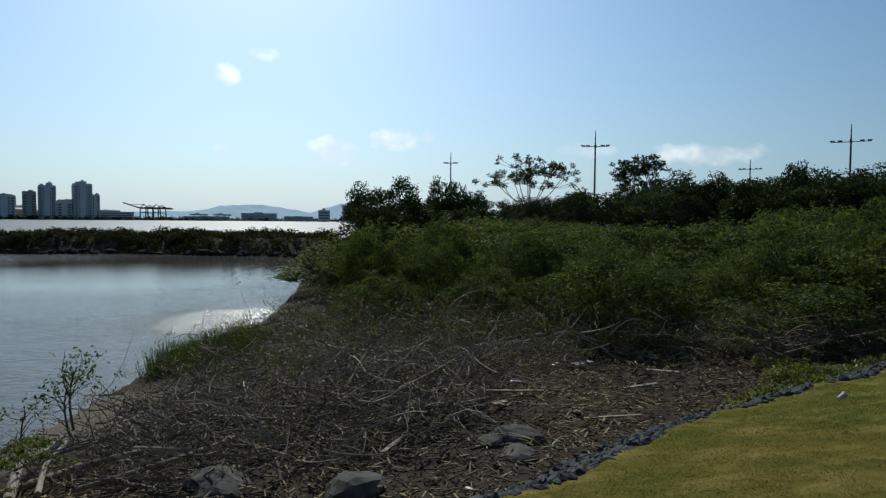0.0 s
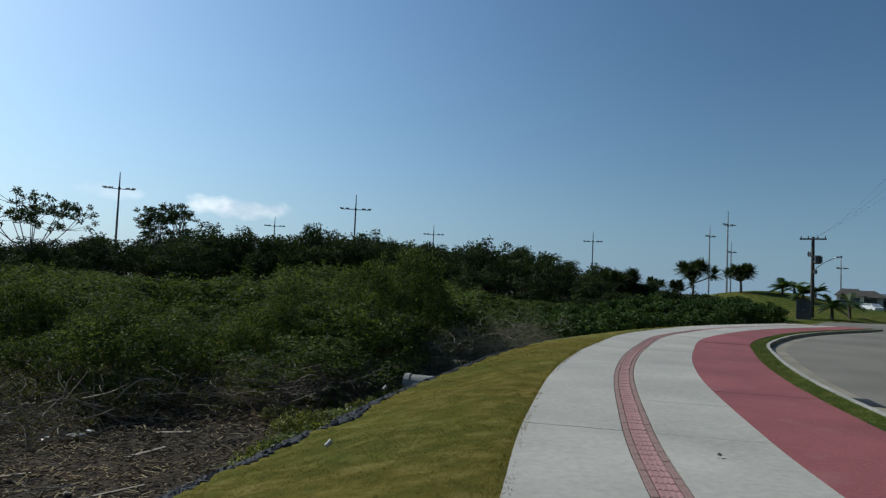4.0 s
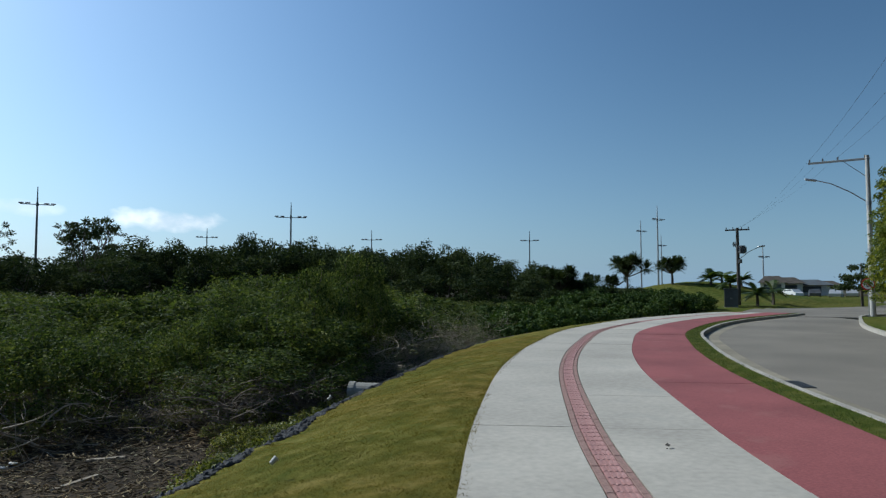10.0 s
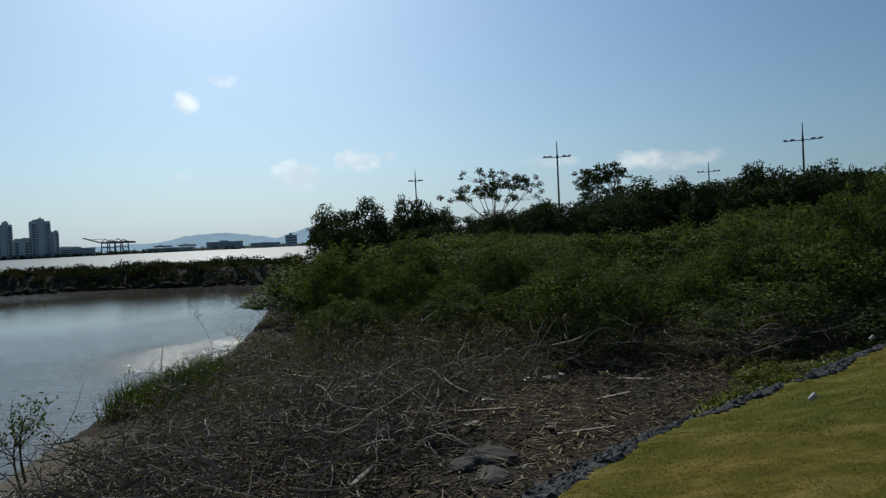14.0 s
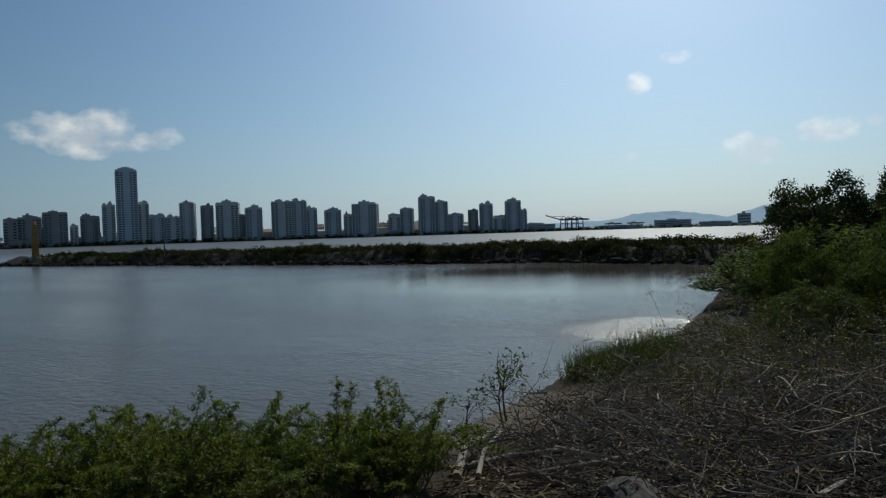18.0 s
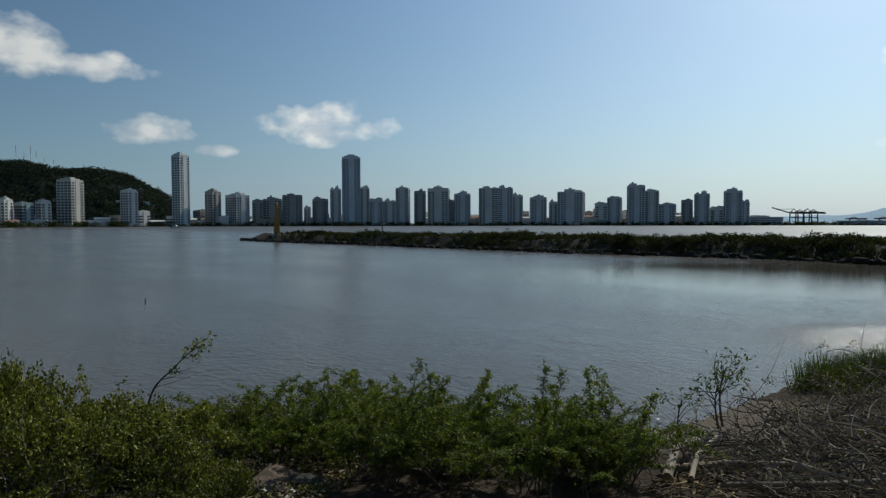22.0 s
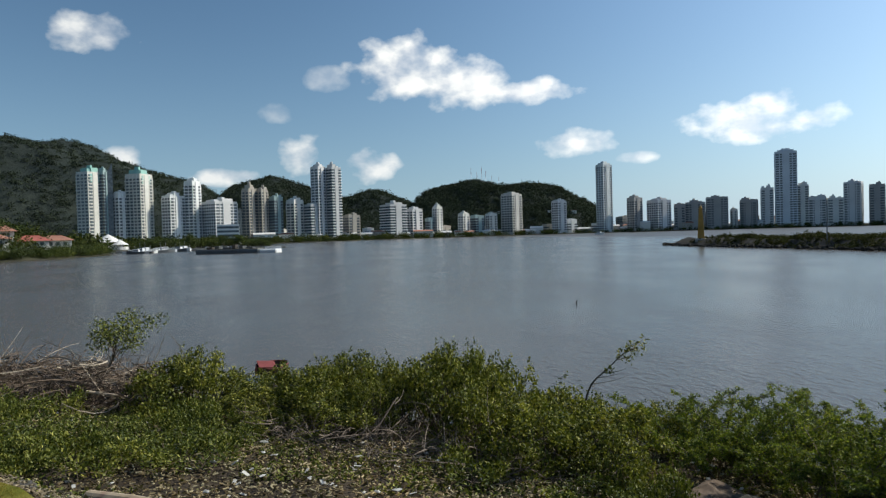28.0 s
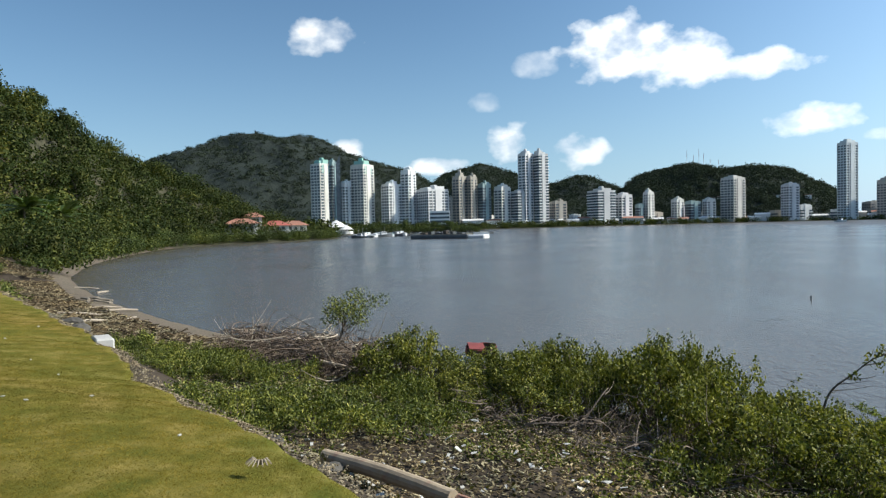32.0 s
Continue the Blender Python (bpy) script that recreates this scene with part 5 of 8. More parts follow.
    for f, o, sz in ((0.84, 0.2, 1.2), (0.77, 0.4, 1.32), (0.7, 0.2, 1.38), (0.63, 0.5, 1.36), (0.56, 0, 1.45), (0.48, 0.6, 1.42), (0.4, 0.4, 1.5), (0.32, 1, 1.5), (0.22, 0.5, 1.55), (0.12, 1, 1.55)):
        x, y = line[int(f * (len(line) - 1))] + np.array([0.9 + o, -3.0 - o])
        spots.append(placed(x, y, ground_at(x, y) - 0.2, 0.95, sz, f * 9))
    for x, y, sz in ((46.6, 6.1, 1.0), (45.3, 4.7, 1.28), (43.6, 3.2, 1.36), (41.6, 1.9, 1.36)):
        spots.append(placed(x, y, ground_at(x, y) - 0.2, 0.95, sz, x))
    grove(trees, spots)
    # bare canes that stand out of the top
    ob = thing("bare_canes", "bare yellow bamboo canes standing above the leaves", "bamboo")
    canes = []
    for k in range(44):
        f = rng.choice([rng.uniform(0.0, 0.75), rng.normal(0.42, 0.035), rng.normal(0.6, 0.03)])
        x, y = line[int(np.clip(f, 0, 1) * (len(line) - 1))] + rng.uniform(-0.8, 1.8, 2)
        g = ground_at(x, y)
        h = rng.uniform(9.0, 12.4)
        canes.append(tube(arc((x, y, g), (x + rng.normal() * 0.7, y + rng.normal() * 0.7 + 0.3, g + h), rng.normal(size=3) * 0.15, 7), [0.034, 0.014], 4))
    for c in canes:
        part("cane", c, CANE, ob)


bamboo()


def frond_crown(rng, n, L, droop, width, stiff=False):
    """A head of fronds with leaflets."""
    Vs, Fs, m = [], [], 0
    for k in range(n):
        a, e = rng.uniform(0, 6.28), rng.uniform(-0.1, 1.2) if not stiff else rng.uniform(-0.5, 1.45)
        tip = np.array([math.cos(a) * math.cos(e), math.sin(a) * math.cos(e), math.sin(e)]) * L * rng.uniform(0.75, 1.1)
        ln = arc((0, 0, 0), tip + np.array([0, 0, -droop * L]), (0, 0, 0.22 * droop * L), 9)
        side = unit(np.cross(ln[-1] - ln[0], [0, 0, 1.0]))
        for i in range(1, 9):
            for s in (-1, 1):
                p, w = ln[i], width * (1 - 0.55 * abs(i - 4) / 5)
                d = unit(ln[i] - ln[i - 1])
                q = p + s * side * w + d * w * 0.6 + np.array([0, 0, -0.25 * w])
                Vs += [p - d * 0.35 * w, p + d * 0.2 * w, q]
                Fs.append((m, m + 1, m + 2))
                m += 3
    return np.array(Vs), np.array(Fs)


def palm(x, y, h, L, seed, name="palm", label="young palm with drooping green fronds", fronds=16, droop=0.35, stiff=False, z=None):
    rng = np.random.default_rng(seed)
    ob = thing(name, label, "palm", (x, y, ground_at(x, y) if z is None else z), "roadside palms")
    part("trunk", tube(arc((0, 0, -0.2), (0.1, 0.05, h), (0.1, 0, 0), 6), [0.16, 0.1], 7), BARK, ob)
    V, F = frond_crown(rng, fronds, L, droop, 0.32 * L, stiff)
    part("frond_head", (V + np.array([0.1, 0.05, h]), F), LEAF_PALM, ob)


def pandanus(x, y, h, r, seed):
    """A screw pine: forked trunk with spiky heads."""
    rng = np.random.default_rng(seed)
    g = ground_at(x, y)
    ob = thing("screw_pine", "screw pine with a forked trunk and spiky round crown", "tree", (x, y, g), "screw pines")
    tubes, heads = [tube(arc((0, 0, -0.2), (0, 0, h * 0.45), (0.1, 0, 0)), [0.15, 0.11], 6)], []
    for k in range(15):
        e = np.array([*rng.normal(size=2) * r * 0.42, h * rng.uniform(0.62, 0.86)])
        tubes.append(tube(arc((0, 0, h * 0.42), e, (0, 0, -0.1)), [0.08, 0.05], 5))
        V, F = frond_crown(rng, 44, r * 0.62, 0.15, r * 0.13, True)
        heads.append((V + e, F))
    part("trunk", joined(tubes), BARK, ob)
    part("crown", joined(heads), LEAF_WOOD, ob)


def at(az, d):
    b = bearing(az)
    return b.x * d, b.y * d


pandanus(*at(-59.4, 84), 4.4, 2.0, 1)
pandanus(*at(-62.9, 78), 2.9, 1.5, 2)
pandanus(*at(-58.2, 86), 2.4, 1.2, 3)
pandanus(*at(-56.4, 74), 2.6, 1.0, 4)
pandanus(*at(-54.0, 62), 3.6, 1.6, 8)
palm(*at(-69.1, 64), 1.1, 1.5, 5)
palm(*at(-70.2, 67), 1.3, 1.5, 6)
for i, (az, d) in enumerate(((-65.8, 78), (-66.6, 82), (-67.2, 76), (-68.0, 80))):
    palm(*at(az, d), 0.7, 1.9, 20 + i, label="clump of low dry-tipped palms on the lawn", name="low_palm")


def layered_tree(x, y, h, seed):
    """A tropical almond: flat tiers of leaves round a straight trunk."""
    rng = np.random.default_rng(seed)
    ob = thing("almond_tree", "tropical almond tree with flat leafy tiers", "tree", (x, y, 0.0))
    part("trunk", tube(arc((0, 0, -0.2), (0, 0, h), (0.05, 0.05, 0), 6), [0.14, 0.05], 6), BARK, ob)
    C, R = [], []
    for z, r in ((0.45, 2.5), (0.66, 2.0), (0.9, 1.2)):
        for k in range(9):
            a = k * 0.7 + rng.uniform(-0.2, 0.2)
            C.append((math.cos(a) * r * 0.7, math.sin(a) * r * 0.7, h * z + rng.normal() * 0.1))
            R.append((0.6 * r * 0.6, 0.6 * r * 0.6, 0.22))
    part("tier_foliage", leaf_cloud(rng, C, np.array(R), 2600, 0.26, 0.15, 0.1, 0.1), LEAF_WOOD, ob)


layered_tree(*at(-76.0, 72), 3.9, 3)
layered_tree(*at(-77.2, 90), 3.2, 4)


# ---------------------------------------------------------------- woods of the bay's hill, jetty scrub and far shores
def clumps_of(rng, P, size, per, leaf, squash=0.8):
    """Crowns of leaves at the points P, in one mesh."""
    C, R = [], []
    for p, s in zip(P, size):
        for _ in range(4):
            C.append(p + rng.normal(size=3) * np.array([0.42, 0.42, 0.25]) * s)
            R.append(s * rng.uniform(0.45, 0.75) * np.array([1, 1, squash]))
    return leaf_cloud(rng, C, np.array(R), per * len(P), leaf, leaf * 0.55, 0.2, 0.6)


def hill_forest():
    rng = np.random.default_rng(81)
    poly = np.array([(-41, -41), (-56, -54), (-80, -72), (-126, -97), (-160, -105), (-176, -97), (-215, -110), (-240, -230), (-120, -280), (-30, -200), (-24, -62), (-33, -45)])
    P = jitter(rng, poly, 3.5)
    d = np.hypot(P[:, 0], P[:, 1])
    P = P[(d > 48) & (d < 290)]
    Z = land_height(P)
    d = np.hypot(P[:, 0], P[:, 1])
    s = rng.uniform(1.8, 3.4, len(P))
    Q = np.column_stack([P, Z + s * 0.9])
    near = d < 120
    V, F = clumps_of(rng, Q[near], s[near], 620, 0.34)
    tagged(part("hillside_wood", (V, F), LEAF_HILL, None), "dense green wood on the slope above the bay", "wood", kind="stuff")
    V, F = clumps_of(rng, Q[~near], s[~near] * 1.15, 200, 0.75)
    tagged(part("hillside_wood", (V, F), LEAF_HILL, None), "wooded hillside of mixed greens farther along the bay", "wood", kind="stuff")
    # low growth along the bay's edge
    E = NEAR_SHORE[(NEAR_SHORE[:, 0] < -43)]
    E = E[np.linspace(0, len(E) - 1, 900).astype(int)] + rng.normal(size=(900, 2)) * 3.4
    E = E[~inside(E, WATER_EDGE)]
    far = np.interp(np.hypot(E[:, 0], E[:, 1]), [60, 130], [0.55, 1.0])
    sz = rng.uniform(1.0, 2.6, len(E)) * far
    V, F = clumps_of(rng, np.column_stack([E, -1.5 + sz * 0.7]), sz, 210, 0.36)
    tagged(part("shore_scrub", (V, F), LEAF_SCRUB, None), "green scrub and mangrove along the bay's edge", "scrub", kind="stuff")
    # trees of their own on the near slope
    protos = [tree(rng, "slope_tree", "tall tree standing out of the hillside wood", "tree", "slope trees", 8.0, 2.6, 0.14, 22, 1500, 0.5, 0.26, LEAF_HILL, 0.3) for _ in range(3)]
    spots = []
    for x, y in scatter(rng, [(-70, -84), (-118, -108), (-150, -125), (-140, -165), (-80, -150), (-50, -92)], 11, 900):
        spots.append(placed(x, y, ground_at(x, y), rng.uniform(0.9, 1.4), rng.uniform(0.9, 1.35), rng.uniform(0, 6.28)))
    grove(protos, spots)
    for k, (az, dd) in enumerate(((136.3, 75), (133.9, 78), (134.8, 84))):
        x, y = at(az, dd)
        palm(x, y, 5.0, 2.6, 90 + k, label="tall palm in the wood on the slope", fronds=20)


hill_forest()


def jetty_growth():
    rng = np.random.default_rng(91)
    P = jitter(rng, np.vstack([JETTY, [(-4, 78), (-4, 60)]]), 0.85)
    P = P[P[:, 0] > -127]
    P = P[~inside(P, WATER_EDGE)]
    s = rng.uniform(0.3, 0.7, len(P)) * np.interp(P[:, 0], [-126, -110, -90, -60, -13], [0.5, 0.8, 0.95, 1.0, 1.15]) * (1.0 + 0.45 * vnoise(P[:, 0] / 4.5, P[:, 1] / 4.5, 31))
    V, F = clumps_of(rng, np.column_stack([P, land_height(P) + s * 0.3]), s, 75, 0.24, 0.75)
    tagged(part("jetty_scrub", (V, F), LEAF_JETTY, None), "low olive scrub along the stone jetty", "scrub", kind="stuff")
    protos = [bush(rng, "jetty_bush", "rounded olive bush on the jetty", "bush", "jetty bushes", 2.2, 2.0, 40, 2600, 0.2, 0.12, LEAF_JETTY, stems=5, low=0.05, lump=(0.1, 0.2), sprigs=10) for _ in range(3)]
    spots = [placed(-66, 65, -1.1, 1.3, 0.95), placed(-59, 66, -1.1, 0.9, 0.7, 2)]
    for x, y in scatter(rng, [(-120, 58.5), (-60, 62.5), (-14, 66.5), (-14, 76), (-60, 68), (-120, 61)], 5.2, 900):
        spots.append(placed(x, y, -1.2, rng.uniform(0.6, 1.1), rng.uniform(0.45, 0.8), rng.uniform(0, 6.28)))
    grove(protos, spots)
    m = 1500
    k = rng.integers(0, len(JETTY) - 1, m)
    f = rng.uniform(0, 1, (m, 1))
    Q = JETTY[k] * (1 - f) + JETTY[k + 1] * f + rng.normal(size=(m, 2)) * 0.7
    V, F = stones(rng, np.column_stack([Q, WATER_Z + rng.uniform(-0.1, 0.35, m)]), rng.uniform(0.2, 0.45, m))
    tagged(part("jetty_stones", (V, F), JETTY_STONE, None), "rough dark stones armouring the jetty", "stones", kind="stuff")


jetty_growth()


def far_growth():
    rng = np.random.default_rng(95)
    E = FAR_SHORE[3:]
    n = 1700
    k = rng.integers(0, len(E) - 1, n)
    f = rng.uniform(0, 1, (n, 1))
    P = E[k] * (1 - f) + E[k + 1] * f
    out = unit(P - np.array([-300.0, 300.0]))
    P = P + out * rng.uniform(2, 24, (n, 1))
    s = np.where(P[:, 1] > 180, rng.uniform(1.5, 4.4, n), rng.uniform(2.2, 5.6, n))
    V, F = clumps_of(rng, np.column_stack([P, s * 0.45 - 0.9]), s, 60, 1.5)
    tagged(part("far_shore_trees", (V, F), LEAF_HILL, None), "low band of trees along the far shore", "trees", kind="stuff")


far_growth()


def marina_trees():
    """Trees behind the boats, between the houses and the town."""
    rng = np.random.default_rng(86)
    protos = [tree(rng, "marina_tree", "dark leafy tree behind the marina boats", "tree", "marina trees", 7.0, 2.6, 0.16, 26, 1500, 0.5, 0.28, LEAF_SCRUB, 0.15) for _ in range(2)]
    spots = []
    for az in np.arange(101.5, 112.0, 0.5):
        x, y = at(az, rng.uniform(285, 310))
        spots.append(placed(x, y, WATER_Z - 0.2, rng.uniform(0.8, 1.3), rng.uniform(0.6, 1.0) * np.interp(az, [101, 104, 108, 112], [0.5, 1.0, 1.0, 0.6]), rng.uniform(0, 6.28)))
    grove(protos, spots)


marina_trees()


# ---------------------------------------------------------------- shore litter and stones
def sticks(rng, P, length, thick, tilt=0.2, flat=1.0):
    """Square-cut sticks and chips at the points P: (V, F)."""
    n = len(P)
    L = length * rng.uniform(0.3, 1.4, n)
    w = thick * rng.uniform(0.5, 1.6, n)
    h = w * flat
    a, e = rng.uniform(0, 6.28, n), rng.normal(size=n) * tilt
    d = np.stack([np.cos(a) * np.cos(e), np.sin(a) * np.cos(e), np.sin(e)], -1)
    s = unit(np.cross(d, [0, 0, 1.0]))
    u = np.cross(s, d)
    c = np.array([[-1, -1, -1], [1, -1, -1], [1, 1, -1], [-1, 1, -1], [-1, -1, 1], [1, -1, 1], [1, 1, 1], [-1, 1, 1]]) * 0.5
    V = P[:, None] + c[None, :, :1] * (L[:, None] * d)[:, None] + c[None, :, 1:2] * (w[:, None] * s)[:, None] + c[None, :, 2:] * (h[:, None] * u)[:, None]
    f = np.array([[0, 3, 2, 1], [4, 5, 6, 7], [0, 1, 5, 4], [1, 2, 6, 5], [2, 3, 7, 6], [3, 0, 4, 7]])
    return V.reshape(-1, 3), (f[None] + (np.arange(n) * 8)[:, None, None]).reshape(-1, 4)


def on_ground(rng, poly, n, lift=0.02):
    poly = np.asarray(poly, float)
    P = rng.uniform(poly.min(0), poly.max(0), (n * 4, 2))
    P = P[inside(P, poly)][:n]
    return np.column_stack([P, land_height(P) + lift * rng.uniform(0, 1, len(P))])


def shore_debris():
    rng = np.random.default_rng(101)
    field = [(-4.6, 6.4), (-1.6, 4.6), (0.2, 5.2), (3.6, 8.4), (6.2, 10.6), (6.6, 13.6), (3.4, 15.6), (-1, 13), (-5.0, 10.4)]
    bank = [(-14, -10.4), (-9.4, -7.0), (-6.6, -3.6), (-5.2, -1.0), (-6.2, 3.2), (-8.6, 5.6), (-10.6, 3.2), (-12.6, -1), (-13.4, -5.6)]
    beach = [(-52, -60), (-40, -51), (-27, -32), (-18.6, -20.2), (-12.6, -11.6), (-16.2, -9.6), (-20.7, -16.4), (-27.7, -26.3), (-41.3, -41.2)]
    for poly, n, L, w, label in ((field, 9500, 0.15, 0.015, "carpet of driftwood chips and sticks on the mud"), (bank, 22000, 0.055, 0.014, "litter of chips, leaves and scraps on the bank"), (beach, 26000, 0.42, 0.034, "drift line of sticks and litter along the beach")):
        tagged(part("shore_debris", sticks(rng, on_ground(rng, poly, n, 0.10), L, w, 0.22, 0.6), BANK_LITTER if poly is bank else DEBRIS, None), label, "debris", kind="stuff")
    # fallen leaves among it
    P = on_ground(rng, bank, 3200, 0.08)
    tagged(part("leaf_litter", leaf_cloud(rng, P, np.full((len(P), 3), 0.02), 9000, 0.06, 0.035, 0.1, 0.1), LEAF_DRY, None), "brown fallen leaves on the bank", "leaf litter", kind="stuff")
    P = on_ground(rng, bank, 420, 0.1)
    tagged(part("paper_scraps", sticks(rng, P, 0.075, 0.04, 0.3, 0.15), LITTER, None), "scraps of pale paper, foam and shell on the bank", "litter", kind="stuff")
    P = on_ground(rng, bank, 2400, 0.04)
    P = P[vnoise(P[:, 0] * 0.8, P[:, 1] * 0.8, 9) > -0.25]
    tagged(part("ground_weeds", clumps_of(rng, P, rng.uniform(0.05, 0.16, len(P)), 26, 0.05), LEAF_CARPET, None), "small green weeds growing through the litter", "weeds", kind="stuff")
    P = on_ground(rng, [(-48, -60), (-27, -32.6), (-20.5, -22.6), (-21.6, -22.2), (-28.6, -31.2), (-50, -56)], 320, 0.05)
    tagged(part("ground_weeds", clumps_of(rng, P, rng.uniform(0.25, 0.6, len(P)), 110, 0.14), LEAF_CARPET, None), "green creepers between the far lawn and the drift line", "weeds", kind="stuff")
    P = on_ground(rng, [(4.0, 8.6), (6.5, 10.2), (9, 12), (11, 13.6), (9.6, 14.2), (6.4, 12.2), (4.2, 10)], 480, 0.05)
    tagged(part("ground_weeds", clumps_of(rng, P, rng.uniform(0.14, 0.3, len(P)), 46, 0.07), LEAF_SHRUB, None), "green creepers along the foot of the lawn", "weeds", kind="stuff")
    # gravel at the foot of the lawn
    k = rng.uniform(0.25, 0.9, 17000)
    i = (k * (len(LAWN_A) - 2)).astype(int)
    A = LAWN_A[i] + (LAWN_A[i + 1] - LAWN_A[i]) * rng.uniform(0, 1, (len(i), 1))
    T = unit(np.gradient(LAWN_A, axis=0))[i]
    Nn = np.stack([-T[:, 1], T[:, 0]], -1)
    o = np.abs(rng.normal(size=(len(i), 1))) * np.where(k < 0.46, 0.17, 0.30)[:, None] - 0.02
    Q = A + Nn * o
    keep = (np.hypot(Q[:, 0], Q[:, 1]) < 34)
    Q, o = Q[keep], o[keep, 0]
    z = np.maximum(land_height(Q), -0.40 - o * 0.5) + 0.03
    right = Q[:, 1] > 1.5
    for sel, mat, lab, size in ((right, GRAVEL, "blue-black crushed stone edging the lawn", 0.05), (~right, PEBBLE, "brown-grey pebbles edging the lawn", 0.015)):
        V, F = stones(rng, np.column_stack([Q[sel], z[sel]]), size * rng.uniform(0.5, 1.3, sel.sum()))
        tagged(part("gravel_edging", (V, F), mat, None), lab, "gravel", kind="stuff")


shore_debris()


def boulder(x, y, r, seed, label, squash=0.6, mat=STONE, lift=0.0):
    rng = np.random.default_rng(seed)
    bm = bmesh.new()
    bmesh.ops.create_icosphere(bm, subdivisions=3, radius=r)
    axes = unit(rng.normal(size=(9, 3)))
    cut = rng.uniform(0.55, 0.95, 9) * r
    for v in bm.verts:
        p = np.array(v.co)
        for a, c in zip(axes, cut):
            d = p @ a
            if d > c:
                p -= a * (d - c) * 0.92
        p *= np.array([1.25, 0.9, squash])
        v.co = p + 0.02 * r * rng.normal(size=3)
    ob = part("boulder", bm, mat, None, at=placed(x, y, ground_at(x, y) + r * squash * lift, 1, turn=seed))
    tagged(ob, label, "boulder", "shore boulders")


boulder(-0.95, 6.9, 0.36, 1, "grey angular boulder among the driftwood")
boulder(-2.4, 6.95, 0.42, 2, "flat pale boulder half buried in twigs", 0.4)
boulder(1.0, 8.8, 0.34, 3, "dark rounded boulder on the debris")
boulder(0.62, 8.5, 0.2, 4, "dark boulder beside a larger one")
boulder(0.95, 8.05, 0.27, 5, "brown flat stone at the lawn's foot", 0.4)
boulder(0.2, 9.4, 0.18, 14, "small grey stone in the driftwood")
boulder(-0.4, 9.9, 0.3, 15, "dark stone under dead branches")
boulder(-7.5, 3.3, 0.42, 6, "brown flat-topped boulder beside the feathery shrubs", 0.42, BOULDER, 0.0)
boulder(-7.3, 3.6, 0.26, 7, "grey boulder beside the bank shrubs")
boulder(-6.75, -3.95, 0.2, 8, "flat greenish stone at the lawn's edge", 0.35)
boulder(-6.2, -2.95, 0.14, 9, "small green-grey stone at the lawn's edge", 0.5)
boulder(-13.0, -12.2, 0.34, 10, "grey rock at the edge of the lawn")
boulder(-13.9, -13.4, 0.4, 11, "grey rock on the edge of the beach")
boulder(-14.6, -14.0, 0.3, 12, "pale rock on the edge of the beach")


def plank(x, y, L, w, turn, tilt=0.0, label="weathered plank lying on the debris", name="plank", lift=0.07, mat=None):
    rng = np.random.default_rng(int(abs(x * 97 + y * 13 + L * 7)))
    bm = bmesh.new()
    box(bm, -L / 2, L / 2, -w / 2, w / 2, -0.015, 0.015, 0.004)
    for v in bm.verts:
        v.co.y += 0.04 * math.sin(v.co.x * 3) + rng.normal() * 0.004
    ob = part(name, bm, mat or DRIFTWOOD, None, at=Matrix.Translation((x, y, ground_at(x, y) + lift)) @ Euler((0.1, tilt, radians(turn))).to_matrix().to_4x4())
    tagged(ob, label, "plank", "drift planks")


plank(1.2, 10.9, 1.1, 0.05, -5)
plank(2.5, 9.62, 0.9, 0.045, 6)
plank(2.02, 9.95, 0.5, 0.07, 78, 0.1, "pale broken plank standing askew in the debris")
plank(1.85, 10.0, 0.7, 0.025, 130, 0.2, "thin pale lath leaning on a plank")
plank(0.9, 10.2, 0.35, 0.09, 40, 0.05, "short pale board on the debris")
plank(3.4, 11.4, 0.8, 0.06, 20)
plank(-0.6, 8.3, 0.7, 0.05, 65)
plank(4.2, 12.6, 0.6, 0.07, -30)
plank(0.0, 11.2, 0.9, 0.04, 150)


def log(points, r, label, name="log", mat=None):
    P = [np.array([x, y, ground_at(x, y) + z]) for x, y, z in points]
    V, F = capped(P, np.linspace(r, r * 0.7, len(P)), 8)
    ob = part(name, (V, F), mat or DRIFTWOOD, None)
    tagged(ob, label, "log", "drift logs")


log([(-4.55, 6.9, 0.1), (-4.95, 7.7, 0.2), (-5.25, 8.7, 0.2), (-5.6, 9.7, 0.12)], 0.06, "pale crooked driftwood branch pointing to the water")
log([(-4.3, 7.0, 0.1), (-4.7, 7.8, 0.15), (-5.0, 8.8, 0.25)], 0.035, "thin pale driftwood branch")
log([(-4.9, 7.3, 0.06), (-4.4, 8.0, 0.1), (-3.8, 8.6, 0.1)], 0.05, "grey driftwood log across the mud")
log([(-5.6, 8.6, 0.05), (-6.3, 9.2, 0.1), (-6.9, 9.5, 0.05)], 0.03, "wet branch at the water's edge")
log([(-3.9, 7.0, 0.1), (-3.0, 7.6, 0.2), (-2.2, 8.5, 0.2)], 0.035, "grey driftwood branch in the tangle")
log([(-12.6, -6.0, 0.4), (-12.9, -5.2, 0.35), (-13.2, -4.2, 0.3)], 0.03, "bare grey branch on the driftwood heap")
log([(-14.9, -8.4, 0.35), (-14.3, -7.2, 0.45), (-13.8, -6.0, 0.4)], 0.04, "long grey branch on the driftwood heap")
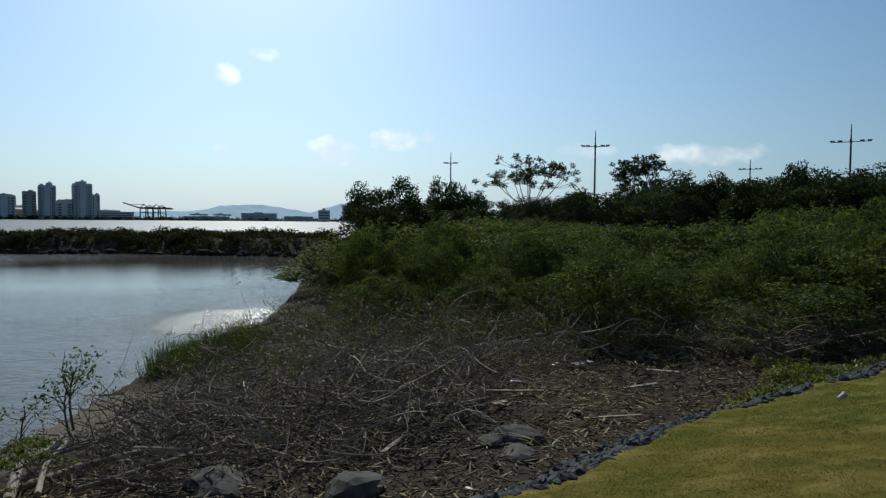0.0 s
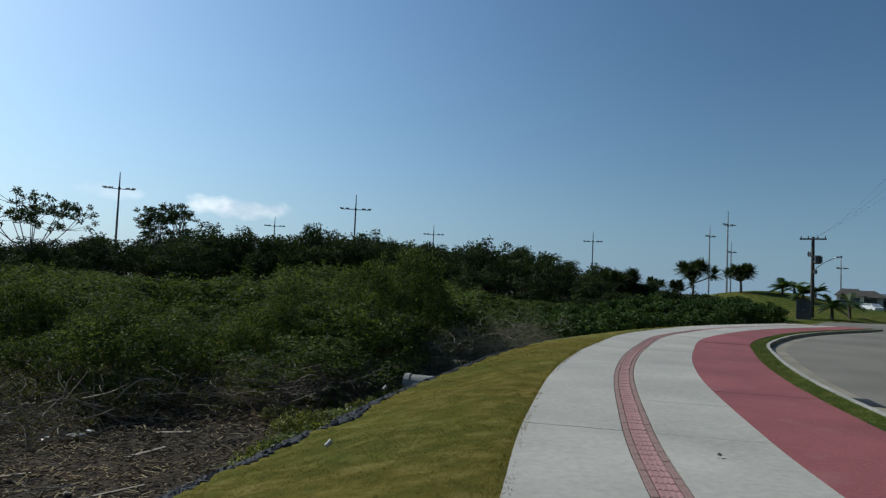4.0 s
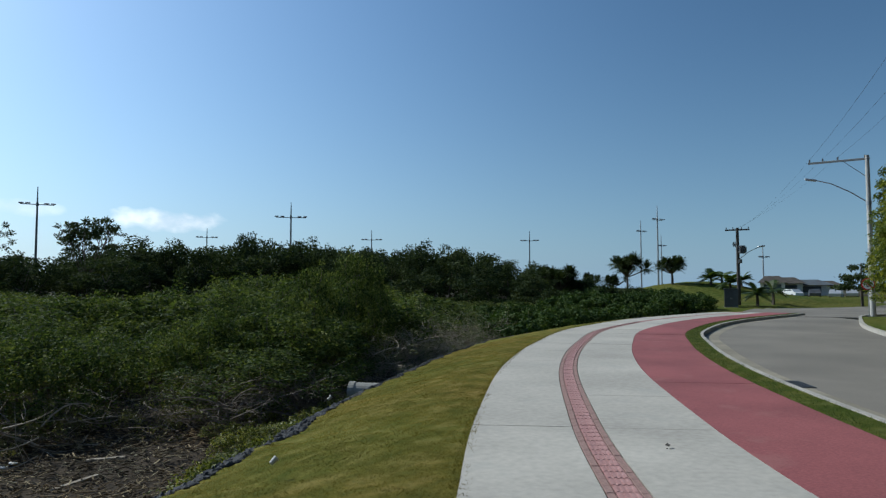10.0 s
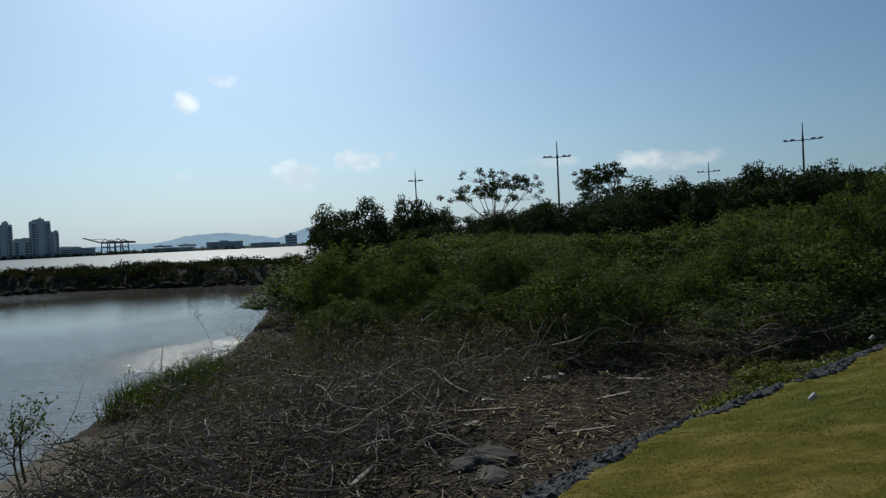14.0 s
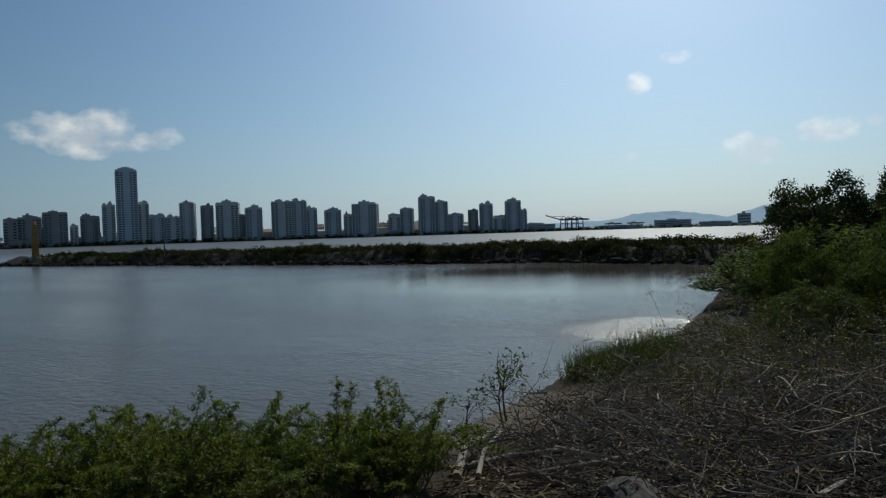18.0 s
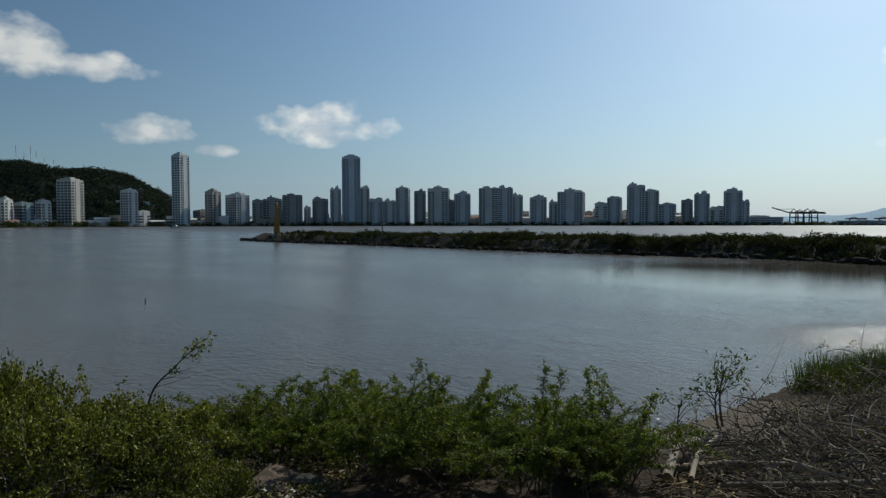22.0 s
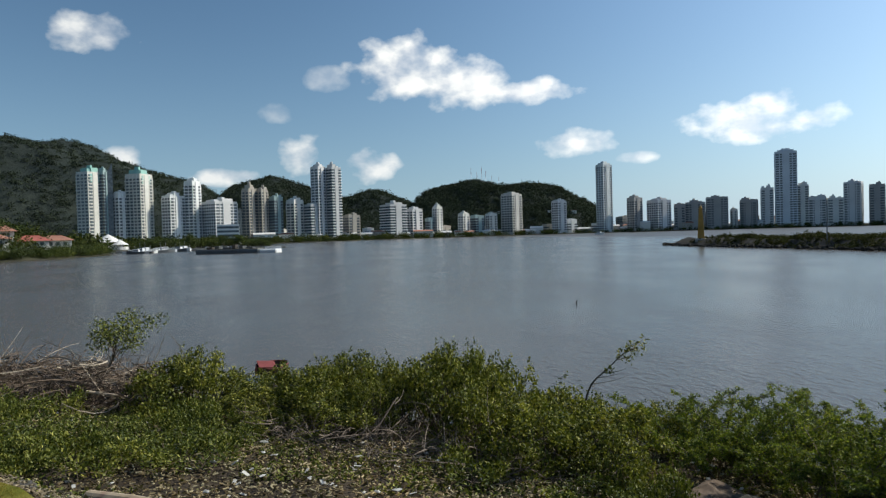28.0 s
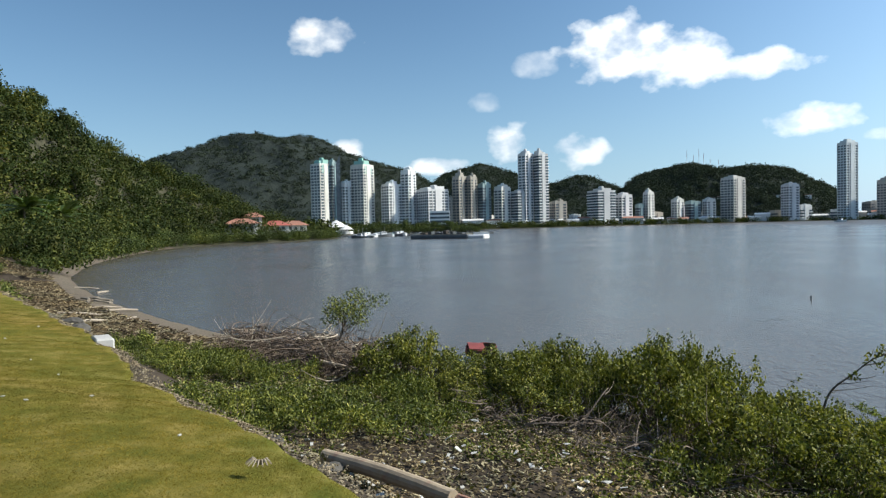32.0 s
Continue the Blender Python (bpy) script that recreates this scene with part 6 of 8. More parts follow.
for k in range(14):
    f = RNG.uniform(0.1, 0.95)
    bx, by = -15 - 24 * f + RNG.uniform(-1, 1), -11.2 - 25.5 * f + RNG.uniform(-1.2, 0.8)
    a = RNG.uniform(0, 6.28)
    log([(bx, by, 0.06), (bx + 0.7 * math.cos(a), by + 0.7 * math.sin(a), 0.12), (bx + 1.5 * math.cos(a + 0.2), by + 1.5 * math.sin(a + 0.2), 0.08)], RNG.uniform(0.03, 0.08), "driftwood log on the littered beach")
# the long log that edges the lawn
V, F = capped([(-6.56, -3.15, -0.78), (-6.3, -2.66, -0.755), (-6.1, -2.3, -0.745), (-5.86, -1.88, -0.74), (-5.66, -1.55, -0.74)], [0.07, 0.076, 0.078, 0.074, 0.07], 14)
tagged(part("log", (V, F), LOG_PALE, None), "smooth pale log lying along the gravel below the lawn", "log", "drift logs")
V, F = capped([(-5.63, -1.5, -0.745), (-5.5, -1.28, -0.75), (-5.36, -1.02, -0.75)], [0.062, 0.07, 0.05], 9)
tagged(part("log", (V + 0.008 * RNG.normal(size=V.shape), F), LOG_BROKEN, None), "crumbling red-brown piece of a rotten log beside the lawn", "log", "drift logs")


def litter(x, y, s, seed, label="crumpled white scrap of plastic", kind="litter", flat=0.35, lift=0.10):
    rng = np.random.default_rng(seed)
    bm = bmesh.new()
    bmesh.ops.create_icosphere(bm, subdivisions=1, radius=s)
    for v in bm.verts:
        v.co = Vector(np.array(v.co) * np.array([1.4, 0.8, flat]) * (1 + 0.25 * rng.normal(size=3)))
    tagged(part("litter", bm, LITTER, None, at=placed(x, y, ground_at(x, y) + lift, 1, turn=seed)), label, kind, "shore litter")


for i, (x, y, s) in enumerate(((2.72, 13.1, 0.13), (2.2, 12.9, 0.08), (2.95, 13.2, 0.07), (1.25, 11.5, 0.07), (-10.2, -2.3, 0.09), (-7.4, -0.3, 0.06), (-7.95, -1.3, 0.05), (-7.65, -2.4, 0.05), (-8.8, -0.8, 0.05), (-7.2, 2.4, 0.07), (-7.4, -0.5, 0.05), (-8.7, -2.6, 0.06), (-8.2, -1.9, 0.05), (-9.2, -2.1, 0.05), (-0.35, 6.4, 0.06), (0.3, 6.9, 0.05), (-14.8, -8.9, 0.1), (-16.5, -9.6, 0.12), (-11.2, -5.6, 0.06), (-10.0, -5.0, 0.05), (-6.3, 9.7, 0.07), (-6.9, 10.2, 0.06))):
    litter(x, y, s * (0.75 if i > 3 else 1.0), i, flat=0.2 + 0.06 * (i % 4))


def cup(x, y, z, s=1.0):
    """A white plastic cup lying on the grass."""
    ob = thing("plastic_cup", "white plastic cup lying on the lawn", "cup", Matrix.Translation((x, y, z)) @ Euler((0.3, 0.9, 0.4)).to_matrix().to_4x4(), "lawn litter")
    part("cup_body", tube([(0, 0, 0), (0, 0, 0.002), (0, 0, 0.1 * s)], np.array([0.001, 0.03, 0.04]) * s, 12), LITTER, ob)
    part("rim", tube([(0, 0, 0.098 * s), (0, 0, 0.104 * s)], np.array([0.044, 0.044]) * s, 12), LITTER, ob)


cup(3.62, 6.03, 0.0, 0.75)
cup(7.19, 10.3, -0.3, 0.8)
cup(0.9, 5.3, -0.2, 0.5)

for k in range(16):
    q = lawn_point(np.array([0.40 + 0.012 * k * RNG.uniform(0.5, 1.1)]), np.array([RNG.uniform(0.15, 0.8)]))[0]
    bm = bmesh.new()
    bmesh.ops.create_icosphere(bm, subdivisions=1, radius=RNG.uniform(0.012, 0.024))
    for v in bm.verts:
        v.co = Vector(np.array(v.co) * np.array([1.3, 0.9, 0.4]) * (1 + 0.2 * RNG.normal(size=3)))
    tagged(part("litter", bm, LITTER, None, at=placed(*q[:2], q[2] + 0.012, 1, turn=k)), "tiny white scrap lying on the grass", "litter", "lawn litter")

# concrete culvert under the lawn, and a block of a headwall
pipe = thing("culvert_pipe", "grey concrete drain pipe ending above the shore", "pipe", placed(9.52, 12.78, -0.66, 1, turn=radians(-58)))
ring_o, ring_i = 0.2, 0.16
V1, F1 = tube([(0, 0, 0), (2.2, 0, 0)], [ring_o, ring_o], 20)
V2, F2 = tube([(2.2, 0, 0), (0, 0, 0)], [ring_i, ring_i], 20)
part("barrel", (V1, F1), PIPE, pipe)
part("bore", (V2, F2), DARK_STEEL, pipe)
V3, F3 = tube([(-0.02, 0, 0), (0.12, 0, 0)], [ring_o + 0.02, ring_o + 0.02], 20)
a = np.arange(20)
VV = np.vstack([V3[:20], (V3[:20] - np.array([-0.02, 0, 0])) * (ring_i / (ring_o + 0.02)) + np.array([-0.02, 0, 0])])
part("collar", joined([(V3, F3), (VV, np.stack([a, (a + 1) % 20, 20 + (a + 1) % 20, 20 + a], -1))]), PIPE, pipe)
tagged(part("headwall_block", boxed(-0.32, 0.32, -0.16, 0.16, -0.3, 0.3, bevel=0.03), POLE_CONCRETE, None, at=placed(-10.6, -9.45, -0.62, 1, turn=radians(48))), "whitewashed concrete block at the lawn's edge", "block")

# a curled dry leaf on the lawn, a leaf on the path
curl = thing("dry_palm_leaf", "curled dry brown leaf lying on the lawn", "leaf", (-4.56, -2.74, -0.13))
for k in range(9):
    e = k * 0.34 - 1.4
    part("leaf_rib", tube([(0, 0, 0.0), (0.06 * math.cos(e), 0.06 * math.sin(e), 0.05), (0.11 * math.cos(e), 0.11 * math.sin(e), 0.015)], [0.012, 0.004], 4), DRIFTWOOD, curl)
V, F = leaf_cloud(np.random.default_rng(4), [(0, 0, 0)], np.array([[0.02, 0.02, 0.006]]), 3, 0.09, 0.05, 0.0, 0.1)
tagged(part("fallen_leaf", (V, F), DARK_WOOD, None, at=(6.62, 3.47, PATH_Z + 0.012)), "dark curled leaf on the concrete path", "leaf")

# small upturned red boat among the shrubs
boat = thing("rowing_boat", "small red wooden boat drawn up behind the shrubs", "boat", Matrix.LocRotScale((-17.2, -3.6, -1.8), Euler((0.2, 0.1, radians(112))), (0.3, 0.5, 0.5)))
n, hw = 14, 0.55
sec = []
for i in range(n):
    t = i / (n - 1)
    w = hw * math.sin(min(1, t * 1.35 + 0.25) * math.pi / 2) * (1 - 0.85 * max(0, t - 0.6) ** 1.6 / 0.4 ** 1.6 * 0.9)
    zt = 0.42 + 0.22 * t * t
    sec.append([(t * 2.6 - 1.3, w * s, z) for s, z in ((-1, zt), (-0.85, 0.2), (-0.45, 0.03), (0, 0), (0.45, 0.03), (0.85, 0.2), (1, zt))])
HV = np.array(sec).reshape(-1, 3)
i, j = np.meshgrid(np.arange(n - 1), np.arange(6), indexing="ij")
HF = np.stack([i * 7 + j, (i + 1) * 7 + j, (i + 1) * 7 + j + 1, i * 7 + j + 1], -1).reshape(-1, 4)
hull = mesh_np("hull", HV, HF, HULL_DARK)
h_ob = part("hull", hull, HULL_DARK, boat, "dark weathered planking")
part("foredeck", boxed(-1.2, 0.25, -0.46, 0.46, 0.47, 0.53, bevel=0.015), HULL_RED, boat, "faded red foredeck")
md = h_ob.modifiers.new("thick", "SOLIDIFY")
md.thickness = 0.03
for s in (-1, 1):
    part("gunwale", tube(np.array([q[0 if s < 0 else 6] for q in sec]), [0.028, 0.028], 6), HULL_RED, boat)
part("transom", boxed(-1.32, -1.28, -0.22, 0.22, 0.02, 0.43, bevel=0.006), HULL_RED, boat)
for x in (-0.5, 0.4):
    part("thwart", boxed(x - 0.1, x + 0.1, -0.5, 0.5, 0.27, 0.3, bevel=0.005), DRIFTWOOD, boat)


# ---------------------------------------------------------------- path furniture
def tactile_strip():
    """Ribbed tactile tiles between two rows of small pavers, set in the concrete."""
    ob = thing("tactile_strip", "pink ribbed tactile tiles between rows of brown pavers", "tactile paving", kind="structure")
    part("bed", strip(offset(TACTILE_LINE, 0.002), offset(TACTILE_LINE, 0.358), PATH_Z - 0.02, PATH_Z - 0.02, 0.15), GUTTER, ob)
    mid = offset(TACTILE_LINE, 0.18)
    d = np.concatenate([[0], np.cumsum(np.linalg.norm(np.diff(mid, axis=0), axis=1))])
    bm = bmesh.new()
    box(bm, -0.093, 0.093, -0.093, 0.093, -0.02, 0.0)
    for k in range(4):
        y = -0.072 + k * 0.048
        box(bm, -0.086, 0.086, y - 0.012, y + 0.012, 0.0, 0.005)
    tile = bpy.data.meshes.new("tile")
    bm.to_mesh(tile)
    bm.free()
    tile.materials.append(TACTILE)
    bm = boxed(-0.097, 0.097, -0.034, 0.034, -0.02, 0.0, bevel=0.004)
    brick = bpy.data.meshes.new("paver")
    bm.to_mesh(brick)
    bm.free()
    brick.materials.append(PAVER)
    rest_t, rest_p = [], []
    start = d[np.argmin(np.hypot(mid[:, 0] + 4.5, mid[:, 1] + 8.6))]
    rr = np.random.default_rng(5)
    tv = np.array([v.co[:] for v in tile.vertices])
    tf = np.array([p.vertices[:] for p in tile.polygons])
    for i in range(int((d[-1] - start) / 0.2)):
        s = start + i * 0.2 + 0.1
        x, y = np.interp(s, d, mid[:, 0]), np.interp(s, d, mid[:, 1])
        x2, y2 = np.interp(s + 0.1, d, mid[:, 0]), np.interp(s + 0.1, d, mid[:, 1])
        a = math.atan2(y2 - y, x2 - x)
        if 20 < i < 215:
            part("tile", tile, TACTILE, ob, at=placed(x, y, PATH_Z + 0.001 + rr.uniform(-0.002, 0.003), 1, turn=a))
            for o in (-0.137, 0.137):
                part("paver", brick, PAVER, ob, at=placed(x + o * math.sin(a), y - o * math.cos(a), PATH_Z + rr.uniform(-0.003, 0.003), 1, turn=a))
        else:
            M = placed(x, y, PATH_Z, 1, turn=a)
            for W, o, store in ((0.19, 0.0, rest_t), (0.066, -0.137, rest_p), (0.066, 0.137, rest_p)):
                c = np.array([[-0.096, -W / 2], [0.096, -W / 2], [0.096, W / 2], [-0.096, W / 2]])
                q = [M @ Vector((u, v + o, 0.0)) for u, v in c] + [M @ Vector((u, v + o, -0.02)) for u, v in c]
                store.append((np.array([p[:] for p in q]), np.array([[0, 1, 2, 3], [0, 4, 5, 1], [1, 5, 6, 2], [2, 6, 7, 3], [3, 7, 4, 0]])))
    for nm, store, m in (("far_tiles", rest_t, TACTILE), ("far_pavers", rest_p, PAVER)):
        tagged(part(nm, joined(store), m, ob), kind="stuff")


def panels(name, a, b, z, mat, label, category, step, piece, gap=0.012, thick=0.2, lo=-8.0):
    """A paved strip cast in panels with open joints."""
    ob = thing(name, label, category, kind="structure")
    A, B = offset(TACTILE_LINE, a), offset(TACTILE_LINE, b)
    d = np.concatenate([[0], np.cumsum(np.linalg.norm(np.diff(TACTILE_LINE, axis=0), axis=1))])
    s0 = d[np.argmin(np.hypot(TACTILE_LINE[:, 0] - lo, TACTILE_LINE[:, 1] - lo * 1.4))]
    rr = np.random.default_rng(int(a * 100) + 900)
    part("bed", strip(A, B, z - 0.03, z - 0.03, thick), mat, ob)
    s = s0
    while s < d[-1] - step:
        t = np.linspace(s + gap / 2, s + step - gap / 2, 5)
        P = np.column_stack([np.interp(t, d, A[:, 0]), np.interp(t, d, A[:, 1])])
        Q = np.column_stack([np.interp(t, d, B[:, 0]), np.interp(t, d, B[:, 1])])
        dz = rr.uniform(-0.003, 0.003)
        part(piece, strip(P, Q, z + dz, z + dz, 0.06), mat, ob)
        s += step
    return ob


tactile_strip()
panels("footpath", -1.16, -0.004, PATH_Z, CONCRETE, "pale grey concrete footpath cast in panels", "footpath", 2.4, "slab", 0.003)
panels("footpath", 0.364, 1.62, PATH_Z, CONCRETE, "pale grey concrete footpath beside the cycle lane", "footpath", 2.4, "slab", 0.0035)
panels("cycleway", 1.624, 3.25, PATH_Z, RED_PAINT, "red-painted concrete cycle lane with worn patches", "cycleway", 6.4, "slab", 0.002)
panels("kerb", 3.744, 3.85, 0.085, KERBSTONE, "low concrete kerb along the road", "kerb", 1.0, "kerb_stone", 0.012)


def far_kerb_stones():
    ob = thing("far_kerb", "whitewashed concrete kerb at the hill side", "kerb", kind="structure")
    d = np.concatenate([[0], np.cumsum(np.linalg.norm(np.diff(FAR_KERB, axis=0), axis=1))])
    B = offset(FAR_KERB, 0.15)
    s = d[np.argmin(np.abs(FAR_KERB[:, 0] - 6))]
    while s < d[-1] - 1:
        t = np.linspace(s + 0.006, s + 0.994, 4)
        P = np.column_stack([np.interp(t, d, FAR_KERB[:, 0]), np.interp(t, d, FAR_KERB[:, 1])])
        Q = np.column_stack([np.interp(t, d, B[:, 0]), np.interp(t, d, B[:, 1])])
        part("kerb_stone", strip(P, Q, 0.09, 0.09, 0.25), KERBSTONE, ob)
        s += 1.0


far_kerb_stones()

grate = thing("storm_drain", "iron storm drain grate in the gutter", "drain", placed(13.3, 4.5, -0.05, 1, turn=radians(37)))
for k in range(9):
    part("bar", boxed(-0.4 + k * 0.1 - 0.02, -0.4 + k * 0.1 + 0.02, -0.22, 0.22, -0.01, 0.012, bevel=0.003), DARK_STEEL, grate)
part("grate_frame", boxed(-0.5, 0.5, -0.3, 0.3, -0.03, -0.006, bevel=0.004), GUTTER, grate)


# ---------------------------------------------------------------- masts, poles and signs
def floodlight(parent, x, y, z, turn=0.0, w=0.7):
    bm = bmesh.new()
    box(bm, -w / 2, w / 2, -0.22, 0.22, -0.06, 0.06, 0.02)
    lamp = part("floodlight", bm, DARK_STEEL, parent, at=Matrix.Translation((x, y, z)) @ Euler((0.35, 0, turn)).to_matrix().to_4x4())
    part("lens", boxed(-w / 2 + 0.05, w / 2 - 0.05, -0.18, 0.18, -0.075, -0.062), GLASS, lamp)


def mast(az, d, top, bar, half, label="tall steel floodlight mast with a cross arm", mat=None, group="floodlight masts", turn=None, lamps=4):
    x, y = at(az, d)
    ob = thing("floodlight_mast", label, "mast", placed(x, y, -0.2, 1, turn=radians(az if turn is None else turn)), group)
    m = mat or DARK_STEEL
    part("pole", tube([(0, 0, 0), (0, 0, bar), (0, 0, top + 0.2)], np.array([0.22, 0.14, 0.06]), 8), m, ob)
    part("collar", tube([(0, 0, bar - 0.15), (0, 0, bar + 0.35)], [0.2, 0.2], 8), m, ob)
    part("cross_arm", boxed(-half, half, -0.06, 0.06, bar, bar + 0.12, bevel=0.02), m, ob)
    for s in (-1, 1):
        for k in range(lamps // 2):
            floodlight(ob, s * half * (0.55 + 0.38 * k), -0.3, bar + 0.22)


def height_at(el, d):
    return 1.64 + d * math.tan(radians(el))


for az, d, et, eb, hf in ((-0.6, 158, 5.79, 4.88, 1.6), (-12.7, 121, 7.5, 6.26, 2.3), (-24.55, 186, 4.9, 4.18, 2.6), (-31.2, 127, 7.2, 6.0, 2.8), (-37.93, 186, 4.95, 4.17, 2.7), (-51.42, 188, 4.87, 4.06, 2.4)):
    mast(az, d, height_at(et, d), height_at(eb, d), hf)
for az, d, et, eb in ((-60.54, 165, 5.54, 4.68), (-61.86, 137, 6.68, 5.6), (-62.13, 190, 4.28, 3.45), (-69.6, 170, 3.3, 2.4)):
    mast(az, d, height_at(et, d), height_at(eb, d), 1.6, "slim white floodlight mast beyond the lawn", STEEL, "park masts", az + 55)


def insulator(parent, x, y, z):
    part("insulator", capped([(x, y, z), (x, y, z + 0.06), (x, y, z + 0.1), (x, y, z + 0.18)], [0.02, 0.06, 0.035, 0.05], 8), DARK_STEEL, parent)


def lamp_pole():
    """The concrete pole by the bend, with wire arm and street lamp."""
    ob = thing("utility_pole", "slim round concrete utility pole with a street lamp", "utility pole", (45.7, 10.9, 0.0))
    b = bearing(13.2)
    ux, uy = b.x, b.y
    part("pole", tube([(0, 0, -0.2), (0, 0, 9.55)], [0.17, 0.11], 14), POLE_CONCRETE, ob)
    part("cross_arm", boxed(-0.15, 3.1, -0.05, 0.05, 9.28, 9.4, bevel=0.01), POLE_CONCRETE, ob, at=placed(0, 0, 0, 1, turn=math.atan2(uy, ux)))
    part("arm_brace", tube([(0, 0, 8.2), (ux * 1.2, uy * 1.2, 9.28)], [0.02, 0.02], 5), STEEL, ob)
    for s in (0.1, 1.5, 2.3, 3.0):
        insulator(ob, ux * s, uy * s, 9.4)
    lamp = part("lamp_arm", tube([(0, 0, 6.7), (ux * 0.9, uy * 0.9, 7.4), (ux * 1.9, uy * 1.9, 8.0), (ux * 2.8, uy * 2.8, 8.3)], [0.035, 0.03], 7), STEEL, ob)
    head = boxed(-0.35, 0.3, -0.13, 0.13, -0.07, 0.06, bevel=0.04)
    part("lamp_head", head, STEEL, lamp, at=Matrix.Translation((ux * 3.0, uy * 3.0, 8.33)) @ Euler((0, -0.2, math.atan2(uy, ux))).to_matrix().to_4x4())
    part("clamp", tube([(0, 0, 6.6), (0, 0, 6.8)], [0.16, 0.16], 12), STEEL, ob)
    part("clamp", tube([(0, 0, 3.9), (0, 0, 4.0)], [0.165, 0.165], 12), STEEL, ob)
    for k, s in enumerate((1.5, 2.3, 3.0)):
        a = np.array([45.7 + ux * s, 10.9 + uy * s, 9.58])
        e = np.array([-2.0 - 0.7 * k, -8.4 + 0.9 * k, 9.8])
        t = np.linspace(0, 1, 40)[:, None]
        ln = a * (1 - t) + e * t - np.array([0, 0, 0.7]) * (4 * t * (1 - t))
        tagged(part("power_cable", tube(ln, [0.006, 0.006], 4), DARK_STEEL, None), "thin dark power cable strung over the road", "cable", "power cables")
        e2 = np.array([60.0 + 0.35 * k, 24.6, 6.9])
        ln = a * (1 - t) + e2 * t - np.array([0, 0, 0.35]) * (4 * t * (1 - t))
        tagged(part("power_cable", tube(ln, [0.005, 0.005], 4), DARK_STEEL, None), "thin dark power cable to the transformer pole", "cable", "power cables")


lamp_pole()


def transformer_pole():
    ob = thing("transformer_pole", "dark utility pole with transformer and street lamp", "utility pole", (60.1, 24.5, 0.0))
    turn = math.atan2(*reversed(bearing(22.0).xy[:]))
    part("pole", tube([(0, 0, -0.2), (0, 0, 7.0)], [0.17, 0.12], 10), DARK_WOOD, ob)
    part("cross_arm", boxed(-1.0, 1.0, -0.06, 0.06, 6.75, 6.87, bevel=0.01), DARK_WOOD, ob, at=placed(0, 0, 0, 1, turn=turn))
    for s in (-0.9, -0.35, 0.35, 0.9):
        insulator(ob, math.cos(turn) * s, math.sin(turn) * s, 6.87)
    tr = part("transformer", capped([(0, -0.38, 4.7), (0, -0.38, 4.75), (0, -0.38, 5.35), (0, -0.38, 5.4)], [0.26, 0.3, 0.3, 0.24], 14), DARK_STEEL, ob)
    for k in range(6):
        a = k * 1.047
        part("cooling_fin", boxed(0.29, 0.37, -0.02, 0.02, 4.82, 5.28), DARK_STEEL, tr, at=placed(0, -0.38, 0, 1, turn=a))
    for s in (-0.35, 0.0, 0.35):
        part("fuse_cutout", capped([(s, 0.2, 5.3), (s, 0.24, 5.55), (s, 0.22, 5.75)], [0.05, 0.07, 0.04], 7), DARK_STEEL, ob)
    part("meter_box", boxed(-0.2, 0.2, -0.3, -0.1, 3.85, 4.2, bevel=0.02), DARK_STEEL, ob)
    d = Vector((0.9, -0.43, 0)).normalized()
    arm = part("lamp_arm", tube([(0, 0, 4.1), (d.x * 1.2, d.y * 1.2, 4.9), (d.x * 2.4, d.y * 2.4, 5.35)], [0.035, 0.03], 7), STEEL, ob)
    part("lamp_head", boxed(-0.35, 0.35, -0.13, 0.13, -0.07, 0.06, bevel=0.04), STEEL, arm, at=Matrix.Translation((d.x * 2.6, d.y * 2.6, 5.4)) @ Euler((0, -0.15, math.atan2(d.y, d.x))).to_matrix().to_4x4())


transformer_pole()
cab = thing("utility_cabinet", "dark grey utility cabinet on the lawn beside the pole", "cabinet", placed(58.2, 24.4, 0, 1, turn=radians(-67)))
part("body", boxed(-0.55, 0.55, -0.4, 0.4, 0, 1.55, bevel=0.02), CABINET, cab)
part("roof", boxed(-0.62, 0.62, -0.47, 0.47, 1.55, 1.62, bevel=0.015), CABINET, cab)
for s in (-1, 1):
    dr = part("cabinet_door", boxed(s * 0.27 - 0.25, s * 0.27 + 0.25, -0.425, -0.402, 0.1, 1.48, bevel=0.005), DARK_STEEL, cab)
    part("handle", boxed(s * 0.05 - 0.015, s * 0.05 + 0.015, -0.45, -0.426, 0.7, 0.85), STEEL, dr)
part("plinth", boxed(-0.6, 0.6, -0.45, 0.45, -0.1, 0.05, bevel=0.01), KERBSTONE, cab)


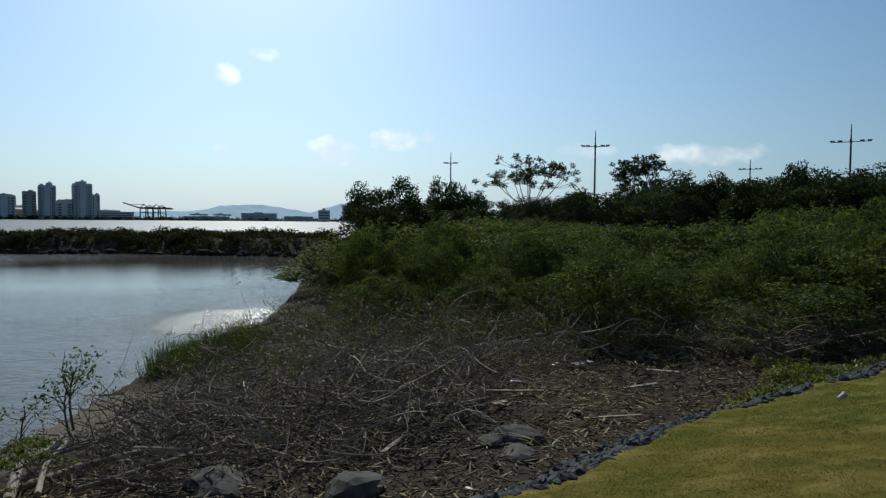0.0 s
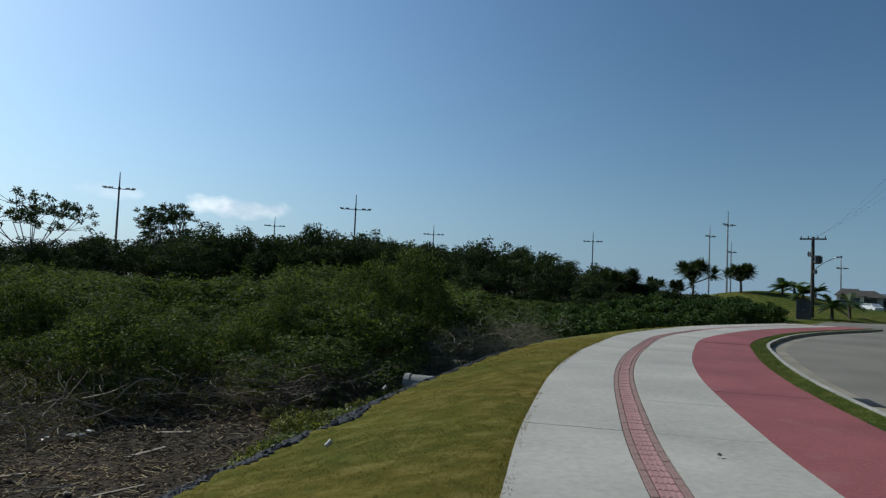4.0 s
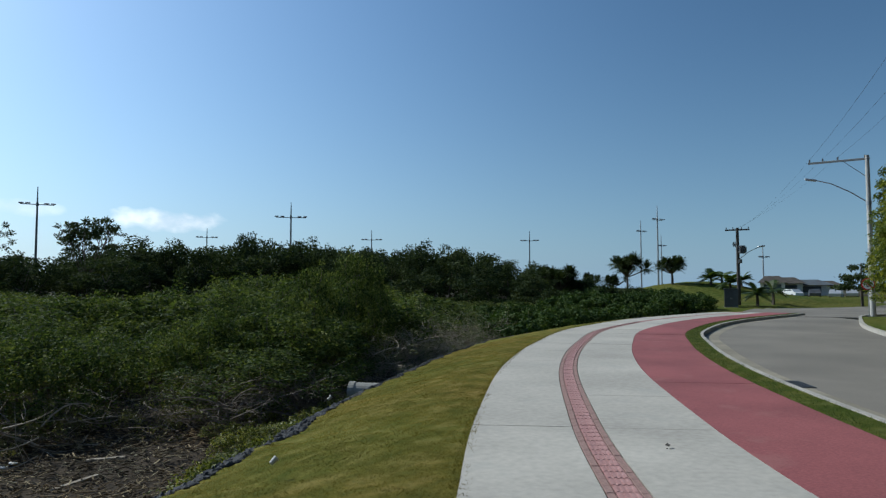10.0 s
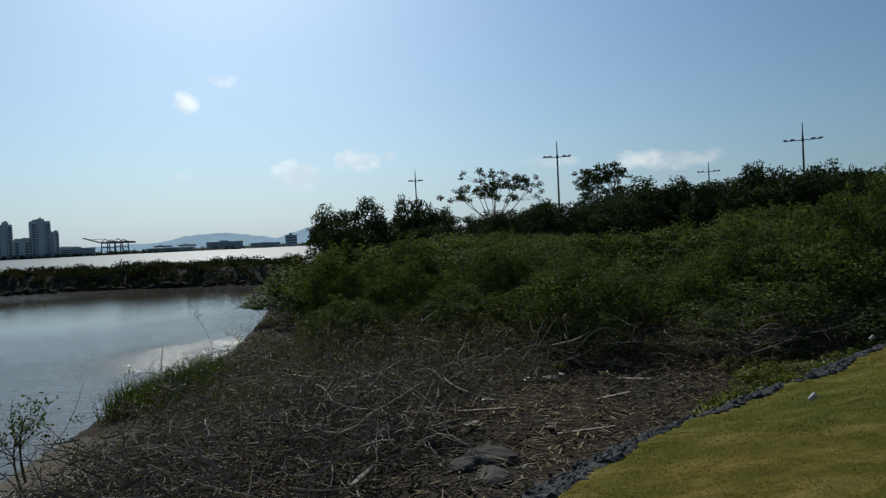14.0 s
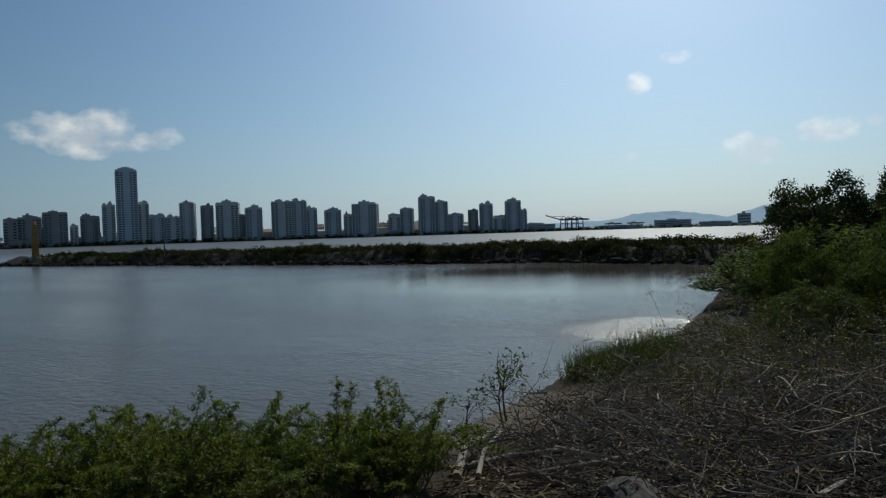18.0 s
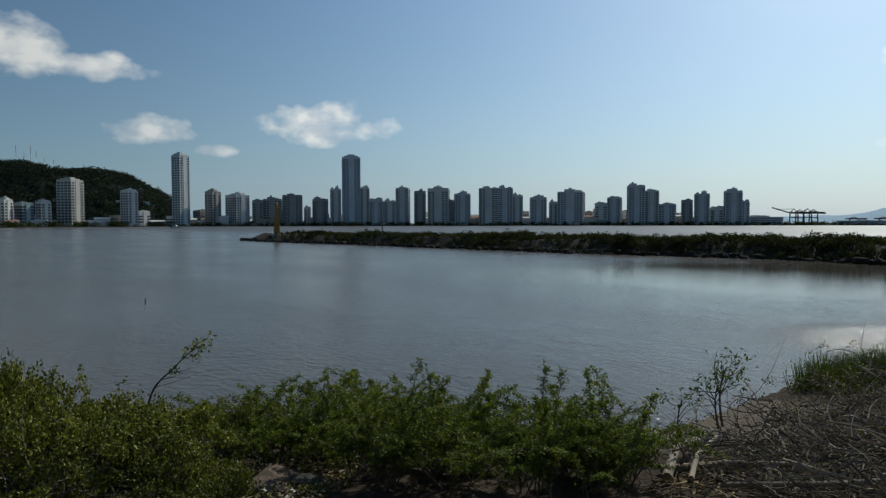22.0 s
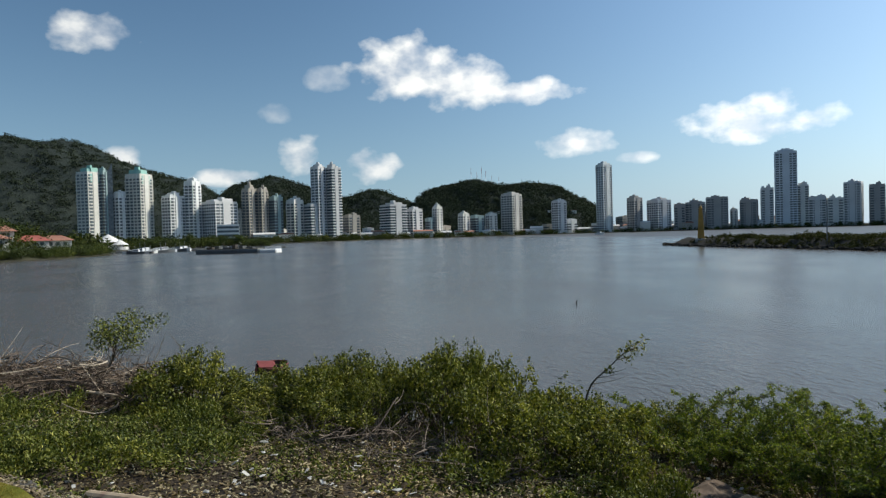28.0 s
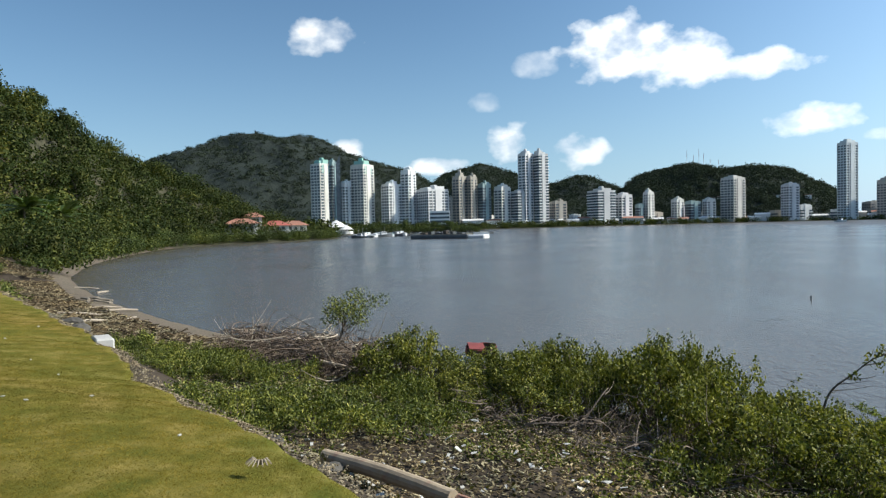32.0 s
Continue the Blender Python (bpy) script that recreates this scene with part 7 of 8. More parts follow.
def no_parking_sign(x, y):
    ob = thing("road_sign", "round red and white no-parking sign on a thin post", "sign", placed(x, y, 0.0, 1, turn=radians(-76.3)))
    part("post", tube([(0, 0.03, -0.1), (0, 0.03, 2.15)], [0.03, 0.03], 8), STEEL, ob)
    disc = part("plate", capped([(0, 0.0, 1.87), (0, -0.012, 1.87)], [0.34, 0.34], 32), SIGN_RED, ob)
    part("face", capped([(0, -0.014, 1.87), (0, -0.018, 1.87)], [0.265, 0.265], 32), SIGN_WHITE, disc)
    c = bpy.data.curves.new("letter", "FONT")
    c.body, c.size, c.align_x, c.align_y, c.extrude = "E", 0.46, "CENTER", "CENTER", 0.002
    c.materials.append(SIGN_BLACK)
    t = new("letter", c)
    t.parent = disc
    t.matrix_basis = Matrix.Translation((0, -0.022, 1.87)) @ Euler((radians(90), 0, 0)).to_matrix().to_4x4()
    part("slash", boxed(-0.29, 0.29, -0.003, 0.003, -0.035, 0.035), SIGN_RED, disc, at=Matrix.Translation((0, -0.028, 1.87)) @ Euler((0, radians(45), 0)).to_matrix().to_4x4())


no_parking_sign(42.6, 10.35)


# ---------------------------------------------------------------- car park at the end of the road
def car(x, y, turn, label, paint=CAR_PAINT):
    ob = thing("car", label, "car", placed(x, y, 0.0, 1, turn=radians(turn)), "parked cars")
    prof = [(-2.05, 0.35), (-2.1, 0.8), (-1.75, 0.92), (-1.2, 1.38), (0.3, 1.42), (1.0, 0.98), (1.9, 0.8), (2.1, 0.55), (2.05, 0.3)]
    bm = bmesh.new()
    a = [bm.verts.new((px, -0.82 + 0.1 * max(0, pz - 0.9), pz)) for px, pz in prof]
    b = [bm.verts.new((px, 0.82 - 0.1 * max(0, pz - 0.9), pz)) for px, pz in prof]
    bm.faces.new(a), bm.faces.new(b[::-1])
    for i in range(len(prof)):
        k = (i + 1) % len(prof)
        bm.faces.new((a[i], b[i], b[k], a[k]))
    bmesh.ops.recalc_face_normals(bm, faces=bm.faces)
    part("body", bm, paint, ob)
    for s in (-1, 1):
        part("side_window", boxed(-1.15, 0.45, s * 0.79 - 0.008, s * 0.79 + 0.008, 0.98, 1.3), GLASS, ob)
        part("headlight", boxed(1.98, 2.1, s * 0.6 - 0.15, s * 0.6 + 0.15, 0.6, 0.72), HULL_WHITE, ob)
        for w in (-1.3, 1.3):
            wheel = part("wheel", capped([(w, s * 0.68, 0.31), (w, s * 0.84, 0.31)], [0.31, 0.31], 16), RUBBER, ob)
            part("rim", capped([(w, s * 0.845, 0.31), (w, s * 0.85, 0.31)], [0.18, 0.18], 12), STEEL, wheel)
    part("windscreen", boxed(-0.02, 0.02, -0.65, 0.65, -0.36, 0.36), GLASS, ob, at=Matrix.Translation((0.68, 0, 1.2)) @ Euler((0, radians(-58), 0)).to_matrix().to_4x4())


car(*at(-74.4, 118), 10, "silver car parked across the end of the road")
car(*at(-73.0, 124), 20, "dark car in the car park", DARK_STEEL)
car(*at(-71.4, 128), 60, "white van-like car beside the kiosks", HULL_WHITE)
car(*at(-75.4, 126), 15, "grey car in the car park")


def kiosk(az, d, w, h, roof, label):
    x, y = at(az, d)
    ob = thing("kiosk", label, "kiosk", placed(x, y, 0.0, 1, turn=radians(az)), "beach kiosks")
    part("wall", boxed(-w / 2, w / 2, -2, 2, 0, h * 0.7, bevel=0.03), PLASTER, ob)
    part("opening", boxed(-w * 0.35, w * 0.35, -2.03, -2.0, h * 0.25, h * 0.6), GLASS, ob)
    bm = bmesh.new()
    v = [bm.verts.new(p) for p in ((-w * 0.6, -2.8, h * 0.68), (w * 0.6, -2.8, h * 0.68), (w * 0.6, 2.8, h * 0.68), (-w * 0.6, 2.8, h * 0.68), (-w * 0.3, 0, h), (w * 0.3, 0, h))]
    for f in ((0, 1, 5, 4), (1, 2, 5), (2, 3, 4, 5), (3, 0, 4), (3, 2, 1, 0)):
        bm.faces.new([v[i] for i in f])
    part("roof", bm, roof, ob)


kiosk(-71.0, 140, 6, 3.6, DARK_WOOD, "low kiosk with a dark hipped roof")
kiosk(-72.2, 145, 9, 3.2, HULL_GREY, "long low kiosk with a grey roof")
kiosk(-73.4, 150, 7, 3.0, DARK_WOOD, "low kiosk beyond the parked cars")
kiosk(-70.2, 135, 4, 3.8, DARK_WOOD, "small kiosk with a dark pitched roof")


# ---------------------------------------------------------------- grass
def lawn_blades():
    rng = np.random.default_rng(111)
    n = 620000
    P = lawn_point(rng.uniform(0.3, 0.86, n), rng.uniform(0.0, 1.0, n))
    d = np.hypot(P[:, 0], P[:, 1])
    keep = (d < 24) & (rng.uniform(size=n) < np.clip(9 / d, 0.25, 1.0)) & ((P[:, 0] < -3) | (P[:, 1] > 3))
    P = P[keep]
    d = d[keep]
    V, F = blades(rng, P, 0.013, 0.005, 1.5)
    tagged(part("lawn_grass", (V, F), BLADE, None), "short yellow-green grass blades of the lawn", "grass", kind="stuff")
    E = lawn_point(rng.uniform(0.3, 0.86, 9000), rng.uniform(0.97, 1.03, 9000))
    V, F = blades(rng, E, 0.03, 0.007, 0.9)
    tagged(part("edge_grass", (V, F), BLADE, None), "longer grass leaning over the path's edge", "grass", kind="stuff")
    i = rng.uniform(0, 1, 34000)
    A, B = offset(TACTILE_LINE, 3.27), offset(TACTILE_LINE, 3.73)
    k = (i * (len(A) - 2)).astype(int)
    f, t = rng.uniform(0, 1, (34000, 1)), rng.uniform(-0.05, 1.05, (34000, 1))
    a, b = A[k] * (1 - f) + A[k + 1] * f, B[k] * (1 - f) + B[k + 1] * f
    Q = np.column_stack([a * (1 - t) + b * t, np.full(34000, 0.07)])
    Q = Q[Q[:, 0] > 3]
    V, F = blades(rng, Q, 0.04, 0.007, 0.8)
    tagged(part("verge_grass", (V, F), LEAF_REED, None), "grass of the narrow verge", "grass", kind="stuff")


lawn_blades()


def reeds():
    rng = np.random.default_rng(121)
    n = 2600
    t = rng.uniform(0, 1, n)
    x = np.interp(t, [0, 0.4, 1], [-6.5, -6.1, -5.7]) + np.abs(rng.normal(size=n)) * 0.5
    y = np.interp(t, [0, 0.4, 1], [14.4, 15.8, 18.6]) + rng.normal(size=n) * 0.25
    P = np.column_stack([x, y, np.full(n, -1.85)])
    V, F = blades(rng, P, 0.62, 0.028, 0.22)
    tagged(part("reed_bed", (V, F), LEAF_REED, None), "bright green reeds at the water's edge", "reeds", kind="stuff")


reeds()


# ---------------------------------------------------------------- the town across the water
LOOKS = {
    "grey": "grey apartment tower on the far shore", "pale": "pale apartment block on the far shore", "dark": "dark brown apartment block on the far shore",
    "white": "white apartment tower with dark window rows", "beige": "beige apartment tower with recessed balconies", "glass": "green-glazed apartment block on the far shore",
    "striped": "tower striped by white balcony fronts", "twin": "tall cream apartment tower with a mint crown", "round": "broad stone-coloured tower with rounded balconies",
    "slab": "tall slender slate-grey tower", "tower": "very tall stepped grey-blue tower",
}
CITY_RNG = np.random.default_rng(131)


def city_block(x, y, w, h, style):
    """An apartment building h metres high over the shore, its front to the water."""
    r = CITY_RNG
    az = math.degrees(math.atan2(-x, y))
    face = math.atan2(y, x) + math.pi / 2 + r.uniform(-0.2, 0.2) + (0.75 if az > 68 else 0.0)
    d = w * r.uniform(0.55, 0.75)
    cw = w * (0.8 if az > 68 else 0.93)
    ob = thing("apartment_building", LOOKS[style], "building", placed(x, y, -0.8, 1, turn=face), "town buildings")
    wall = WALLS[style]
    H = h + 0.8
    crown = min(4.4, H * 0.06) if style in ("tower", "slab", "round", "twin") else min(4.0, H * 0.08) * r.uniform(0.5, 1.0)
    body_h = H - crown
    bm = bmesh.new()
    box(bm, -cw / 2, cw / 2, -d / 2, d / 2, 0, body_h)
    box(bm, -cw * 0.17, cw * 0.17, -d / 2 - 0.7, d / 2 + 0.7, 0, body_h - 1.0)
    part("wall", bm, wall, ob)
    bm = bmesh.new()
    if style in ("tower", "slab", "round"):
        box(bm, -cw * 0.38, cw * 0.38, -d * 0.38, d * 0.38, body_h, body_h + crown * 0.55)
        box(bm, -cw * 0.2, cw * 0.2, -d * 0.2, d * 0.2, body_h + crown * 0.5, H)
    else:
        k, e = r.uniform(-0.22, 0.22) * cw, r.uniform(0.1, 0.34)
        box(bm, -cw * e + k, cw * 0.2 + k, -d * 0.42, d * 0.42, body_h, H)
        k2 = -math.copysign(r.uniform(0.2, 0.34), k) * cw
        box(bm, k2 - cw * 0.1, k2 + cw * 0.1, -d * 0.3, d * 0.3, body_h, body_h + crown * r.uniform(0.3, 0.8))
        box(bm, k - cw * 0.07, k + cw * 0.06, -d * 0.15, d * 0.15, H, H + crown * r.uniform(0.3, 0.9))
    part("roof_house", bm, MINT if style == "twin" else wall, ob)
    part("parapet", boxed(-cw / 2 - 0.2, cw / 2 + 0.2, -d / 2 - 0.2, d / 2 + 0.2, body_h - 0.5, body_h + 0.35), wall, ob)
    if style == "twin":
        part("crown_panel", boxed(-cw * 0.34, cw * 0.34, -d / 2 - 0.3, d / 2 + 0.3, body_h - 9, body_h - 1.5), MINT, ob)
    near = h > 36 or y < 120
    step = 3.0 if near else 3.3
    n = max(2, int((body_h - 4) / step))
    nw = max(2, int(cw / 4.2))
    hh = {"striped": 1.7, "glass": 2.2}.get(style, 1.75)
    bm = boxed(-cw / 2 - 0.12, cw / 2 + 0.12, -d / 2 - 0.12, d / 2 + 0.12, 0, hh)
    me = bpy.data.meshes.new("glazing_band")
    bm.to_mesh(me)
    bm.free()
    me.materials.append(GLASS)
    if style not in ("striped", "glass") and h > 20:
        bm = boxed(-0.5, 0.5, -0.35, 0.35, 0, body_h - 1.2)
        pier = bpy.data.meshes.new("pier")
        bm.to_mesh(pier)
        bm.free()
        pier.materials.append(wall)
        nd = max(2, int(d / 3.6))
        for s in (-1, 1):
            for k in range(nw + 1):
                part("pier", pier, wall, ob, at=((k / nw - 0.5) * cw, s * d / 2, 0))
            for k in range(1, nd):
                part("pier", pier, wall, ob, at=placed(s * cw / 2, (k / nd - 0.5) * d, 0, 1, turn=math.pi / 2))
    slab_me = None
    if style in ("striped", "white", "twin", "round", "beige", "pale"):
        bm = bmesh.new()
        box(bm, -cw / 2 - 0.5, -cw * 0.24, -d / 2 - 1.0, d / 2 + 1.0, 0.1, 0.85)
        box(bm, cw * 0.24, cw / 2 + 0.5, -d / 2 - 1.0, d / 2 + 1.0, 0.1, 0.85)
        slab_me = bpy.data.meshes.new("balcony")
        bm.to_mesh(slab_me)
        bm.free()
        slab_me.materials.append(WALLS["white"] if style in ("striped", "white") else wall)
    for k in range(n):
        z = 3.6 + k * step
        part("glazing_band", me, GLASS, ob, at=(0, 0, z))
        if slab_me and z + 1 < body_h - 1:
            part("balcony", slab_me, wall, ob, at=(0, 0, z - 1.0))
    return ob


city_block(-835, 465, 15, 53, "grey")
city_block(-828, 486, 26, 99, "tower")
city_block(-819, 502, 14, 55, "pale")
city_block(-810, 516, 20, 38, "grey")
city_block(-800, 532, 18, 36, "pale")
city_block(-790, 549, 19, 54, "grey")
city_block(-776, 569, 17, 50, "dark")
city_block(-760, 591, 31, 54, "pale")
city_block(-752, 602, 19, 36, "dark")
city_block(-739, 617, 23, 47, "grey")
city_block(-715, 647, 29, 54, "pale")
city_block(-700, 663, 24, 55, "grey")
city_block(-688, 677, 16, 44, "pale")
city_block(-667, 698, 23, 41, "grey")
city_block(-652, 713, 11, 34, "pale")
city_block(-633, 730, 37, 49, "grey")
city_block(-602, 757, 18, 31, "pale")
city_block(-588, 769, 19, 39, "grey")
city_block(-565, 786, 23, 56, "grey")
city_block(-548, 799, 19, 48, "pale")
city_block(-531, 810, 23, 29, "grey")
city_block(-510, 824, 15, 34, "dark")
city_block(-494, 834, 20, 44, "grey")
city_block(-478, 844, 17, 24, "pale")
city_block(-461, 854, 22, 47, "grey")
city_block(-448, 861, 10, 32, "grey")
city_block(-853, 298, 19, 45, "dark")
city_block(-853, 330, 27, 41, "grey")
city_block(-851, 357, 14, 34, "dark")
city_block(-850, 377, 25, 37, "dark")
city_block(-846, 404, 27, 42, "dark")
city_block(-843, 425, 8, 26, "pale")
city_block(-839, 443, 21, 38, "dark")
city_block(-625, -285, 20, 71, "twin")
city_block(-630, -275, 9, 71, "glass")
city_block(-637, -264, 13, 50, "white")
city_block(-645, -249, 21, 70, "twin")
city_block(-658, -222, 21, 49, "white")
city_block(-665, -206, 15, 63, "white")
city_block(-674, -183, 31, 43, "grey")
city_block(-681, -166, 8, 33, "beige")
city_block(-685, -156, 15, 57, "beige")
city_block(-690, -145, 11, 55, "beige")
city_block(-696, -132, 14, 47, "glass")
city_block(-703, -114, 17, 44, "pale")
city_block(-709, -96, 18, 39, "striped")
city_block(-711, -90, 14, 79, "grey")
city_block(-716, -75, 15, 79, "striped")
city_block(-728, -58, 17, 27, "beige")
city_block(-756, -13, 28, 39, "striped")
city_block(-769, 11, 18, 34, "grey")
city_block(-778, 28, 9, 22, "glass")
city_block(-783, 38, 11, 37, "pale")
city_block(-797, 70, 13, 28, "pale")
city_block(-805, 87, 17, 24, "glass")
city_block(-812, 105, 13, 27, "pale")
city_block(-822, 132, 24, 52, "round")
city_block(-842, 196, 17, 42, "grey")
city_block(-852, 258, 21, 90, "slab")

for k in range(36):
    az = 26.5 + k * 1.3 + CITY_RNG.uniform(-0.5, 0.5)
    dd = 990 + CITY_RNG.uniform(0, 50)
    x, y = at(az, dd)
    city_block(x, y, CITY_RNG.uniform(14, 30), CITY_RNG.uniform(11, 27), ("grey", "pale", "dark", "beige")[k % 4])
for k in range(16):
    az = 74 + k * 2.2 + CITY_RNG.uniform(-0.7, 0.7)
    dd = np.interp(az, [74, 85, 96, 110], [900, 830, 745, 720])
    x, y = at(az, dd)
    city_block(x, y, CITY_RNG.uniform(12, 20), CITY_RNG.uniform(9, 20), ("pale", "white", "beige", "grey")[k % 4])

# low buildings and sheds along the waterfront
for k in range(84):
    az = 26 + k * 0.95 + CITY_RNG.uniform(-0.9, 0.9)
    dd = np.interp(az, [24, 60, 75, 90, 106], [965, 955, 880, 740, 670]) + CITY_RNG.uniform(0, 30)
    w, h = CITY_RNG.uniform(9, 24), CITY_RNG.uniform(3.5, 8) * (1.5 if az < 70 else 1.0)
    x, y = at(az, dd)
    ob = thing("waterfront_building", "low waterfront building with a shallow roof", "building", placed(x, y, -0.8, 1, turn=math.atan2(y, x) + math.pi / 2), "waterfront buildings")
    part("wall", boxed(-w / 2, w / 2, -5, 5, 0, h), WALLS[("grey", "pale", "beige", "white", "dark")[k % 5]], ob)
    bm = bmesh.new()
    v = [bm.verts.new(p) for p in ((-w / 2 - 0.5, -5.6, h), (w / 2 + 0.5, -5.6, h), (w / 2 + 0.5, 5.6, h), (-w / 2 - 0.5, 5.6, h), (-w / 2, 0, h + 1.8), (w / 2, 0, h + 1.8))]
    for f in ((0, 1, 5, 4), (1, 2, 5), (2, 3, 4, 5), (3, 0, 4), (3, 2, 1, 0)):
        bm.faces.new([v[i] for i in f])
    part("roof", bm, ROOF_TILE if k % 3 == 0 else WALLS["grey"], ob)
    for s in range(3):
        part("window", boxed(-w * 0.38 + s * w * 0.3, -w * 0.22 + s * w * 0.3, -5.1, -5.0, h * 0.35, h * 0.7), GLASS, ob)

# blue-glass spire behind the cream towers, bare upper floors on the dark tower
spire = thing("glass_spire", "thin blue glass fin rising behind the cream tower", "building", placed(-632, -272, -0.8, 1, turn=2.0))
bm = bmesh.new()
v = [bm.verts.new(p) for p in ((-4, -3, 0), (4, -3, 0), (4, 3, 0), (-4, 3, 0), (-3, -3, 62), (4, -3, 77), (4, 3, 77), (-3, 3, 62))]
for f in ((0, 1, 5, 4), (1, 2, 6, 5), (2, 3, 7, 6), (3, 0, 4, 7), (4, 5, 6, 7)):
    bm.faces.new([v[i] for i in f])
part("fin", bm, GLASS, spire)


# white office block nearer the water
office = thing("office_block", "low white office building with dark window bands", "building", placed(*at(104.6, 560), -0.6, 1, turn=radians(104.6)))
part("wall", boxed(-8.5, 8.5, -6, 6, 0, 15, bevel=0.1), WALLS["white"], office)
for k in range(4):
    part("glazing_band", boxed(-8.0, 8.0, -6.15, 6.15, 2.2 + k * 3.2, 3.9 + k * 3.2), GLASS, office)


# ---------------------------------------------------------------- hills
def hill_material(name, a, b, c):
    m, t, bs = material(name, 0.95, 0.0, 0.1)
    f = ramp(t, noise_node(t, 0.11, 6, 0.6), [(0.3, a), (0.55, b), (0.75, c)])
    g = ramp(t, noise_node(t, 0.012, 4), [(0.3, (0.7, 0.75, 0.8)), (0.7, (1.15, 1.1, 1.0))])
    link(t, mixed(t, f, g, 1.0, "MULTIPLY"), bs.inputs["Base Color"])
    bumped(t, bs, noise_node(t, 0.12, 6, 0.65), 0.6, 4.0)
    return m


# blue-grey haze tone in the base colour, darkened for shade under the crowns
HAZY_HILL = hill_material("hazy_wooded_hill", (0.024, 0.032, 0.029), (0.03, 0.038, 0.034), (0.036, 0.045, 0.039))


# leaf colours greyed and blued to carry the distance haze
HAZY_CANOPY = foliage("hazy_canopy_leaf", (0.03, 0.041, 0.037), (0.04, 0.052, 0.046), (0.056, 0.068, 0.056), 0.1, 0.95, 0.03)


def hill(name, label, ridge, width, mat, seed, rough=5.0, crowns=3400):
    """A wooded hill with its crest over (azimuth, distance, height) points."""
    n, m = 150, 40
    span = np.array([ridge[0][0] - q[0] for q in ridge]) / (ridge[0][0] - ridge[-1][0])
    az, dd, hh = (np.interp(np.linspace(0, 1, n), span, [q[i] for q in ridge]) for i in range(3))
    ker = np.hanning(9)
    ker /= ker.sum()
    hh = np.convolve(np.pad(hh, 4, mode="edge"), ker, "valid")
    u = np.linspace(-1, 1, m)
    prof = np.cos(u * np.pi / 2) ** 1.3
    a = np.radians(az)[:, None]
    D = dd[:, None] + u[None] * width
    X, Y = -np.sin(a) * D, np.cos(a) * D
    Z = hh[:, None] * prof[None]
    Z = Z * (1 + 0.10 * vnoise(X / 60, Y / 60, seed)) + rough * (0.5 * vnoise(X / 70, Y / 70, seed + 1) + 0.6 * vnoise(X / 36, Y / 36, seed + 2)) * np.minimum(1, Z / 20)
    V = np.stack([X, Y, Z - 1.2], -1).reshape(-1, 3)
    i, j = np.meshgrid(np.arange(n - 1), np.arange(m - 1), indexing="ij")
    F = np.stack([i * m + j, i * m + j + 1, (i + 1) * m + j + 1, (i + 1) * m + j], -1).reshape(-1, 4)
    tagged(part(name, smooth(mesh_np(name, V, F, mat)), mat, None), label, "hill", kind="structure")
    if not crowns:
        return
    rng = np.random.default_rng(seed + 300)
    G = V.reshape(n, m, 3)
    a, b = rng.uniform(0, n - 1.01, crowns), rng.uniform(0, m * 0.56, crowns)
    i, j = a.astype(int), b.astype(int)
    fa, fb = (a - i)[:, None], (b - j)[:, None]
    C = (G[i, j] * (1 - fa) + G[i + 1, j] * fa) * (1 - fb) + (G[i, j + 1] * (1 - fa) + G[i + 1, j + 1] * fa) * fb
    size = rng.uniform(4.5, 9.0, crowns) * np.minimum(1, 0.3 + C[:, 2] / 25)
    tagged(part("hill_canopy", clumps_of(rng, C, size, 46, 2.8, 0.6), HAZY_CANOPY, None), "dense canopy of dark tree crowns covering the hill", "wood", kind="stuff")


def crest(*q):
    """Crest points from azimuth, elevation and distance."""
    return [(a, d, 1.6 + d * math.tan(radians(e))) for a, e, d in q]


hill("hill_west", "long forested hill behind the cream towers", crest((131.9, 3.97, 1450), (127.9, 5.47, 1450), (123.9, 6.47, 1450), (122.3, 7.07, 1450), (119.2, 7.60, 1450), (118.0, 7.36, 1450), (116.4, 7.37, 1450), (113.9, 6.98, 1450), (111.0, 5.84, 1450), (108.3, 4.84, 1450), (106.4, 4.34, 1450), (102.4, 1.48, 1450)), 420, HAZY_HILL, 1)
hill("hill_middle", "rounded forested hill behind the town", crest((107, 2.4, 1250), (104, 4.2, 1250), (101, 5.0, 1250), (98.5, 4.2, 1250), (95, 3.1, 1250), (92.2, 3.55, 1250), (90, 2.9, 1250), (87, 1.6, 1250)), 300, HAZY_HILL, 4)
hill("hill_mast", "forested hill with radio masts over the town", crest((90.5, 1.6, 1150), (88.5, 3.2, 1150), (86.6, 4.0, 1150), (84, 4.1, 1150), (81.8, 3.9, 1150), (79.5, 4.15, 1150), (76.8, 3.4, 1150), (74.3, 2.3, 1150), (72.8, 0.5, 1150)), 230, HAZY_HILL, 7, 6.0)


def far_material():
    """Far hills with the air's haze painted in as blue base colour and emission."""
    m, t, b = material("distant_hill_haze_glow", 1.0, 0.0, 0.0)
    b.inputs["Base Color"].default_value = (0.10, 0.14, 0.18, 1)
    # the surface itself glows, standing in for light scattered by haze
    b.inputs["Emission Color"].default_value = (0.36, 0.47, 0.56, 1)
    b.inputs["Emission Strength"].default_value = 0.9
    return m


FAR_HILL_GLOW = far_material()
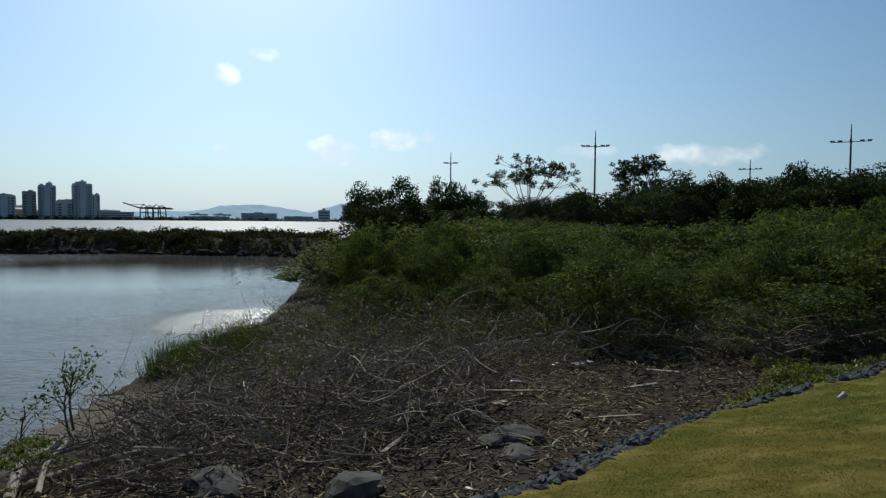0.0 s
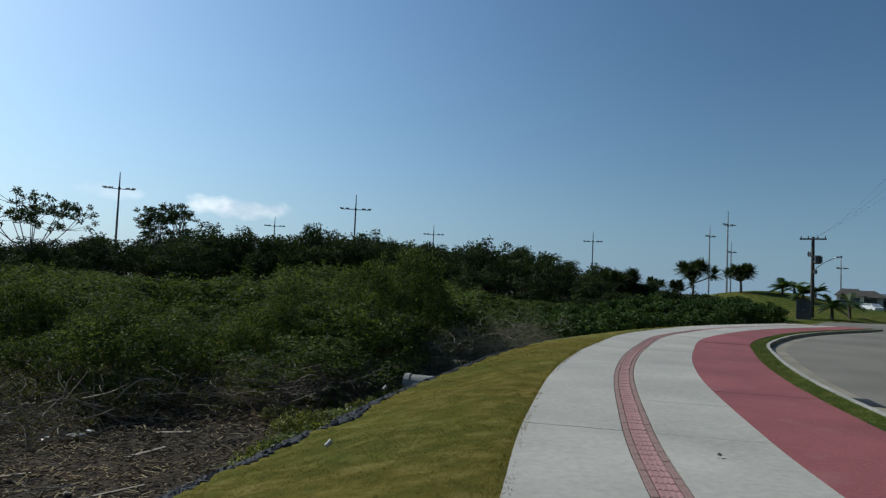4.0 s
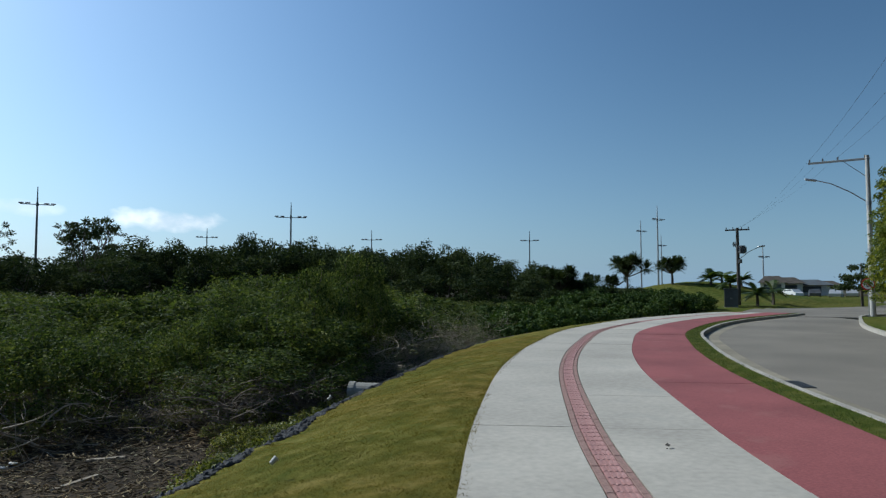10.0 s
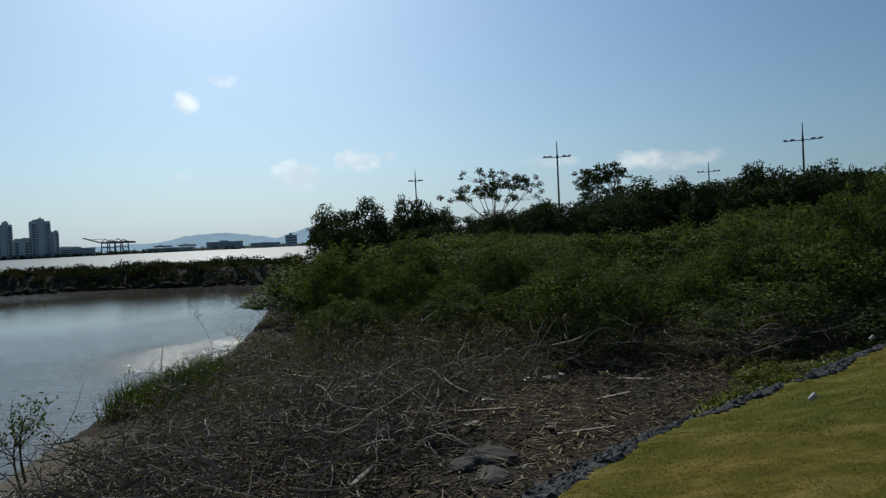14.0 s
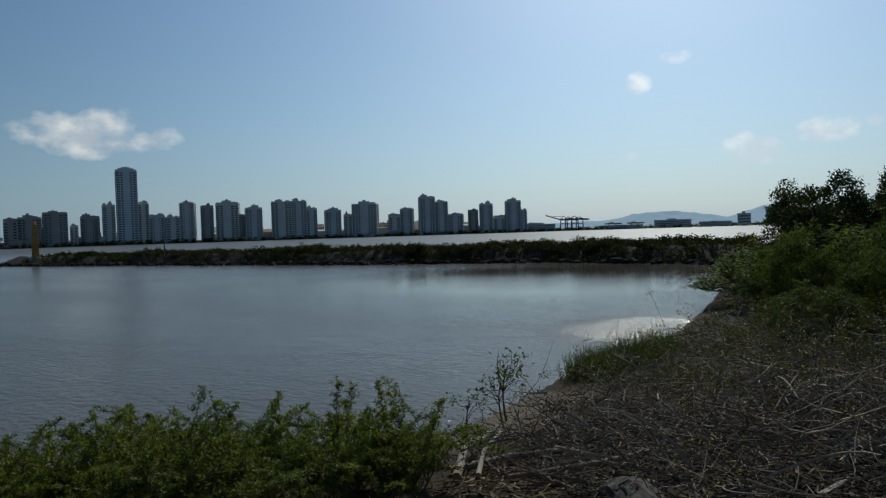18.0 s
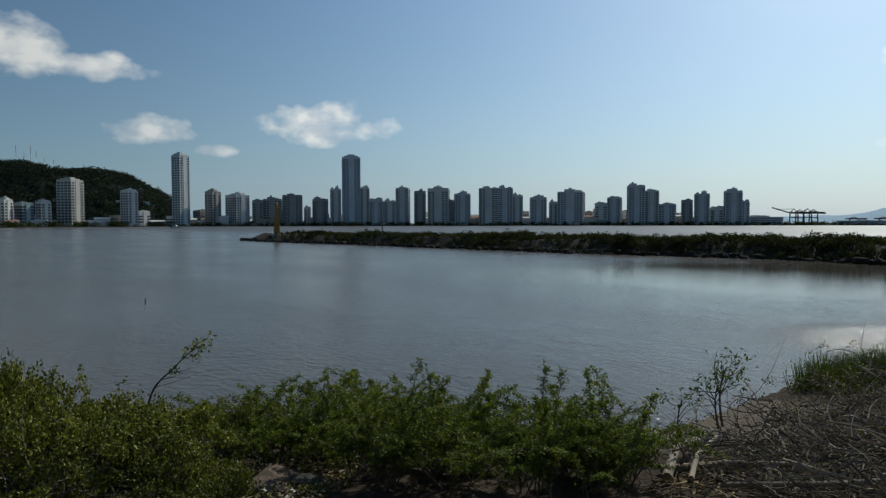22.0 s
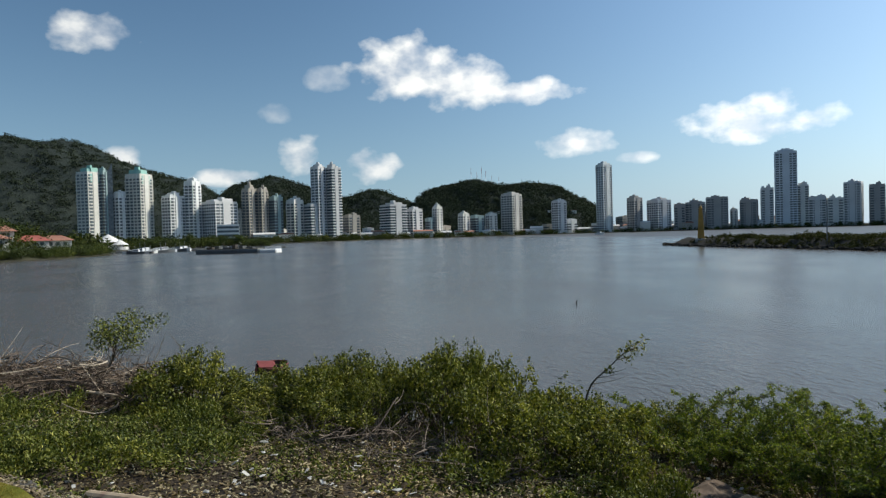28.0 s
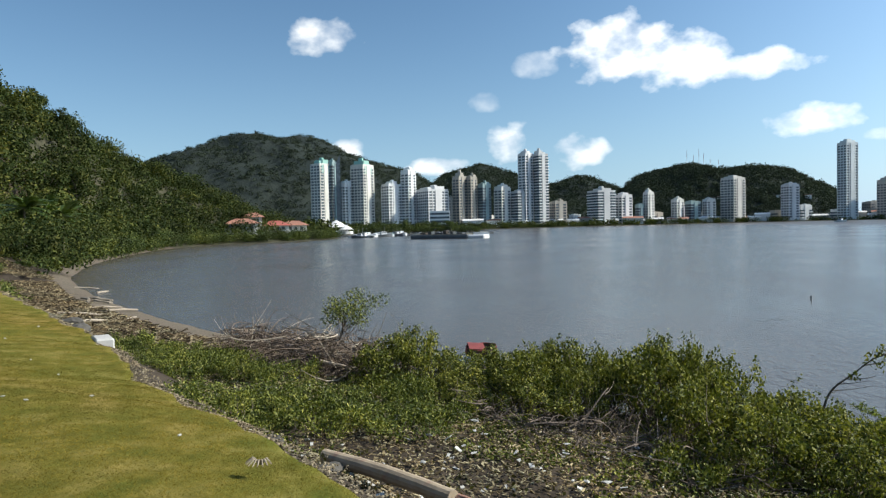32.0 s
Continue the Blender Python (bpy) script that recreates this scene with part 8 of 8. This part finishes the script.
hill("backdrop_hills", "hills far beyond the port, glowing with painted pale blue haze", crest((27, 0.3, 4000), (24, 0.55, 4000), (21, 0.5, 4000), (18.6, 0.9, 4000), (16.7, 1.15, 4000), (14.4, 1.0, 4000), (12.6, 0.75, 4000), (11, 0.5, 4000), (10, 0.9, 4000), (8.8, 1.3, 4000), (7.6, 1.1, 4000), (4, 0.7, 4000)), 280, FAR_HILL_GLOW, 11, 8.0, 0)

for k, (az, e) in enumerate(((84.25, 5.62), (83.75, 5.2), (83.35, 5.66), (83.0, 5.3), (82.5, 4.9), (81.9, 4.75))):
    x, y = at(az, 1150)
    z1 = 1.6 + 1150 * math.tan(radians(e))
    ob = thing("radio_mast", "thin red and white lattice radio mast on the hill", "mast", (x, y, 70), "radio masts")
    for q in range(4):
        z = (z1 - 70) * q / 4
        part("mast_section", tube([(0, 0, z), (0, 0, z + (z1 - 70) / 4)], [0.55 - 0.08 * q, 0.5 - 0.08 * q], 4), (SIGN_WHITE, HULL_RED)[q % 2], ob)
for k in range(26):
    az, e = CITY_RNG.uniform(75.5, 83), CITY_RNG.uniform(0.5, 1.9)
    x, y = at(az, 1000)
    ob = thing("hillside_house", "small pale house on the slope of the hill", "house", placed(x, y, 1.6 + 1000 * math.tan(radians(e)) - 4, 1, turn=radians(az)), "hillside houses")
    part("wall", boxed(-4, 4, -4, 4, -4, 4), WALLS["white"] if k % 3 else WALLS["beige"], ob)
    part("roof", boxed(-4.4, 4.4, -4.4, 4.4, 4, 4.7), ROOF_TILE if k % 2 else WALLS["grey"], ob)


# ---------------------------------------------------------------- port cranes, jetty beacon, boats
def gantry_crane(az, d, h, boom, up):
    x, y = at(az, d)
    ob = thing("port_crane", "tall steel container crane at the port", "crane", placed(x, y, -0.5, 1, turn=radians(az)), "port cranes")
    for sx in (-5, 5):
        for sy in (-7, 7):
            part("leg", tube([(sx, sy, 0), (sx * 0.9, sy * 0.8, h * 0.75)], [0.9, 0.7], 4), DARK_STEEL, ob)
    part("portal_beam", boxed(-5.5, 5.5, -6.5, 6.5, h * 0.42, h * 0.47), DARK_STEEL, ob)
    part("boom", tube([(14, 0, h * 0.75), (-6, 0, h * 0.77), (-boom, 0, h * (0.77 + up))], [1.0, 0.8], 4), DARK_STEEL, ob)
    part("apex", tube([(5, 0, h * 0.75), (0, 0, h), (-5, 0, h * 0.75)], [0.6, 0.6], 4), DARK_STEEL, ob)
    part("stay", tube([(0, 0, h), (-boom * 0.7, 0, h * (0.77 + up * 0.65))], [0.3, 0.3], 4), DARK_STEEL, ob)
    part("machine_house", boxed(6, 12, -3, 3, h * 0.77, h * 0.84), HULL_GREY, ob)


for az, h, bm_, up in ((24.1, 20, 26, 0.33), (23.7, 19, 12, 0.0), (23.2, 20, 12, 0.0), (22.8, 19, 12, 0.02), (20.2, 9, 10, 0.0), (18.4, 9, 10, 0.02)):
    gantry_crane(az, 985, h, bm_, up)
for az, d, w, h in ((15.4, 975, 48, 9), (10.1, 960, 16, 14), (7.6, 700, 24, 16), (5.5, 700, 20, 12), (12.2, 965, 40, 5), (19.5, 970, 60, 4), (26, 970, 40, 9)):
    x, y = at(az, d)
    ob = thing("port_building", "grey port building at the water's edge", "building", placed(x, y, -0.5, 1, turn=radians(az)), "port buildings")
    part("wall", boxed(-w / 2, w / 2, -8, 8, 0, h), WALLS["grey"], ob)
    part("roof", boxed(-w / 2 - 0.4, w / 2 + 0.4, -8.4, 8.4, h, h + 0.6), WALLS["dark"], ob)
    part("roof_house", boxed(-w * 0.15, w * 0.1, -3, 3, h + 0.6, h + h * 0.25), WALLS["grey"], ob)
    for k in range(3):
        part("glazing_band", boxed(-w * 0.45, w * 0.45, -8.1, -8.0, h * (0.2 + 0.27 * k), h * (0.3 + 0.27 * k)), GLASS, ob)

bx, by = at(65.75, 137)
beacon = thing("jetty_beacon", "tapered yellow beacon tower at the jetty's end", "beacon", placed(bx, by, -0.75, 0.78, turn=radians(65)))
bm = bmesh.new()
r = bmesh.ops.create_cone(bm, cap_ends=True, segments=4, radius1=1.15, radius2=0.55, depth=7.4, matrix=Matrix.Translation((0, 0, 3.9)) @ Euler((0, 0, radians(45))).to_matrix().to_4x4())
part("tower", bm, YELLOW, beacon)
part("base", boxed(-1.3, 1.3, -1.3, 1.3, -0.6, 0.3, bevel=0.08), POLE_CONCRETE, beacon)
part("lantern", capped([(0, 0, 7.6), (0, 0, 7.75), (0, 0, 8.2), (0, 0, 8.3)], [0.3, 0.3, 0.25, 0.05], 10), YELLOW, beacon)
part("gallery", boxed(-0.65, 0.65, -0.65, 0.65, 7.55, 7.63, bevel=0.02), YELLOW, beacon)
post = thing("marker_post", "thin dark marker post on the jetty", "post", (*at(57.0, 106), -0.7))
part("post", tube([(0, 0, 0), (0, 0, 2.6)], [0.1, 0.07], 6), DARK_STEEL, post)
for az, d in ((75.9, 32.5), (93.5, 120), (88, 140), (97.5, 160), (78.6, 150)):
    b_ob = thing("stake", "short dark stake standing in the water", "stake", (*at(az, d), WATER_Z), "water stakes")
    part("post", tube([(0, 0, -0.5), (0.02, 0, 0.18)], [0.04, 0.03], 6), DARK_WOOD, b_ob)

barge = thing("barge", "dark flat barge with tyres along its side, moored in the bay", "barge", placed(-183, -45, WATER_Z, 1, turn=math.atan2(21.8, 2.5)))
bm = bmesh.new()
box(bm, -11, 6.2, -2.6, 2.6, -0.6, 1.15, 0.25)
part("hull", bm, HULL_GREY, barge)
part("deck", boxed(-10.7, 6.0, -2.4, 2.4, 1.15, 1.25), GUTTER, barge)
part("bow_ramp", boxed(6.2, 11, -2.5, 2.5, -0.4, 1.0, bevel=0.3), HULL_WHITE, barge)
part("bow_rail", boxed(6.3, 10.9, 2.3, 2.42, 1.0, 1.6), HULL_WHITE, barge)
for k in range(11):
    x = -10.2 + k * 1.55
    part("tyre", capped([(x, 2.62, 0.55), (x, 2.85, 0.55)], [0.42, 0.42], 12), RUBBER, barge)
for k, (x, l, h) in enumerate(((-8.5, 1.6, 0.5), (-6.2, 1.2, 0.8), (-4, 2.2, 0.5), (-1.5, 1.0, 1.1), (0.4, 1.1, 0.7), (2.4, 1.8, 0.4))):
    part("deck_cargo", boxed(x, x + l, -1.2, 1.0, 1.25, 1.25 + h, bevel=0.08), (DARK_WOOD, CABINET, DARK_STEEL)[k % 3], barge)
part("hoist", tube([(-0.6, 0, 1.2), (0.3, 0, 3.0), (1.2, 0, 1.2)], [0.08, 0.08], 5), DARK_STEEL, barge)


quay = thing("quay", "low concrete quay behind the moored boats", "quay", placed(*at(106.5, 298), WATER_Z, 1, turn=radians(106.5)))
part("deck", boxed(-32, 32, -15, 15, -1.0, 0.5, bevel=0.1), GUTTER, quay)
part("edge_beam", boxed(-32, 32, -15.3, -15.0, 0.2, 0.65), KERBSTONE, quay)


def moored_boat(az, d, L, turn, label, mat):
    x, y = at(az, d)
    ob = thing("moored_boat", label, "boat", placed(x, y, WATER_Z, 1, turn=radians(turn)), "marina boats")
    sec = []
    for i in range(9):
        t = i / 8
        w = 0.17 * L * math.sin(min(1, 0.35 + t) * math.pi / 2) * (1 - max(0, t - 0.55) ** 1.5 / 0.45 ** 1.5 * 0.97)
        zt = 0.12 * L + 0.09 * L * t * t
        sec.append([((t - 0.5) * L, -w, zt), ((t - 0.5) * L, -w * 0.7, -0.2), ((t - 0.5) * L, w * 0.7, -0.2), ((t - 0.5) * L, w, zt)])
    V = np.array(sec).reshape(-1, 3)
    i, j = np.meshgrid(np.arange(8), np.arange(4), indexing="ij")
    F = np.stack([i * 4 + j, (i + 1) * 4 + j, (i + 1) * 4 + (j + 1) % 4, i * 4 + (j + 1) % 4], -1).reshape(-1, 4)
    part("hull", (V, F), mat, ob)
    part("cabin", boxed(-0.22 * L, 0.12 * L, -0.1 * L, 0.1 * L, 0.12 * L, 0.28 * L, bevel=0.05), HULL_WHITE, ob)
    part("cabin_window", boxed(-0.2 * L, 0.1 * L, -0.104 * L, 0.104 * L, 0.2 * L, 0.25 * L), GLASS, ob)
    part("mast", tube([(0.02 * L, 0, 0.28 * L), (0.02 * L, 0, 0.55 * L)], [0.05, 0.03], 5), STEEL, ob)


for k in range(13):
    moored_boat(107.6 + k * 0.36, 268 - 3 * (k % 3) - k * 2.4, 4.6 + (k * 7 % 4) * 0.8, 20 + k * 23, ("white motor boat moored at the marina", "white fishing boat with a mast at the marina", "dark blue fishing boat at the marina")[k % 3], (HULL_WHITE, HULL_WHITE, HULL_GREY)[k % 3])
moored_boat(73.6, 560, 9, 40, "white boat by the far shore", HULL_WHITE)


# ---------------------------------------------------------------- houses by the bay
def villa(x, y, z, w, d, h, turn, roof, label):
    ob = thing("villa", label, "house", placed(x, y, z, 1, turn=radians(turn)), "bay houses")
    part("wall", boxed(-w / 2, w / 2, -d / 2, d / 2, -1.5, h, bevel=0.05), PLASTER, ob)
    bm = bmesh.new()
    e = 0.9
    v = [bm.verts.new(p) for p in ((-w / 2 - e, -d / 2 - e, h - 0.15), (w / 2 + e, -d / 2 - e, h - 0.15), (w / 2 + e, d / 2 + e, h - 0.15), (-w / 2 - e, d / 2 + e, h - 0.15), (-w * 0.22, 0, h + 1.3), (w * 0.22, 0, h + 1.3))]
    for f in ((0, 1, 5, 4), (1, 2, 5), (2, 3, 4, 5), (3, 0, 4), (3, 2, 1, 0)):
        bm.faces.new([v[i] for i in f])
    rf = part("roof", bm, roof, ob)
    part("ridge_cap", tube([(-w * 0.22, 0, h + 1.32), (w * 0.22, 0, h + 1.32)], [0.12, 0.12], 6), roof, rf)
    for k in range(4):
        x0 = -w * 0.42 + k * w * 0.22
        win = part("window", boxed(x0, x0 + w * 0.11, -d / 2 - 0.05, -d / 2, h * 0.3, h * 0.75), GLASS, ob)
        part("sill", boxed(x0 - 0.1, x0 + w * 0.11 + 0.1, -d / 2 - 0.14, -d / 2, h * 0.25, h * 0.3), PLASTER, win)


hx, hy = at(121.1, 205)
villa(hx, hy, 1.6, 9, 6, 2.2, 121, ROOF_TILE, "villa with an orange hipped tile roof above the bay")
hx, hy = at(120.3, 212)
villa(hx, hy, 3.4, 6, 5, 2.4, 121, ROOF_TILE, "upper wing of the villa with orange tiles")
hx, hy = at(118.4, 215)
villa(hx, hy, 1.1, 8, 6, 2.0, 118, ROOF_RED, "white house with a bright red roof")
hx, hy = at(116.9, 222)
villa(hx, hy, 0.9, 8, 6, 2.2, 116, ROOF_TILE, "low white house with a pale roof")
for k, (az, d, r_, h) in enumerate(((113.4, 265, 5.0, 5.6), (114.9, 270, 2.4, 4.4), (112.6, 262, 3.0, 3.6))):
    x, y = at(az, d)
    ob = thing("marquee", "white peaked canvas marquee by the marina", "tent", (x, y, -0.6), "marquees")
    bm = bmesh.new()
    bmesh.ops.create_cone(bm, cap_ends=False, segments=8, radius1=r_, radius2=0.15, depth=h * 0.5, matrix=Matrix.Translation((0, 0, h * 0.75)))
    part("canopy", bm, TENT, ob)
    for q in range(8):
        a = q * math.pi / 4
        part("pole", tube([(r_ * 0.97 * math.cos(a), r_ * 0.97 * math.sin(a), 0), (r_ * 0.97 * math.cos(a), r_ * 0.97 * math.sin(a), h * 0.52)], [0.06, 0.06], 5), STEEL, ob)
    part("side_wall", tube([(0, 0, 0), (0, 0, h * 0.3)], [r_ * 0.9, r_ * 0.9], 8), PLASTER, ob)
for k, az in enumerate((115.6, 114.3)):
    x, y = at(az, 262)
    ob = thing("storage_tank", "small blue-grey storage tank by the marina", "tank", (x, y, -0.6), "tanks")
    part("shell", capped([(0, 0, 0), (0, 0, 3.4), (0, 0, 3.8)], [1.6, 1.6, 0.8], 16), HULL_GREY, ob)
